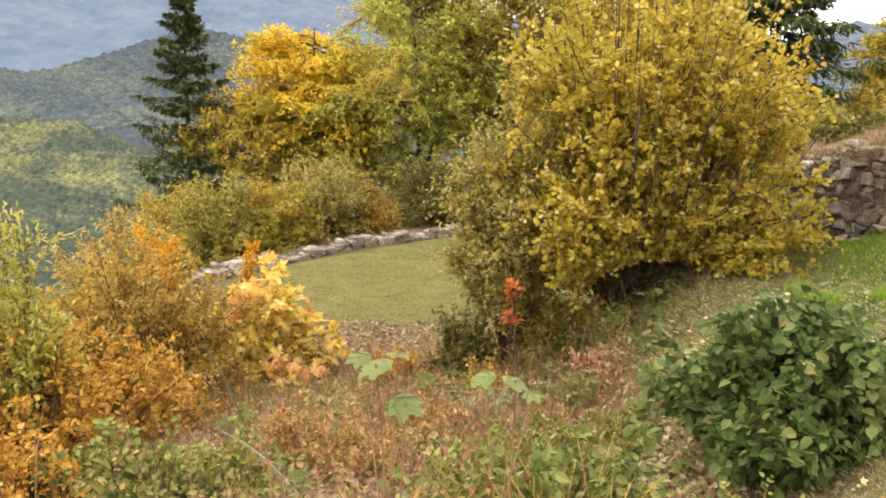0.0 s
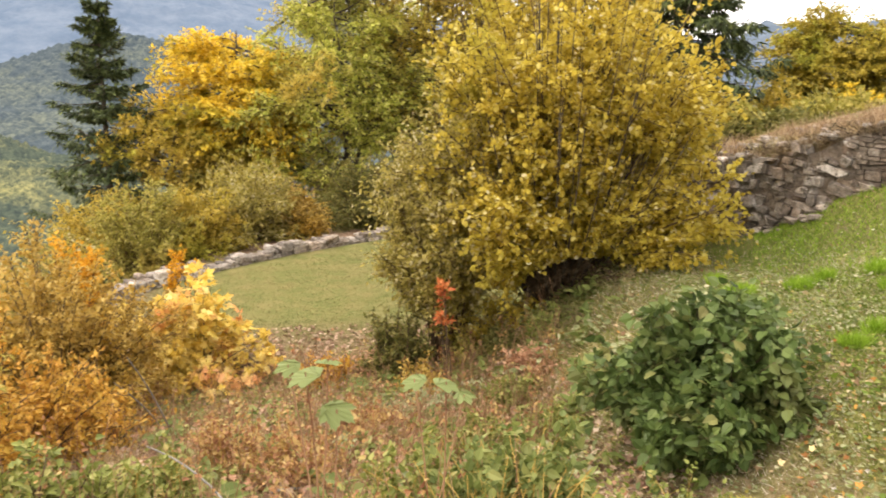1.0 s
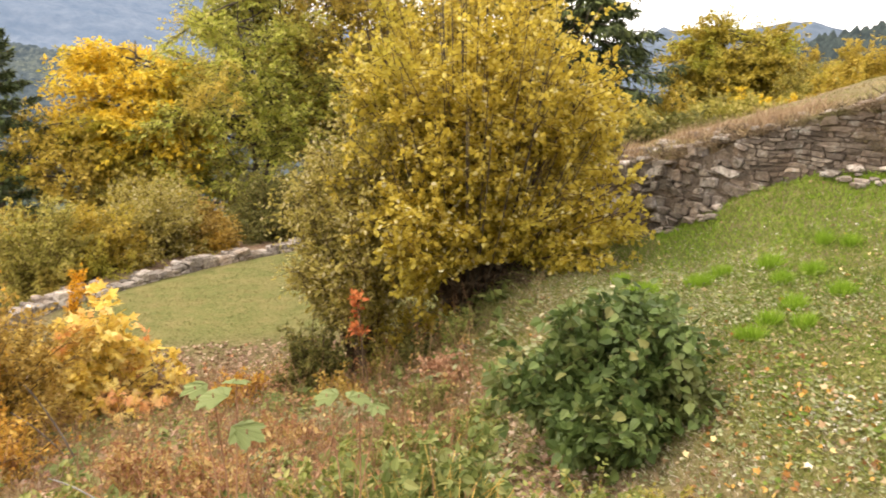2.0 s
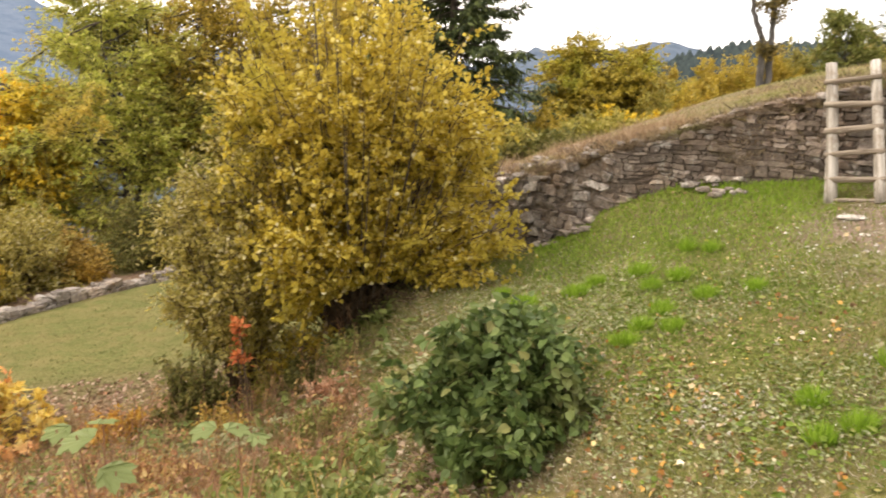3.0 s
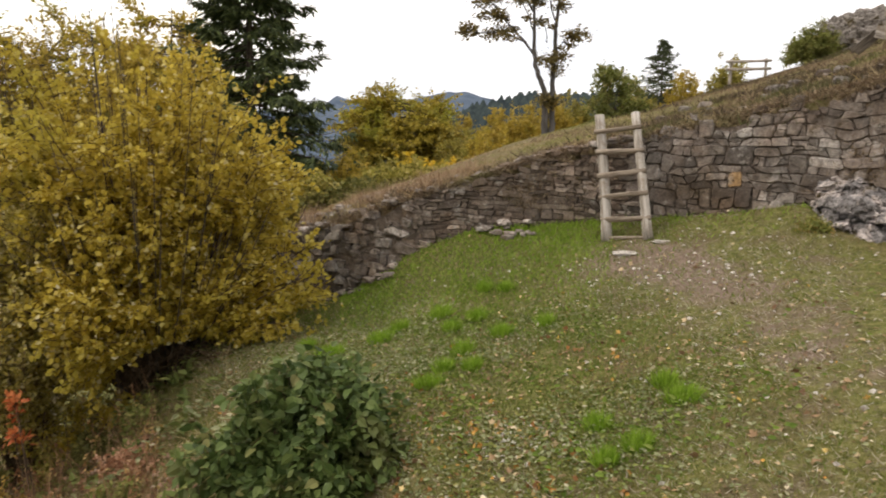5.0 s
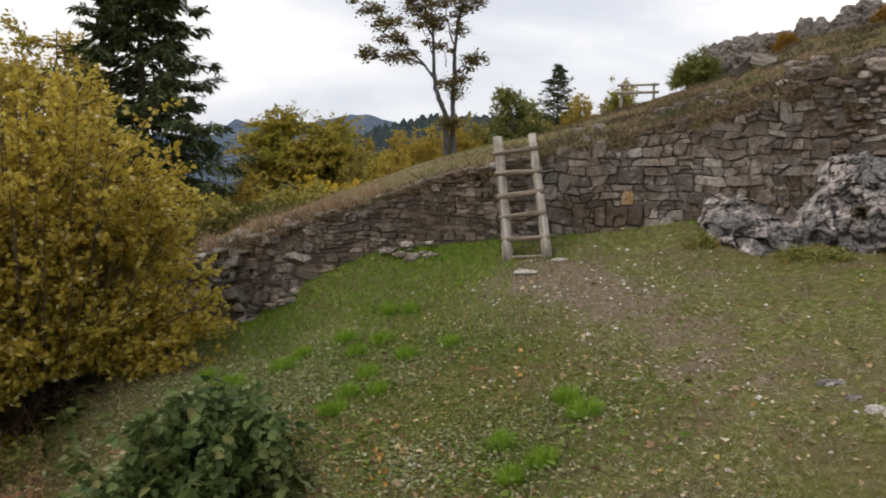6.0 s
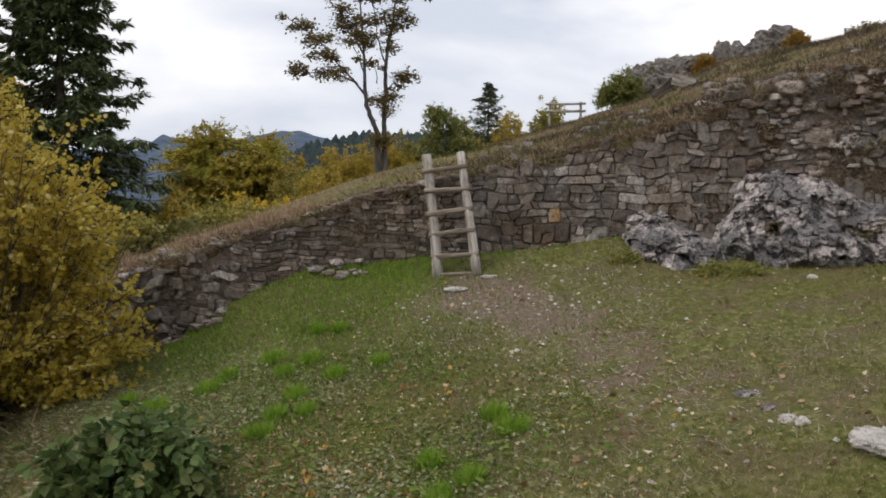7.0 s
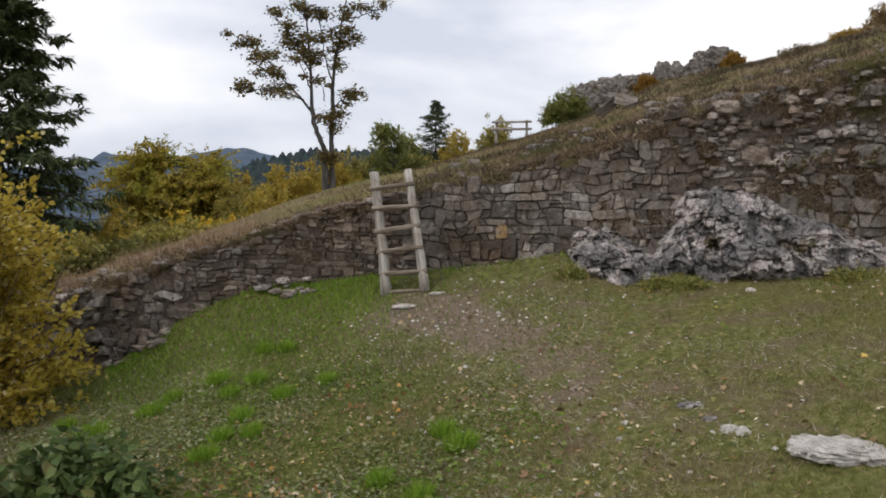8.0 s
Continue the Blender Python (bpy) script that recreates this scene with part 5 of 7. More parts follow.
# loose and half-sunk stones on the lawn
for az, r, size, mat_, seed, lab in ((48.1, 8.85, (0.16, 0.12, 0.02), M_ROCK_W, 21, "flat white stone before the ladder"), (69.2, 5.62, (0.09, 0.05, 0.03), M_ROCK, 22, "grey stone sunk in the lawn"),
                                     (72.0, 5.25, (0.07, 0.05, 0.03), M_ROCK_W, 23, "pale stone sunk in the lawn"), (72.5, 8.3, (0.045, 0.04, 0.045), M_ROCK_W, 24, "small white stone by the rock"),
                                     (50.6, 9.0, (0.12, 0.05, 0.02), M_ROCK_W, 26, "flat white stone by the ladder"),
                                     (70.6, 5.4, (0.05, 0.04, 0.03), M_ROCK, 27, "grey stone sunk in the lawn"), (72.9, 5.2, (0.05, 0.05, 0.04), M_ROCK_W, 28, "pale stone sunk in the lawn")):
    x, y = polar(az, r)
    boulder("lawn_stone", lab, x, y, gz(x, y) - size[2] * 0.25, size, mat_, seed, 4, 0.34, "stones on the lawn", -az + seed % 4 * 9, 0.85)


x, y = polar(79.4, 4.98)
crag("lawn_stone", "broad pitted white stone slab in the grass", x, y, gz(x, y) - 0.012, (0.31, 0.21, 0.062), M_ROCK_W, 36, "stones on the lawn", -70, 0.7, 5, 3.2)


def rubble():
    """Pale stones fallen from the wall, in a small heap at its foot and at its tumbled end."""
    rng = np.random.default_rng(152)
    for k in range(40):
        heap = k < 18
        az = rng.uniform(37.2, 41.5) if heap else rng.uniform(25.0, 31.5)
        back = rng.uniform(0.06, 0.30) if heap else rng.uniform(0.0, 0.35)
        r = float(wall_r(az)) - back
        x, y = polar(az, r)
        s = rng.uniform(0.035, 0.085) if heap else rng.uniform(0.04, 0.10)
        boulder("fallen_stone", "pale stone fallen at the wall's foot", x, y, gz(x, y) + s * 0.3 + (0.30 - back) * (0.3 if heap else 0.2), (s, s * 0.8, s * 0.42), M_STONE_L, 260 + k, 2, 0.34, "fallen stones at the wall", rng.uniform(0, 360), 0.55)


rubble()


def top_stones():
    """Flat slabs lying loose along the broken top of the wall."""
    rng = np.random.default_rng(153)
    for k in range(190):
        az = 24.3 + 24 * rng.random() ** 1.4
        off = rng.uniform(0.0, 0.25 + 1.3 * float(smooth01(40 - az, 0, 6)))
        x, y = polar(az, float(wall_r(az)) + off)
        s = rng.uniform(0.03, 0.15)
        boulder("top_stone", "flat brown-grey slab lying on the wall's top", x, y, gz(*polar(az, float(wall_r(az)) + max(off, 0.42))) + s * 0.12, (s, s * 0.7, s * 0.32), M_STONE_L if k % 3 else M_STONE_B, 460 + k, 2, 0.35, "slabs on the wall's top", rng.uniform(0, 360), 0.7)


top_stones()


def hillside_stones():
    rng = np.random.default_rng(151)
    for k in range(64):
        az = rng.uniform(50, 88)
        r = float(wall_r(az)) + rng.uniform(0.5, 7.0)
        x, y = polar(az, r)
        s = rng.uniform(0.05, 0.20)
        boulder("hill_stone", "grey stone half sunk in the heather", x, y, gz(x, y) + 0.02, (s, s * 0.7, s * 0.45), M_STONE_L if k % 3 else M_CRAG, 160 + k, 2, 0.3, "stones on the hillside", rng.uniform(0, 360), 0.6)


hillside_stones()


# ---- the ladder ----
def log_mesh(name, length, r0, r1, seed, sides=12, rings=9, wobble=0.10, wood=None):
    rng = np.random.default_rng(seed)
    t = np.linspace(0, 1, rings)
    bow = np.stack([np.sin(t * 3.1 + rng.uniform(0, 6)) * 0.012, np.sin(t * 2.3 + rng.uniform(0, 6)) * 0.012, t * length], -1)
    r = np.linspace(r0, r1, rings)
    a = np.linspace(0, 6.2832, sides, endpoint=False)
    prof = 1 + wobble * np.sin(2 * a + rng.uniform(0, 6)) + 0.5 * wobble * np.sin(3 * a + rng.uniform(0, 6))
    v = bow[:, None] + (r[:, None] * prof[None] * (1 + 0.03 * rng.normal(0, 1, (rings, sides))))[..., None] * np.stack([np.cos(a), np.sin(a), 0 * a], -1)[None]
    v = v.reshape(-1, 3)
    i, j = np.meshgrid(np.arange(rings - 1), np.arange(sides), indexing="ij")
    j2 = (j + 1) % sides
    q = np.stack([i * sides + j, i * sides + j2, (i + 1) * sides + j2, (i + 1) * sides + j], -1).reshape(-1, 4)
    # slightly rounded ends
    ends = [np.append(v[:sides].mean(0) - (0, 0, 0.008), 0)[:3], v[-sides:].mean(0) + (0, 0, 0.010)]
    n = len(v)
    k = np.arange(sides)
    f3 = np.concatenate([np.stack([np.full(sides, n), (k + 1) % sides, k], -1), np.stack([np.full(sides, n + 1), n - sides + k, n - sides + (k + 1) % sides], -1)])
    return fast_mesh(name, np.concatenate([v, ends]), [q, f3], wood or M_WOOD, True)


def ladder():
    foot_l, foot_r = Vector((6.73, 6.36, 0)), Vector((6.95, 5.93, 0))
    head_l, head_r = Vector((6.84, 6.70, 1.86)), Vector((7.10, 6.38, 1.90))
    foot_l.z, foot_r.z = gz(foot_l.x, foot_l.y) - 0.02, gz(foot_r.x, foot_r.y) - 0.02
    mid = (foot_l + foot_r) / 2
    root = thing("wooden_ladder", "rustic weathered log ladder leaning on the stone wall", "ladder", mid.x, mid.y, min(foot_l.z, foot_r.z))
    inv = root.matrix_world.inverted()

    def set_log(name, a, b, r0, r1, seed):
        ob = part(name, log_mesh(name, (b - a).length, r0, r1, seed, wood=M_WOOD_RUNG if name == "rung" else M_WOOD), root)
        ob.matrix_local = inv @ Matrix.Translation(a) @ (b - a).to_track_quat("Z", "Y").to_matrix().to_4x4()

    set_log("rail", foot_l, head_l, 0.066, 0.056, 1)
    set_log("rail", foot_r, head_r, 0.062, 0.052, 2)
    front = (head_r - head_l).cross(foot_l - head_l).normalized()
    if front.y > 0:
        front = -front
    for k, t in enumerate((0.015, 0.17, 0.35, 0.52, 0.695, 0.87)):
        a, b = foot_l.lerp(head_l, t), foot_r.lerp(head_r, t)
        over = (b - a).normalized() * 0.055
        out = front * (0.045 if k else 0.02)
        set_log("rung", a - over + out, b + over + out, 0.031 if k else 0.02, 0.029 if k else 0.018, 10 + k)


ladder()


# ---- wooden rails and boards up on the crest ----
def crest_wood():
    x, y = polar(55.2, 26.0)
    z = 1.6 + 26 * math.tan(radians(4.55))
    root = thing("wooden_rail", "small weathered wooden rail on the crest", "fence", x, y, z - 0.5, turn=-55.2)

    def bar(name, a, b, r, seed):
        a, b = Vector(a), Vector(b)
        ob = part(name, log_mesh(name, (b - a).length, r, r * 0.9, seed, 8, 4), root)
        ob.matrix_local = Matrix.Translation(a) @ (b - a).to_track_quat("Z", "Y").to_matrix().to_4x4()
    for k, px in enumerate((-0.5, 0.5)):
        bar("post", (px, 0, 0), (px, 0, 0.85), 0.05, 30 + k)
    for k, pz in enumerate((0.55, 0.78)):
        bar("bar", (-0.65, -0.06, pz), (0.65, -0.06, pz), 0.045, 40 + k)
    x, y = polar(62.9, 18.6)
    z = gz(x, y) - 0.04
    root2 = thing("plank_shelter", "collapsed weathered planks leaning on the rocks", "planks", x, y, z, turn=-62.9)
    for k, (ax, az_, bx, bz, w, dep) in enumerate(((-0.62, 0.0, -0.12, 0.5, 0.07, 0.12), (-0.5, -0.05, 0.02, 0.46, 0.05, 0.12), (-0.12, 0.48, 0.5, 0.36, 0.03, 0.30), (0.12, 0.2, 0.72, 0.40, 0.04, 0.08), (0.22, 0.12, 0.9, 0.46, 0.04, 0.06))):
        a, b = Vector((ax, -0.3, az_)) * 0.8, Vector((bx, -0.1, bz)) * 0.8
        w, dep = w * 0.8, dep * 0.8
        bm = bmesh.new()
        bmesh.ops.create_cube(bm, size=1)
        bmesh.ops.scale(bm, vec=(w, dep, (b - a).length), verts=bm.verts)
        bmesh.ops.bevel(bm, geom=bm.edges[:], offset=0.012, segments=1)
        me = bpy.data.meshes.new("plank")
        bm.to_mesh(me)
        bm.free()
        me.materials.append(M_WOOD if k == 2 else M_BARK)
        ob = part("plank", me, root2)
        ob.matrix_local = Matrix.Translation((a + b) / 2) @ (b - a).to_track_quat("Z", "Y").to_matrix().to_4x4()


crest_wood()
for az, r, top, hh, sp, mat_, seed, lab in ((64.75, 25.0, 8.4, 0.55, 0.40, M_OCHRE, 141, "small ochre shrub among the crags"), (70.3, 25.2, 9.55, 0.42, 0.32, M_OCHRE, 142, "small ochre shrub among the crags"),
                                            (59.3, 25.0, 7.75, 0.95, 0.60, M_HERB, 143, "soft green shrub before the crag"), (58.4, 25.0, 6.9, 0.75, 0.50, M_HERB, 144, "soft green shrub before the crag"), (74.8, 24.4, 9.75, 0.25, 0.8, M_HEATHER, 148, "low brown heather on the crest"),
                                            (77.6, 24.2, 10.5, 0.22, 0.6, M_SHRUB_B, 146, "low red-brown shrub on the crest"), (79.0, 24, 12.0, 0.8, 0.4, M_DRYGRASS, 145, "thin dry shrub on the crest")):
    x, y = polar(az, r)
    z = 1.6 + r * math.tan(radians(top)) - hh
    shrub("crag_shrub", lab, x, y, hh, sp, 90, 14, 8, 0.055, mat_, seed=seed, low=0.0, z=z, group="shrubs among the crags", twig_len=0.2, stem_r=0.008)

# ---- grass, herbs and fallen leaves ----


def blades(name, label, pts, height, width, material, seed, lean=0.45, kind="stuff"):
    rng = np.random.default_rng(seed)
    n = len(pts)
    z = ground_z(pts[:, 0], pts[:, 1]) - 0.004
    at = np.column_stack([pts, z])
    along = unit(np.column_stack([rng.normal(0, lean, (n, 2)), np.ones(n)]))
    up = rng.normal(0, 1, (n, 3))
    h = height * rng.uniform(0.5, 1.3, n)
    return tagged(new(name, fast_mesh(name, *scatter(BLADE, BLADE_F, at, along, up, h, width / height), material)), label, "grass", kind=kind)


def sector(rng, n, az0, az1, r0, r1, power=0.5):
    a = np.radians(rng.uniform(az0, az1, n))
    r = r0 + (r1 - r0) * rng.random(n) ** power
    return np.column_stack([r * np.sin(a), r * np.cos(a)])


def on_lawn(p):
    r, az = np.hypot(p[:, 0], p[:, 1]), np.degrees(np.arctan2(p[:, 0], p[:, 1]))
    return r < wall_r(az) - 0.05


def lawn_grass():
    rng = np.random.default_rng(201)
    p = sector(rng, 280000, 12, 92, 2.2, 11.5, 0.62)
    p = p[on_lawn(p)]
    patch = waves(p[:, 0], p[:, 1], 31, 0.9) + 0.5 * waves(p[:, 0], p[:, 1], 32, 0.3)
    path = np.exp(-((p[:, 0] - 6.4) ** 2 / 0.4 + (p[:, 1] - 5.2) ** 2 / 1.2))
    litter = smooth01(-(p[:, 0] + 0.12 * p[:, 1]), -2.9, -1.8)
    keep = rng.random(len(p)) < np.clip(0.62 + 0.8 * patch - 0.9 * path - 0.6 * litter, 0.05, 1)
    lush = rng.random(len(p)) < np.exp(-((p[:, 0] - 4.4) ** 2 / 4.0 + (p[:, 1] - 7.0) ** 2 / 9.0)) * (0.75 + 0.9 * patch)
    blades("lawn_grass", "short olive grass on the lawn", p[keep & ~lush], 0.042, 0.007, M_GRASS, 202, 0.6)
    q = sector(rng, 170000, 16, 92, 2.4, 9.8, 0.62)
    thin = 0.18 + 0.9 * waves(q[:, 0], q[:, 1], 34, 0.7) + 0.8 * np.exp(-((q[:, 0] - 3.6) ** 2 + (q[:, 1] - 5.3) ** 2) / 8.0)
    q = q[on_lawn(q) & (rng.random(len(q)) < np.clip(thin, 0.05, 0.9))]
    blades("lawn_straw", "short dead straw-coloured grass in the lawn", q, 0.05, 0.006, M_THATCH, 207, 2.4)
    blades("lush_lawn_grass", "fresh green grass on the lawn", p[lush], 0.048, 0.008, M_LAWN, 204, 0.6)
    q = sector(rng, 90000, 27, 62, 7.0, 10.8, 0.5)
    q = q[on_lawn(q)]
    d = wall_r(np.degrees(np.arctan2(q[:, 0], q[:, 1]))) - np.hypot(q[:, 0], q[:, 1])
    aq = np.degrees(np.arctan2(q[:, 0], q[:, 1]))
    q = q[rng.random(len(q)) < np.exp(-d / np.where(aq < 47, 0.9, 0.25)) * (1.0 + 0.9 * waves(q[:, 0], q[:, 1], 33, 0.6)) * (1 - 0.6 * smooth01(aq, 44, 50))]
    blades("wall_foot_grass", "lush bright grass along the wall's foot", q, 0.065, 0.009, M_TUFT, 203, 0.6)


def meadow_grass():
    rng = np.random.default_rng(205)
    p = np.column_stack([rng.uniform(-4.5, 4.0, 90000), rng.uniform(11.0, 20.0, 90000)])
    p = p[(p[:, 1] < 17.6 + 0.95 * p[:, 0]) & (np.degrees(np.arctan2(p[:, 0], p[:, 1])) < 16)]
    blades("meadow_grass", "close green meadow grass on the lower terrace", p, 0.022, 0.016, M_MEADOW, 206, 0.9)


def hill_grass():
    rng = np.random.default_rng(207)
    p = sector(rng, 150000, 20, 90, 8.5, 27, 0.8)
    r, az = np.hypot(p[:, 0], p[:, 1]), np.degrees(np.arctan2(p[:, 0], p[:, 1]))
    d = r - wall_r(az)
    ok = (d > 0.25) & (d < 16)
    # heather takes over up the hill, and above the wall
    heath = smooth01(az + 14 * waves(p[:, 0], p[:, 1], 38, 1.6), 44, 64) * (0.45 + 0.6 * (waves(p[:, 0], p[:, 1], 39, 1.1) > -0.05)) + 0.5 * np.exp(-d / 0.6)
    is_heath = rng.random(len(p)) < heath
    bare = waves(p[:, 0], p[:, 1], 36, 1.5) > -0.25
    green = waves(p[:, 0], p[:, 1], 40, 1.4) + rng.normal(0, 0.25, len(p)) - 0.3 * (1 - smooth01(az, 33, 41)) + 0.4 * smooth01(az, 40, 44) > -0.05
    blades("hillside_grass", "dry straw-coloured grass on the hillside", p[ok & ~is_heath & bare & ~green & (rng.random(len(p)) < 0.6)], 0.06, 0.010, M_DRYGRASS, 208, 1.6)
    blades("hillside_green_grass", "short olive-green grass on the hillside", p[ok & ~is_heath & green], 0.045, 0.012, M_GRASS, 220, 1.0)
    deep = waves(p[:, 0] * 0.6, p[:, 1] * 1.5, 44, 0.9) + 0.6 * waves(p[:, 0], p[:, 1], 46, 0.35) + rng.normal(0, 0.12, len(p)) > 0.1
    blades("heather", "brown heather on the hillside", p[ok & is_heath & ~deep], 0.10, 0.016, M_HEATHER, 218, 0.9)
    blades("dark_heather", "dark brown and green heather on the hillside", p[ok & is_heath & deep], 0.14, 0.018, M_HEATHER_D, 222, 0.9)
    a = rng.uniform(20, 90, 22000)
    rr = wall_r(a) + rng.uniform(0.05, 0.7, len(a))
    q = np.column_stack([rr * np.sin(np.radians(a)), rr * np.cos(np.radians(a))])
    keep = rng.random(len(q)) < (0.35 + 0.6 * (waves(q[:, 0], q[:, 1], 37, 0.7) > 0)) * np.interp(a, [24, 36, 44], [0.25, 0.3, 1.0])
    dark = rng.random(len(q)) < 0.75
    blades("wall_top_grass", "dry grass along the wall's top", q[keep & ~dark], 0.10, 0.010, M_DRYGRASS, 209, 1.0)
    blades("wall_top_heather", "brown heather along the wall's top", q[keep & dark], 0.10, 0.018, M_HEATHER, 219, 1.1)


def edge_tussocks():
    """Clumps of heather and dry grass of uneven height along the wall's edge and down over it."""
    rng = np.random.default_rng(251)
    a = rng.uniform(23.5, 90, 620)
    rr = wall_r(a) + rng.uniform(0.10, 0.9, len(a))
    c = np.column_stack([rr * np.sin(np.radians(a)), rr * np.cos(np.radians(a))])
    c, a = c[waves(c[:, 0], c[:, 1], 52, 0.5) > -0.2], a[waves(c[:, 0], c[:, 1], 52, 0.5) > -0.2]
    n = 34
    size = np.repeat(rng.uniform(0.03, 0.15, len(c)), n)
    at = np.repeat(c, n, 0) + rng.normal(0, 1, (len(c) * n, 2)) * size[:, None] * 0.7
    z = np.repeat(ground_z(c[:, 0] * 1.02, c[:, 1] * 1.02), n) - 0.02 + rng.uniform(-0.02, 0.03, len(at))
    way = unit(np.column_stack([rng.normal(0, 0.8, (len(at), 2)), np.full(len(at), 0.7)]))
    straw = np.repeat(rng.random(len(c)) < np.interp(a, [24, 38, 46, 90], [0.5, 0.4, 0.2, 0.12]), n)
    # taller brush behind the tumbled end
    b = rng.uniform(24, 37, 70)
    rb = wall_r(b) + rng.uniform(0.3, 1.7, len(b))
    cb = np.column_stack([rb * np.sin(np.radians(b)), rb * np.cos(np.radians(b))])
    cb = np.repeat(cb, 70, 0) + rng.normal(0, 0.09, (len(b) * 70, 2))
    tall = np.repeat(rng.uniform(0.10, 0.30, len(b)), 70)
    brush = np.column_stack([cb, ground_z(cb[:, 0], cb[:, 1]) - 0.02])
    lf = scatter(BLADE, BLADE_F, brush, unit(np.column_stack([rng.normal(0, 0.45, (len(cb), 2)), np.ones(len(cb))])), rng.normal(0, 1, (len(cb), 3)), tall * rng.uniform(0.5, 1.2, len(cb)), 0.035)
    tagged(new("dry_brush", fast_mesh("dry_brush", *lf, M_BRUSH)), "tall dry reddish-brown brush on the bank", "grass", kind="stuff")
    for name, label, m, mat_ in (("edge_grass", "pale dry grass tussocks along the wall's edge", straw, M_DRYGRASS), ("edge_heather", "dark brown heather tussocks along the wall's edge", ~straw, M_HEATHER_D)):
        lf = scatter(BLADE, BLADE_F, np.column_stack([at, z])[m], way[m], rng.normal(0, 1, (m.sum(), 3)), size[m] * rng.uniform(0.6, 1.5, m.sum()), 0.08)
        tagged(new(name, fast_mesh(name, *lf, mat_)), label, "grass", kind="stuff")


M_MEADOW = leaf_mat("meadow_blade", [(0.0, (0.104, 0.117, 0.038)), (0.7, (0.162, 0.167, 0.059)), (1.0, (0.270, 0.243, 0.126))], 0.6, (0.171, 0.149, 0.063), 0.7, 0.25)
lawn_grass()
meadow_grass()
hill_grass()
edge_tussocks()


def tuft(x, y, size, seed):
    rng = np.random.default_rng(seed)
    n = int(620 * size / 0.2)
    a, d = rng.uniform(0, 6.283, n), size * rng.random(n) ** 0.8 * 0.56
    at = np.column_stack([np.cos(a) * d, np.sin(a) * d, np.zeros(n)])
    at[:, 2] = ground_z(x + at[:, 0], y + at[:, 1]) - gz(x, y) - 0.005
    along = unit(np.column_stack([np.cos(a) * d / size * 0.9, np.sin(a) * d / size * 0.9, np.ones(n)]) + rng.normal(0, 0.22, (n, 3)))
    me = fast_mesh("grass_tuft", *scatter(BLADE, BLADE_F, at, along, rng.normal(0, 1, (n, 3)), rng.uniform(0.06, 0.15, n), 0.07), M_TUFT)
    ob = new("grass_tuft", me)
    ob.location = (x, y, gz(x, y))
    tagged(ob, "bright green tuft of lush grass on the lawn", "grass", "grass tufts on the lawn")


TUFTS = ((3.38, 6.84, 0.22), (3.37, 7.36, 0.13), (3.86, 6.66, 0.20), (4.14, 6.73, 0.12), (4.54, 6.57, 0.20), (4.64, 6.09, 0.15), (4.49, 5.49, 0.16), (4.33, 6.08, 0.14), (3.72, 5.33, 0.14),
                               (4.05, 5.50, 0.16), (3.45, 5.16, 0.15), (4.82, 5.27, 0.12), (4.24, 3.22, 0.18), (4.38, 3.49, 0.13), (3.65, 3.43, 0.14), (3.58, 3.02, 0.14), (3.34, 3.05, 0.12), (5.30, 6.45, 0.12), (5.19, 6.69, 0.12), (3.86, 5.09, 0.12))
for k, (x, y, s) in enumerate(TUFTS):
    tuft(x, y, s, 300 + k)


def tuft_skirts():
    """Fresh grass that thins out round each tuft and between them."""
    rng = np.random.default_rng(310)
    p = np.concatenate([rng.normal(0, 1.5 * s, (int(4200 * s), 2)) + (x, y) for x, y, s in TUFTS])
    blades("fresh_grass", "fresh green grass round the tufts on the lawn", p[on_lawn(p)], 0.05, 0.007, M_LAWN, 311, 0.8)


tuft_skirts()


def scatter_leaves(name, label, pts, size, material, seed, shape=LOBED, shape_f=LOBED_F, lift=0.012, tilt=0.35, category="leaves"):
    rng = np.random.default_rng(seed)
    n = len(pts)
    at = np.column_stack([pts, ground_z(pts[:, 0], pts[:, 1]) + lift * rng.uniform(0.5, 1.6, n)])
    along = unit(np.column_stack([rng.normal(0, 1, (n, 2)), rng.normal(0.08, 0.22, n)]))
    up = unit(np.column_stack([rng.normal(0, tilt, (n, 2)), np.ones(n)]))
    return tagged(new(name, fast_mesh(name, *scatter(shape, shape_f, at, along, up, size * rng.uniform(0.55, 1.3, n), rng.uniform(0.7, 1.15, n)), material)), label, category, kind="stuff")


PEBBLE = np.array([(-0.4, -0.3, 0), (0.3, -0.45, 0), (0.5, 0.2, 0), (-0.1, 0.5, 0), (-0.15, -0.1, 0.35), (0.2, 0.05, 0.3)])
PEBBLE_F = [(0, 1, 5), (0, 5, 4), (1, 2, 5), (2, 3, 5), (5, 3, 4), (3, 0, 4)]


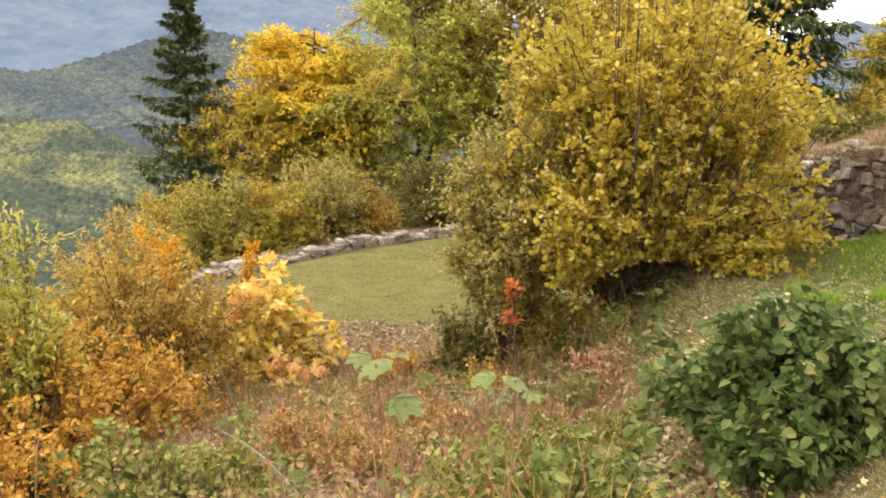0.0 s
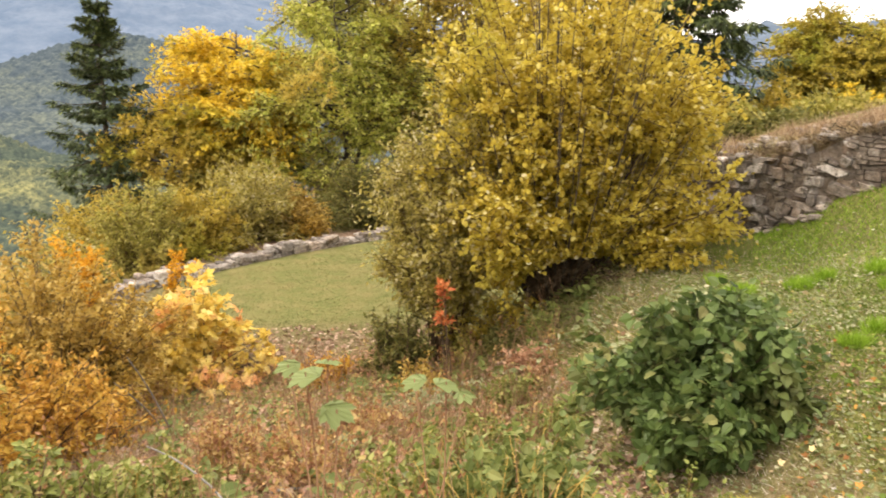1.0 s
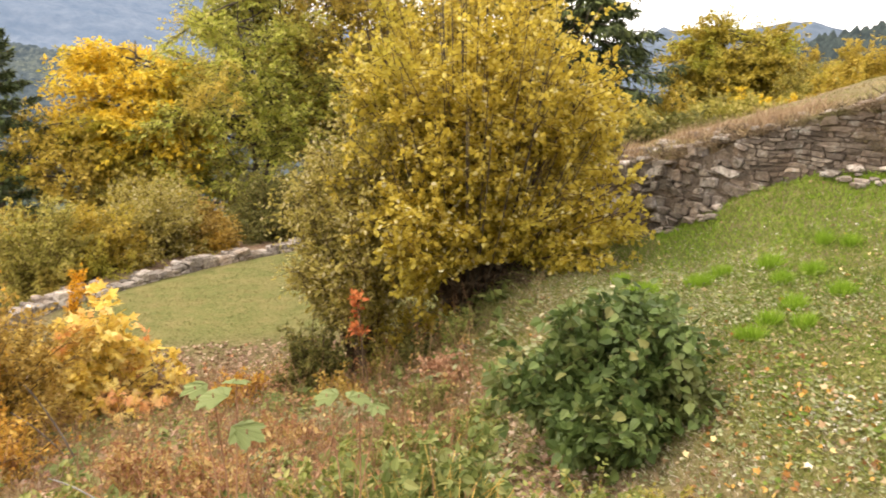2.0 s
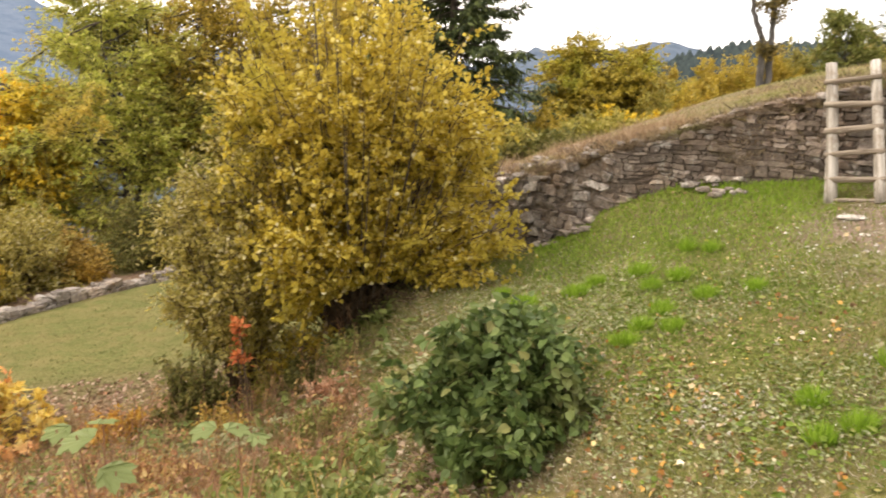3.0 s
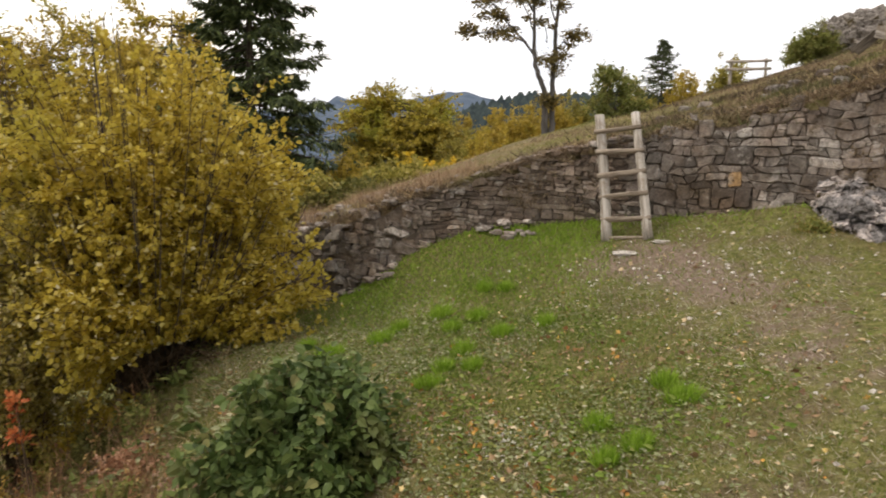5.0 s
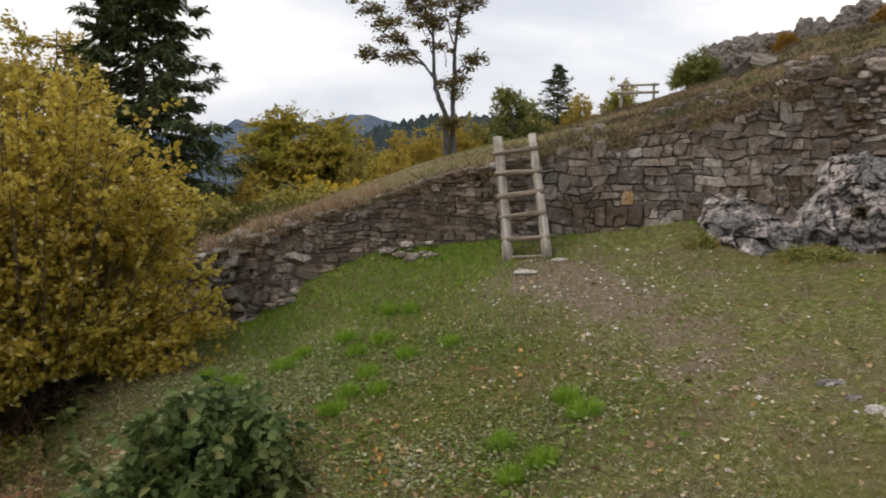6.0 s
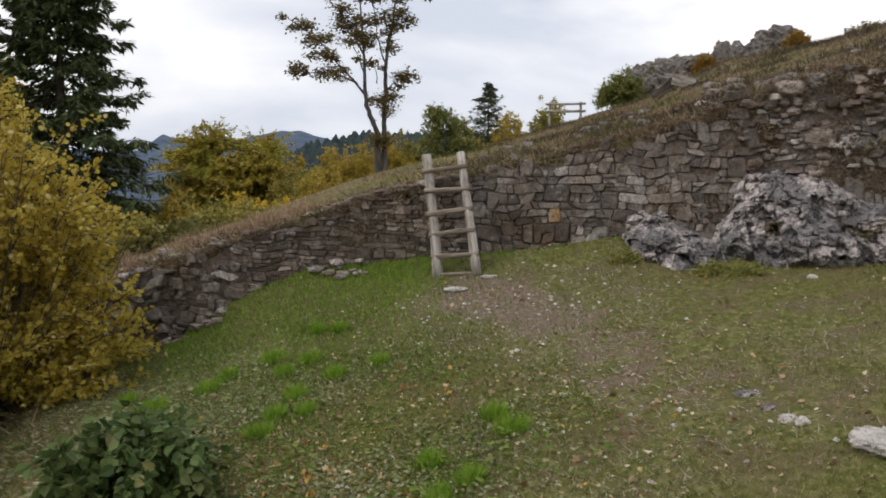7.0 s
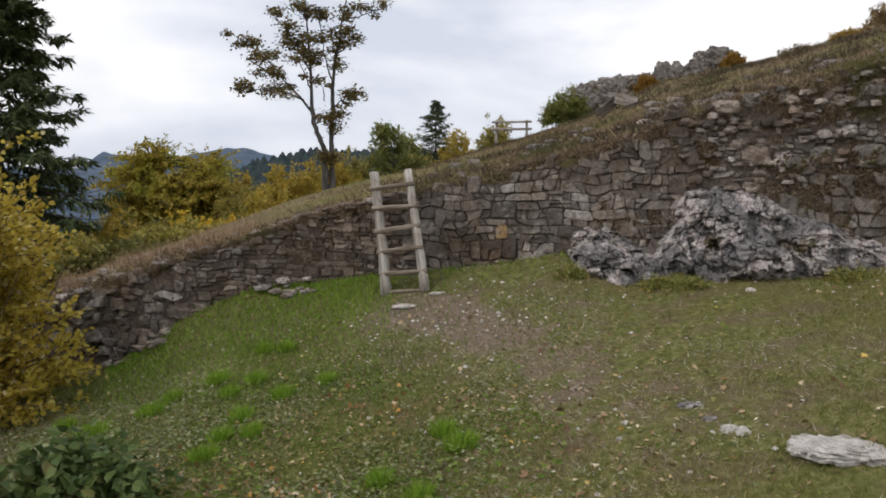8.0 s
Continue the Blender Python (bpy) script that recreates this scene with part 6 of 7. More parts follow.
def ground_cover():
    rng = np.random.default_rng(211)
    p = sector(rng, 4200, 16, 92, 2.4, 10.5, 0.75)
    p = p[on_lawn(p)]
    near = np.exp(-((p[:, 0] - 3.2) ** 2 + (p[:, 1] - 3.9) ** 2) / 3.2)
    scatter_leaves("fallen_leaves", "fallen brown, tan and yellow leaves on the lawn", p[rng.random(len(p)) < (0.32 + 0.8 * near) * smooth01(waves(p[:, 0], p[:, 1], 51, 0.6), -0.4, 0.4)], 0.047, M_LITTER, 212, tilt=1.3)
    p = sector(rng, 21000, 14, 92, 2.4, 10.5, 0.7)
    p = p[on_lawn(p)]
    near = np.exp(-((p[:, 0] - 3.2) ** 2 + (p[:, 1] - 4.2) ** 2) / 5.0)
    scatter_leaves("leaf_crumbs", "small broken tan leaf pieces on the lawn", p[rng.random(len(p)) < (0.10 + 0.9 * near) * smooth01(waves(p[:, 0], p[:, 1], 45, 0.5), -0.35, 0.4)], 0.036, M_LITTER, 217, OVAL, OVAL_F, 0.01, 0.6)
    p = sector(rng, 14000, -36, 24, 2.4, 12, 0.7)
    p = p[p[:, 0] + 0.12 * p[:, 1] + 0.3 * waves(p[:, 0], p[:, 1], 53, 0.8) < 2.85]
    scatter_leaves("slope_litter", "brown leaf litter on the slope", p, 0.065, M_SLOPE, 213, tilt=0.8)
    p = sector(rng, 60000, 12, 78, 2.6, 8.8, 0.7)
    p = p[on_lawn(p)]
    dens = (np.exp(-((p[:, 0] - 3.0) ** 2 + (p[:, 1] - 4.6) ** 2) / 6.0) + 0.12) * smooth01(waves(p[:, 0], p[:, 1], 41, 0.45), -0.25, 0.35)
    scatter_leaves("lawn_herbs", "low green herbs among the grass", p[rng.random(len(p)) < 0.4 * dens], 0.034, M_HERB, 214, OVAL, OVAL_F, 0.02, 0.5, "herbs")
    p = np.concatenate([sector(rng, 260, 24, 90, 3.0, 9.8, 0.7), rng.normal(0, 0.14, (90, 2)) * (1.0, 1.8) + (3.25, 3.75)])
    scatter_leaves("stone_chips", "small white stone chips strewn on the lawn", p[on_lawn(p)], 0.035, M_ROCK_W, 229, PEBBLE, PEBBLE_F, 0.004, 0.3, "gravel")
    p = np.column_stack([rng.normal(3.3, 1.0, 11000), rng.normal(4.9, 1.6, 11000)])
    p = p[on_lawn(p) & (waves(p[:, 0], p[:, 1], 48, 0.4) > -0.25) & (p[:, 0] + 0.12 * p[:, 1] > 2.2)]
    scatter_leaves("grey_weeds", "pale grey-green weeds in the thin lawn", p, 0.034, M_PALEHERB, 234, OVAL, OVAL_F, 0.03, 0.7, "weeds")
    p = np.column_stack([rng.normal(3.0, 0.9, 1100), rng.normal(3.7, 0.9, 1100)])
    p = p[on_lawn(p) & (p[:, 0] > 1.9) & (waves(p[:, 0], p[:, 1], 55, 0.45) > 0.0)]
    scatter_leaves("curled_leaves", "curled tan and orange leaves on the lawn", p[::3], 0.046, M_LITTER, 235, LOBED, LOBED_F, 0.025, 1.4)
    scatter_leaves("rusty_leaves", "rusty orange-brown leaves in patches on the lawn", np.concatenate([p[1::3], p[2::3]]), 0.045, M_RUSTY, 238, LOBED, LOBED_F, 0.02, 1.2)
    p = sector(rng, 9000, 18, 80, 2.6, 8.0, 0.7)
    dens = smooth01(waves(p[:, 0], p[:, 1], 56, 0.4), 0.05, 0.45) * np.exp(-((p[:, 0] - 3.2) ** 2 + (p[:, 1] - 4.4) ** 2) / 7.0)
    scatter_leaves("dark_weeds", "dark green low weeds in patches on the lawn", p[on_lawn(p) & (rng.random(len(p)) < dens)], 0.048, M_LAWN, 239, OVAL, OVAL_F, 0.04, 0.7, "weeds")
    p = sector(rng, 3000, -30, 22, 3.0, 10.5, 0.65)
    p = p[p[:, 0] + 0.12 * p[:, 1] + 0.3 * waves(p[:, 0], p[:, 1], 54, 0.8) < 2.75]
    scatter_leaves("dead_leaves", "large dead tan leaves on the slope", p, 0.065, M_SLOPE, 236, LOBED, LOBED_F, 0.05, 0.9)
    p = sector(rng, 4200, -4, 24, 3.0, 8.0, 0.65)
    p = p[waves(p[:, 0], p[:, 1], 49, 0.5) > 0.12]
    scatter_leaves("pale_weeds", "pale grey-green weeds on the slope", p, 0.075, M_PALEHERB, 237, OVAL, OVAL_F, 0.12, 0.6, "weeds")
    p = np.column_stack([rng.normal(2.9, 0.9, 1200), rng.normal(4.3, 1.1, 1200)])
    p = p[on_lawn(p) & (waves(p[:, 0], p[:, 1], 47, 0.35) > 0.0)]
    scatter_leaves("clover", "fresh green leaves of low weeds on the lawn", p, 0.05, M_LAWN, 230, OVAL, OVAL_F, 0.03, 0.6, "weeds")
    p = sector(rng, 26000, -36, 20, 2.2, 11, 0.7)
    dens = 0.20 + 0.75 * waves(p[:, 0], p[:, 1], 42, 0.8)
    p = p[rng.random(len(p)) < dens]
    scatter_leaves("slope_herbs", "green herbs on the overgrown slope", p, 0.05, M_HERB, 215, OVAL, OVAL_F, 0.12, 0.6, "herbs")
    # stones the size of gravel on the trodden patch
    q = sector(rng, 350, 44, 66, 5.0, 9.2, 0.8)
    q = q[rng.random(len(q)) < 0.15 + np.exp(-((q[:, 0] - 6.4) ** 2 / 0.4 + (q[:, 1] - 5.0) ** 2 / 1.2))]
    scatter_leaves("gravel", "pale stone chips on the trodden earth", q, 0.05, M_ROCK_W, 216, PEBBLE, PEBBLE_F, 0.003, 0.2, "gravel")


ground_cover()


def stalks():
    """Dry stalks, shoots and bare twigs that stand in the litter of the slope."""
    rng = np.random.default_rng(221)
    p = sector(rng, 4200, -36, 14, 2.6, 10.5, 0.6)
    p = p[rng.random(len(p)) < 0.55 + 0.6 * waves(p[:, 0], p[:, 1], 43, 1.0)]
    n = len(p)
    h = rng.uniform(0.18, 0.62, n)
    p0 = np.column_stack([p, ground_z(p[:, 0], p[:, 1]) - 0.02])
    p2 = p0 + np.column_stack([rng.normal(0, 0.3, (n, 2)) * h[:, None], h])
    p1 = (p0 + p2) / 2 + rng.normal(0, 0.04, p0.shape)
    v, f = tubes(bezier(p0, p1, p2, np.linspace(0, 1, 4)), 0.0035 * rng.uniform(0.6, 1.5, (n, 1)) * np.linspace(1, 0.4, 4)[None], 3)
    tagged(new("dry_stalks", fast_mesh("dry_stalks", v, f, M_DRY)), "thin dry reddish stalks on the slope", "stalks", kind="stuff")
    _, lf = leafy(rng, p0[::6], p1[::6], p2[::6], 4, 3, 0.10, 0.04, OVAL, OVAL_F, 0.3)
    tagged(new("stalk_leaves", fast_mesh("stalk_leaves", *lf, M_WITHERED)), "withered bronze leaves on the stalks", "leaves", kind="stuff")


stalks()


def slope_tussocks():
    rng = np.random.default_rng(223)
    c = sector(rng, 400, -34, 15, 2.9, 10.5, 0.65)
    n = 70
    p = np.repeat(c, n, 0) + rng.normal(0, 0.07, (len(c) * n, 2))
    pick = np.repeat(rng.random(len(c)), n)
    blades("slope_tussocks", "pale dry grass tussocks on the slope", p[pick < 0.45], 0.26, 0.006, M_DRYGRASS, 224, 0.5)
    blades("slope_green_tussocks", "olive grass tussocks on the slope", p[pick > 0.7], 0.2, 0.007, M_GRASS, 225, 0.5)
    q = sector(rng, 15000, -36, 20, 2.6, 11, 0.65)
    blades("slope_straw", "pale dry straws lying on the slope", q, 0.22, 0.009, M_DRYGRASS, 228, 2.2)
    # flat rosettes of broad leaves
    q = sector(rng, 170, -30, 18, 2.9, 10.0, 0.6)
    at = np.repeat(q, 9, 0) + rng.normal(0, 0.06, (len(q) * 9, 2))
    scatter_leaves("broad_weeds", "broad pale green weeds on the slope", at, 0.13, M_BIGLEAF, 226, OVAL, OVAL_F, 0.10, 0.5, "weeds")
    q = sector(rng, 420, -30, 20, 3.2, 10.5, 0.6)
    q = q[q[:, 0] + 0.12 * q[:, 1] < 2.2]
    at = np.repeat(q, 5, 0) + rng.normal(0, 0.08, (len(q) * 5, 2))
    scatter_leaves("pink_leaves", "faded pink and tan leaves on the slope", at, 0.055, M_PINK, 227, LOBED, LOBED_F, 0.10, 0.7)


slope_tussocks()


def big_leaf_plant(x, y, tops, seed):
    """Tall stalks with broad pale green lobed leaves spread flat at their tops."""
    rng = np.random.default_rng(seed)
    z = gz(x, y)
    root = thing("sycamore_seedling", "tall seedling with broad pale green lobed leaves", "plant", x, y, z - 0.02)
    for dx, dy, top, size, turn in tops:
        a = np.array([[rng.normal(0, 0.03), rng.normal(0, 0.03), 0]])
        c = np.array([[dx, dy, top - z]])
        b = (a + c) / 2 + np.array([[0.02, 0.02, 0.05]])
        v, f = tubes(bezier(a, b, c, np.linspace(0, 1, 6)), np.linspace(0.005, 0.003, 6)[None], 5)
        part("stalk", fast_mesh("stalk", v, f, M_DRY, True), root)
        t = radians(turn)
        lf = scatter(PALM, PALM_F, c - np.array([[0.4 * size * math.sin(t), 0.4 * size * math.cos(t), 0]]), np.array([[math.sin(t), math.cos(t), -0.12]]), np.array([[rng.normal(0, 0.15), -0.25, 1.0]]), np.array([size * 0.86]), 1.1)
        part("leaf", fast_mesh("leaf", *lf, M_SEEDLING), root)


big_leaf_plant(-0.28, 2.95, ((-0.06, -0.12, 0.37, 0.17, -60), (0.06, -0.15, 0.23, 0.17, 120), (-0.14, 0.02, 0.34, 0.13, -110), (0.02, -0.02, 0.38, 0.12, 20)), 231)
big_leaf_plant(0.22, 3.35, ((0.02, -0.1, 0.14, 0.15, 60), (-0.12, -0.05, 0.13, 0.15, -70), (0.12, 0.02, 0.02, 0.12, 150)), 232)


def yellow_stalks():
    """Bare yellow-orange leaf stalks that stick out of the herbs at the slope's top."""
    rng = np.random.default_rng(237)
    p = sector(rng, 64, 5, 14, 3.0, 3.8, 0.7)
    n = len(p)
    h = rng.uniform(0.2, 0.5, n)
    p0 = np.column_stack([p, ground_z(p[:, 0], p[:, 1])])
    p2 = p0 + np.column_stack([rng.normal(0, 0.5, (n, 2)) * h[:, None], h])
    p1 = (p0 + p2) / 2 + rng.normal(0, 0.03, p0.shape)
    v, f = tubes(bezier(p0, p1, p2, np.linspace(0, 1, 4)), 0.0036 * rng.uniform(0.7, 1.3, (n, 1)) * np.linspace(1, 0.6, 4)[None], 5)
    tagged(new("yellow_stalks", fast_mesh("yellow_stalks", v, f, M_YSTEM)), "bare yellow-orange stalks among the green herbs", "stalks", kind="stuff")


yellow_stalks()
big_leaf_plant(-0.55, 2.5, ((0.0, 0.0, -0.08, 0.18, 40),), 233)

for k, (az, r, hh, sp, mat_, size, lab) in enumerate(((10.5, 3.7, 0.8, 0.62, M_BIGLEAF, 0.10, "tangle of green herbs with yellow stalks at the slope's top"), (3.0, 3.9, 0.55, 0.5, M_HERB, 0.07, "low green herbs at the slope's top"),
                                                     (24.5, 4.1, 0.42, 0.5, M_HERB, 0.06, "light green feathery herbs before the dark bush"), (16.0, 3.6, 0.5, 0.35, M_HERB, 0.06, "low green herbs at the slope's top"),
                                                     (30.0, 4.1, 0.3, 0.35, M_SHRUB_G, 0.05, "low olive herbs before the dark bush"), (7.5, 5.6, 0.4, 0.5, M_HERB, 0.06, "green herbs on the slope"),
                                                     (14.0, 6.3, 0.3, 0.4, M_HERB, 0.06, "green herbs on the slope"), (-6.5, 4.9, 0.6, 0.5, M_WITHERED, 0.05, "bronze herbs on the slope"),
                                                     (-12.0, 5.3, 0.6, 0.5, M_WITHERED, 0.05, "bronze herbs on the slope"), (-1.0, 6.3, 0.45, 0.5, M_WITHERED, 0.05, "bronze herbs on the slope"), (66.3, 8.62, 0.12, 0.22, M_HERB, 0.04, "green weeds at the foot of the rock"), (68.5, 8.5, 0.10, 0.2, M_HERB, 0.04, "green weeds at the foot of the rock"), (60.2, 8.85, 0.10, 0.18, M_HERB, 0.04, "green weeds at the foot of the rock"), (78.5, 8.75, 0.14, 0.25, M_HERB, 0.04, "green weeds at the foot of the rock"), (-18.0, 4.6, 0.5, 0.4, M_HERB, 0.06, "green herbs at the foot of the thicket"))):
    x, y = spot(az, r)
    shrub("herb_clump", lab, x, y, hh, sp, 56, 9, 5, size * 0.72, mat_, stem=M_YSTEM, seed=240 + k, low=0.05, twig_len=0.1, stem_r=0.005, group="herb clumps", category="herbs")

for az0, r0, z0, az1, r1, z1, rad, seed in ((-17.8, 4.9, 0.42, -12.8, 3.9, 0.0, 0.007, 1), (-19.5, 6.8, 0.7, -16.0, 7.6, 0.3, 0.008, 2), (-9.0, 4.4, 0.1, -6.0, 4.8, 0.3, 0.012, 3), (-18.5, 7.2, 0.9, -15.6, 7.4, 0.25, 0.009, 4)):
    (xa, ya), (xb, yb) = polar(az0, r0), polar(az1, r1)
    a, b = np.array([[xa, ya, gz(xa, ya) + z0]]), np.array([[xb, yb, gz(xb, yb) + (0.22 if seed == 1 else -0.03)]])
    v, f = tubes(bezier(a, (a + b) / 2 + np.array([[0.05, 0, 0.06]]), b, np.linspace(0, 1, 7)), np.linspace(rad * 0.6, rad, 7)[None], 6)
    tagged(new("bare_branch", fast_mesh("bare_branch", v, f, M_BARK_GREY, True)), "bare grey fallen branch propped in the thicket", "branch", group="fallen branches")

# ---- the stone walls, stone by stone ----


def rubble_cells(s0, s1, low, high, rng, wide, tall, thin=0.25, double=0.12):
    """Rough stones in wandering courses between s0 and s1: each is its outline in the face, as (s, z) corners.
    Some stones stand two courses high, and some places take two thin ones."""
    ss = np.arange(s0, s1 + 0.05, 0.05)
    lo, hi = low(ss), high(ss)
    beds, k = [lo.min() - 0.05 + 0 * ss], 0
    while (beds[-1] < hi).any() and k < 60:
        h = tall * rng.uniform(0.72, 1.3)
        beds.append(beds[-1] + np.maximum(0.4 * tall, h * (1 + 0.28 * waves(ss * 1.0, 0 * ss + 3.1 * k, 70 + k, 0.35, 3))))
        k += 1

    def bed(i, s):
        return float(np.interp(s, ss, beds[min(i, len(beds) - 1)]))
    cells, taken = [], []
    for i in range(len(beds) - 1):
        s, over, joint = s0, [], 0.0
        while s < s1:
            inside = [e for b, e in taken if b - 0.01 <= s < e - 0.02]
            if inside:
                s, joint = max(inside), 0.0
                continue
            w = max(0.045, wide * rng.lognormal(0, 0.5))
            ahead = [b for b, e in taken if b > s]
            if ahead and s + w > min(ahead) - 0.05:
                w = min(ahead) - s
            e = s + w
            high_one = rng.random() < double and w > 0.13
            up = i + 2 if high_one else i + 1
            lean = 0.0 if ahead and abs(e - min(ahead)) < 1e-6 else rng.normal(0, 0.22) * tall
            m = s + w * rng.uniform(0.3, 0.7)
            jig = rng.normal(0, 0.085 * tall, 8)
            bl, bm_, br = (s - joint, bed(i, s) + jig[0]), (m, bed(i, m) + jig[1]), (e - lean, bed(i, e) + jig[2])
            tr, tm, tl = (e + lean, bed(up, e) + jig[3]), (m + jig[6], bed(up, m) + jig[4]), (s + joint, bed(up, s) + jig[5])
            if high_one:
                over.append((s, e))
            if not high_one and rng.random() < thin and tr[1] - br[1] > 0.075:
                q = rng.uniform(0.4, 0.65)
                ml, mr = tuple(bl[n] + (tl[n] - bl[n]) * q for n in (0, 1)), tuple(br[n] + (tr[n] - br[n]) * (1 - q * 0.9) for n in (0, 1))
                cells += [[bl, bm_, br, mr, ml], [ml, mr, tr, tm, tl]]
            else:
                cells.append([bl, bm_, br, tr, tm, tl])
            s, joint = e, lean
        taken = over
    return [c for c in cells if float(np.interp(np.mean(c, 0)[0], ss, lo)) - 0.05 < np.mean(c, 0)[1] < float(np.interp(np.mean(c, 0)[0], ss, hi)) + 0.05]


def stone_arrays(rng, poly, depth, joint):
    """A rough stone from its outline: worn corners, a proud, uneven face and sides that run back into the wall. Rows of (s, out, z)."""
    q = np.array(poly)
    ln = np.linalg.norm(np.roll(q, -1, 0) - q, axis=1)
    q = q[ln > 0.012]
    if len(q) < 3:
        return None
    mid = q.mean(0)
    size = np.ptp(q, axis=0)
    if size.min() < 0.03:
        return None
    q = mid + (q - mid) * np.clip(1 - joint * rng.uniform(0.6, 2.2) / size, 0.5, 1) + rng.normal(0, 0.004, q.shape)
    nxt, prv = np.roll(q, -1, 0), np.roll(q, 1, 0)
    cut = rng.uniform(0.10, 0.34, (len(q), 1))
    ring = np.empty((2 * len(q), 2))
    ring[0::2], ring[1::2] = q + (prv - q) * cut, q + (nxt - q) * cut
    n, m = len(q), 2 * len(q)
    face = mid + (q - mid) * rng.uniform(0.72, 0.93, (n, 1))
    proud = rng.normal(0.0, 0.011)
    tilt = rng.normal(0, 0.07, 2)
    fo = proud + (face - mid) @ tilt + rng.normal(0, 0.004, n)
    ro = proud + (ring - mid) @ tilt - rng.uniform(0.006, 0.026, m)
    v = np.concatenate([np.column_stack([ring[:, 0], np.full(m, -depth), ring[:, 1]]), np.column_stack([ring[:, 0], ro, ring[:, 1]]), np.column_stack([face[:, 0], fo, face[:, 1]])])
    k = np.arange(m)
    sides = np.stack([k, (k + 1) % m, m + (k + 1) % m, m + k], -1)
    c = np.arange(n)
    slope4 = np.stack([m + 2 * c + 1, m + (2 * c + 2) % m, 2 * m + (c + 1) % n, 2 * m + c], -1)
    slope3 = np.stack([m + 2 * c, m + 2 * c + 1, 2 * m + c], -1)
    fan = np.stack([np.full(n - 2, 2 * m), 2 * m + c[1:-1], 2 * m + c[2:]], -1)
    return v, np.concatenate([sides, slope4]), np.concatenate([slope3, fan])


def along(line):
    """Place, direction and length by the way s along a plan polyline."""
    seg = np.diff(line, axis=0)
    ln = np.linalg.norm(seg, axis=1)
    cum = np.concatenate([[0], np.cumsum(ln)])

    def at(s):
        i = int(np.clip(np.searchsorted(cum, s) - 1, 0, len(seg) - 1))
        d = seg[i] / ln[i]
        return line[i] + d * (s - cum[i]), d
    return at, cum[-1]


def lay(root, cells, at, material, joined_material, limit, near, rng, depth, side, set_back, joint=0.0045, ochre=None):
    """Sets each stone as a piece of the wall; the nearest ones are objects, the rest one mesh."""
    made = []
    for poly in cells:
        got = stone_arrays(rng, poly, depth, joint)
        if got is None:
            continue
        v, f4, f3 = got
        pts = np.empty((len(v), 3))
        for k in range(len(v)):
            p, d = at(v[k, 0])
            pts[k, :2] = p + np.array([d[1], -d[0]]) * side * (set_back + v[k, 1])
            pts[k, 2] = v[k, 2]
        made.append((pts, f4, f3))
    made.sort(key=lambda q: np.hypot(*(q[0].mean(0)[:2] - near)))
    yellow = min(range(min(limit, len(made))), key=lambda k: np.linalg.norm(made[k][0].mean(0) - ochre)) if ochre else -1
    for k, (pts, f4, f3) in enumerate(made[:limit]):
        mid = pts.mean(0)
        ob = new("stone", fast_mesh("stone", pts - mid, [f4, f3], M_STONE_Y if k == yellow else material))
        ob.parent = root
        ob.location = mid
    if made[limit:]:
        v, f = join([(pts, [f4, f3]) for pts, f4, f3 in made[limit:]])
        part("stones", fast_mesh("stones", v, f, joined_material), root)["kind"] = "stuff"


def box_cell(s, z, w, h, rng):
    """An outline for a loose stone: a rough six-sided slab."""
    return [(s + w * x / 2 * rng.uniform(0.85, 1.1), z + h * y / 2 * rng.uniform(0.8, 1.15)) for x, y in ((-1, -0.5), (-0.5, -1), (0.6, -1), (1, -0.3), (0.7, 1), (-0.7, 1))]


def wall_core(name, at, length, low, high, inset, thick, side):
    s = np.linspace(0, length, 120)
    rows = []
    for q in s:
        p, d = at(q)
        n = np.array([d[1], -d[0]]) * side
        f, b = p - n * inset, p - n * (inset + thick)
        lo, hi = float(low(q)) - 0.35, float(high(q)) - 0.05
        rows.append([(f[0], f[1], lo), (f[0], f[1], hi), (b[0], b[1], hi), (b[0], b[1], lo)])
    v = np.array(rows).reshape(-1, 3)
    i, j = np.meshgrid(np.arange(119), np.arange(4), indexing="ij")
    q = np.stack([i * 4 + j, (i + 1) * 4 + j, (i + 1) * 4 + (j + 1) % 4, i * 4 + (j + 1) % 4], -1).reshape(-1, 4)
    e = np.array([(0, 1, 2, 3), (479, 478, 477, 476)])
    return fast_mesh(name, v, [np.concatenate([q, e])], M_SOIL)


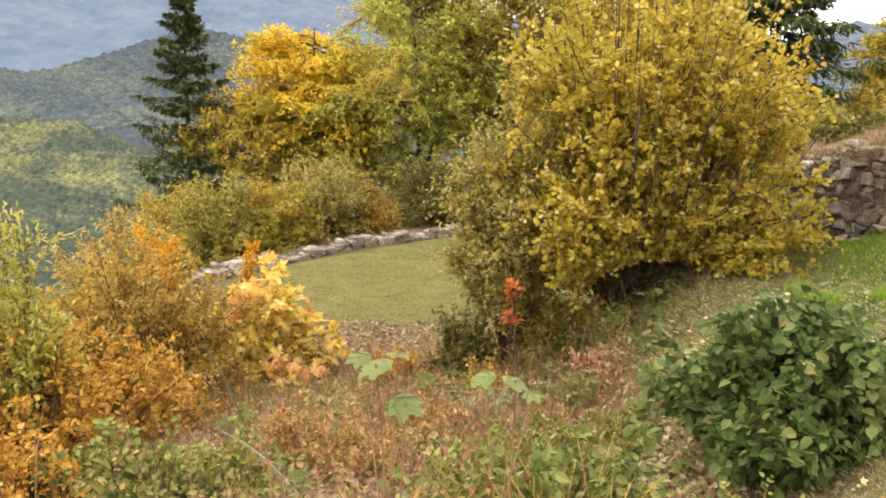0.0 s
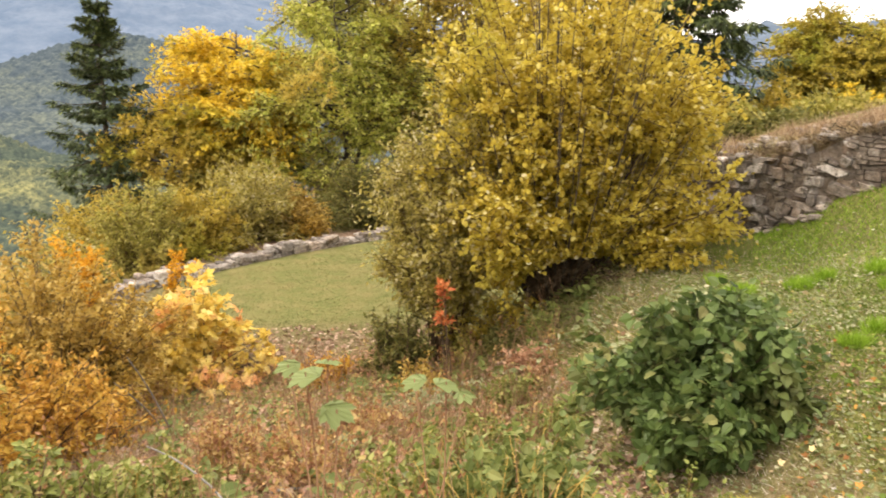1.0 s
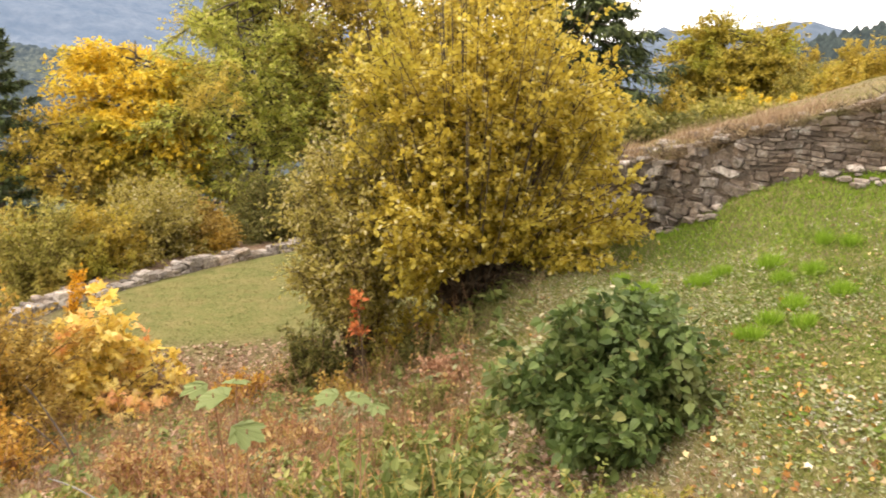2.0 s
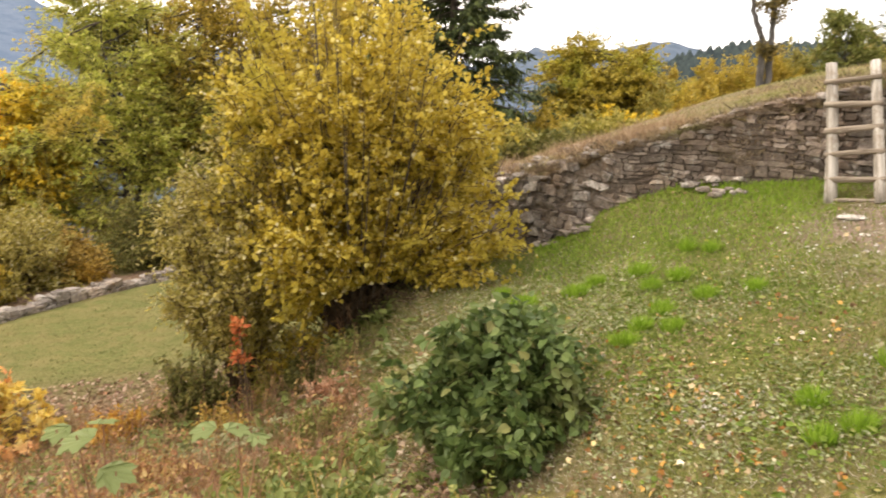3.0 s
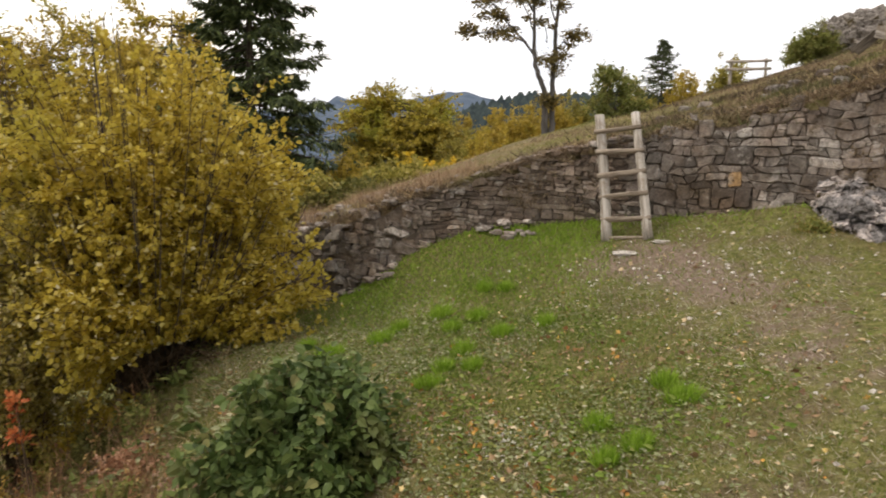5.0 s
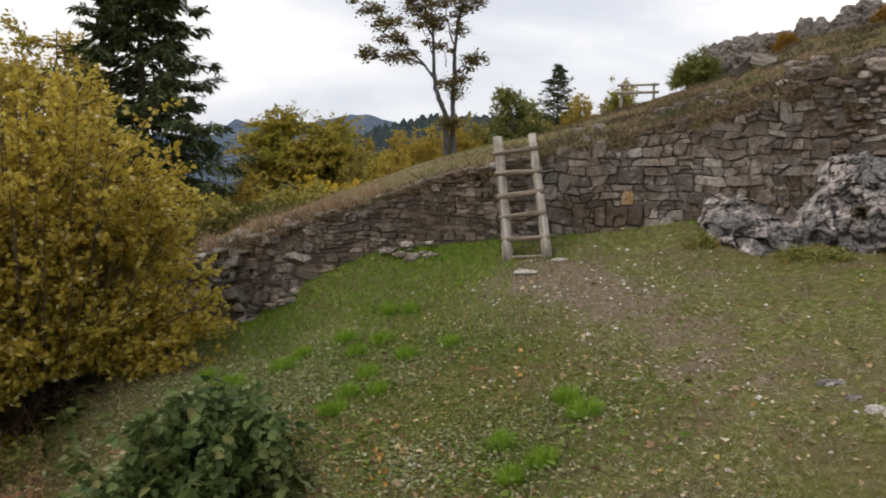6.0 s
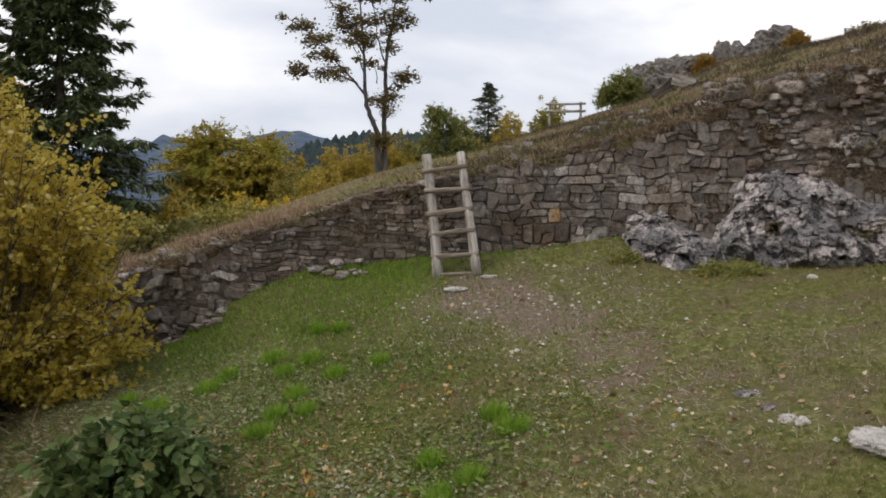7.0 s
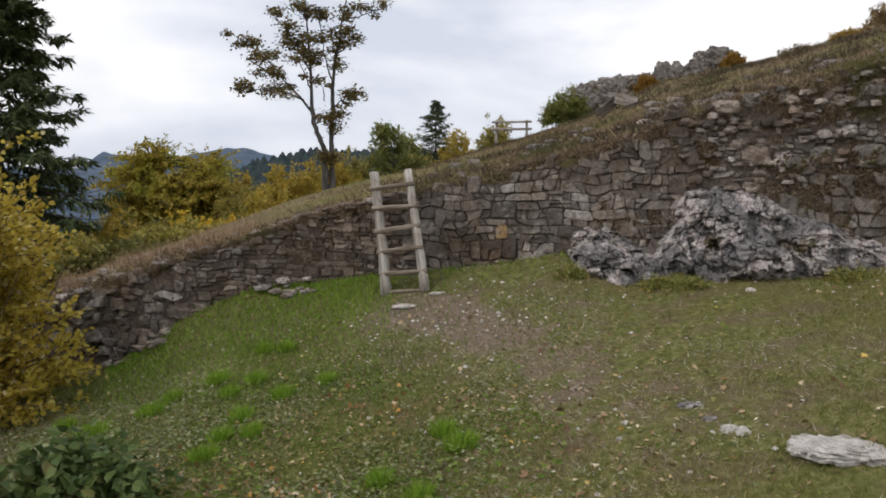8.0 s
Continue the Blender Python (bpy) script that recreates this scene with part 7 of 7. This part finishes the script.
def upper_wall():
    line = WALL[:9]
    at, length = along(line)

    def az_of(s):
        return np.array([math.degrees(math.atan2(*at(q)[0])) for q in np.atleast_1d(s)])

    def low(s):
        a = az_of(s)
        r = wall_r(a) - 0.06
        return ground_z(r * np.sin(np.radians(a)), r * np.cos(np.radians(a))) - 0.05

    def high(s):
        a = az_of(s)
        return np.interp(a, HILL_AZ, HILL_TOP) + 0.05 * np.sin(np.atleast_1d(s) * 2.3) + 0.04 * np.sin(np.atleast_1d(s) * 7.1)
    root = tagged(new("wall_upper", wall_core("wall_upper", at, length, lambda q: low(q)[0], lambda q: high(q)[0], -0.004, 0.50, 1)), "old dry-stone retaining wall of grey-brown rubble", "wall", kind="structure")
    rng = np.random.default_rng(500)
    # thin slabs in the left half and in the lowest courses, squarer blocks at the tumbled end and to the right
    cells = rubble_cells(0.0, 2.95, low, high, np.random.default_rng(501), 0.12, 0.10, 0.2, 0.08) + rubble_cells(2.95, 5.7, low, high, rng, 0.14, 0.056, 0.0, 0.22)
    cells += rubble_cells(5.7, length, low, high, np.random.default_rng(503), 0.135, 0.098, 0.15, 0.24)
    thin, blocks, end = [], [], []
    for poly in cells:
        s, z = np.mean(poly, 0)
        s = float(np.clip(s, 0, length))
        a = float(az_of(s)[0])
        gap = waves(np.array(s), np.array(z * 1.6), 61, 0.55) + (0.5 if a < 31 else 0.2 if a < 44 else -0.6) + (0.5 if a > 66 else 0.0)
        top = float(high(s)[0]) - z
        bank = float(np.interp(a, [20, 28, 34, 44, 50, 58, 64, 70, 80], [0.06, 0.04, 0.03, 0.02, 0.02, 0.04, 0.06, 0.14, 0.22])) * (1 + 0.5 * float(waves(np.array(s), np.array(0.0), 62, 0.8)))
        loose = a > 65 and top < 1.4 and rng.random() < (0.10 if a < 69 else 0.32)
        if s > 9.1 and top < 1.15:
            continue
        if gap < 1.6 and (top > bank or (top > -0.06 and rng.random() < 0.25)) and not loose and z > float(low(s)[0]):
            (end if s <= 2.9 else thin if s < 5.7 else blocks).append(poly)
    for shift in (0.02, 0.05, 0.085):
        lay(root, [q for q in end if rng.random() < 0.36], at, M_STONE_L, M_STONE_J, 22, (5.2, 9.4), rng, 0.14, 1, shift, 0.008)
    # the ruined stretch: small stones, many of them lost
    ruin = [q for q in rubble_cells(9.0, length, low, high, rng, 0.095, 0.055, 0.0, 0.15) if float(high(np.mean(q, 0)[0])[0]) - np.mean(q, 0)[1] < 1.2]
    for shift in (-0.005, 0.02, 0.05):
        lay(root, [q for q in ruin if rng.random() < 0.20], at, M_STONE if shift else M_STONE_L, M_STONE_J, 40, (8.9, 2.9), rng, 0.10, 1, shift, 0.009)
    lay(root, thin, at, M_STONE_B, M_STONE_BJ, 90, (6.6, 6.9), rng, 0.10, 1, 0.045)
    lay(root, blocks, at, M_STONE, M_STONE_J, 150, (7.8, 5.2), rng, 0.10, 1, 0.045, ochre=(7.77, 5.45, 1.16))


def wall_weeds():
    """Brown heather and dry grass that hang on the wall's face, thickest along its top and its tumbled ends."""
    rng = np.random.default_rng(505)
    at, length = along(WALL[:9])
    n = 150000
    s, u = rng.uniform(0.6, length, n), rng.random(n)
    pts, out = np.empty((n, 3)), np.empty((n, 3))
    for k in range(n):
        p, d = at(s[k])
        pts[k, :2] = p + np.array([d[1], -d[0]]) * 0.02
        out[k] = (d[1], -d[0], 0)
    az = np.degrees(np.arctan2(pts[:, 0], pts[:, 1]))
    lo, hi = np.interp(az, FOOT_AZ, FOOT_Z), np.interp(az, HILL_AZ, HILL_TOP) + 0.06
    pts[:, 2] = lo + (hi - lo) * u
    patch = waves(s, pts[:, 2] * 1.5, 71, 0.5)
    want = 0.9 * smooth01(u + 0.12 * patch, 0.90, 1.02) + 0.8 * smooth01(patch, 0.35, 0.6) * np.where(az > 62, 0.9, np.where(az < 42, 0.55, 0.12)) + 0.7 * smooth01(az, 64, 72) * smooth01(u + 0.35 * patch, 0.72, 0.95)
    top = hi - pts[:, 2]
    bank = np.interp(az, [20, 34, 44, 50, 58, 64, 70, 80], [0.03, 0.03, 0.04, 0.04, 0.05, 0.08, 0.18, 0.28]) * (1 + 0.5 * patch)
    want = np.maximum(want, smooth01(bank - top, -0.1, 0.06)) + (0.3 + 0.35 * (az > 69)) * smooth01(az, 63, 67) * smooth01(1.4 - top, 0, 0.2) * smooth01(patch, -0.2, 0.3)
    keep = rng.random(n) < want * 0.9
    pts, out = pts[keep], out[keep]
    m = len(pts)
    way = unit(out * rng.uniform(0.2, 0.9, (m, 1)) + rng.normal(0, 0.45, (m, 3)) + np.array([0, 0, 0.25]))
    lf = scatter(BLADE, BLADE_F, pts, way, rng.normal(0, 1, (m, 3)), rng.uniform(0.04, 0.10, m), 0.15)
    tagged(new("wall_weeds", fast_mesh("wall_weeds", *lf, M_BANK)), "brown heather and dry weeds hanging on the wall", "weeds", kind="stuff")


def lower_wall():
    line = np.array([(-4.6, 13.6), (-3.5, 14.7), (-1.8, 16.3), (0.75, 18.6), (3.4, 21.0)])
    at, length = along(line)

    def low(s):
        return np.array([gz(*at(q)[0]) for q in np.atleast_1d(s)]) - 0.05

    def high(s):
        s = np.atleast_1d(s)
        return low(s) + 0.17 + 0.06 * np.sin(s * 1.9) + 0.04 * np.sin(s * 5.3)
    root = tagged(new("wall_lower", wall_core("wall_lower", at, length, lambda q: low(q)[0], lambda q: high(q)[0], 0.08, 0.35, 1)), "low tumbled dry-stone wall along the meadow", "wall", kind="structure")
    rng = np.random.default_rng(501)
    cells = rubble_cells(0.0, length, low, high, rng, 0.24, 0.10)
    # coping stones that lie flat on top, in two rows
    for set_back, lift, kept in ((0.06, 0.035, 170), (-0.15, 0.045, 90)):
        s = 0.1
        while s < length:
            w = rng.uniform(0.08, 0.26)
            cells.append(box_cell(s + w / 2, float(high(s + w / 2)[0]) + rng.uniform(-lift, lift), w, rng.uniform(0.05, 0.11), rng))
            s += w * rng.uniform(0.9, 1.3)
        lay(root, cells, at, M_STONE_L, M_STONE_J, kept, (-1.5, 16.5), rng, 0.20, 1, set_back, 0.004)
        cells = []



upper_wall()
wall_weeds()
lower_wall()
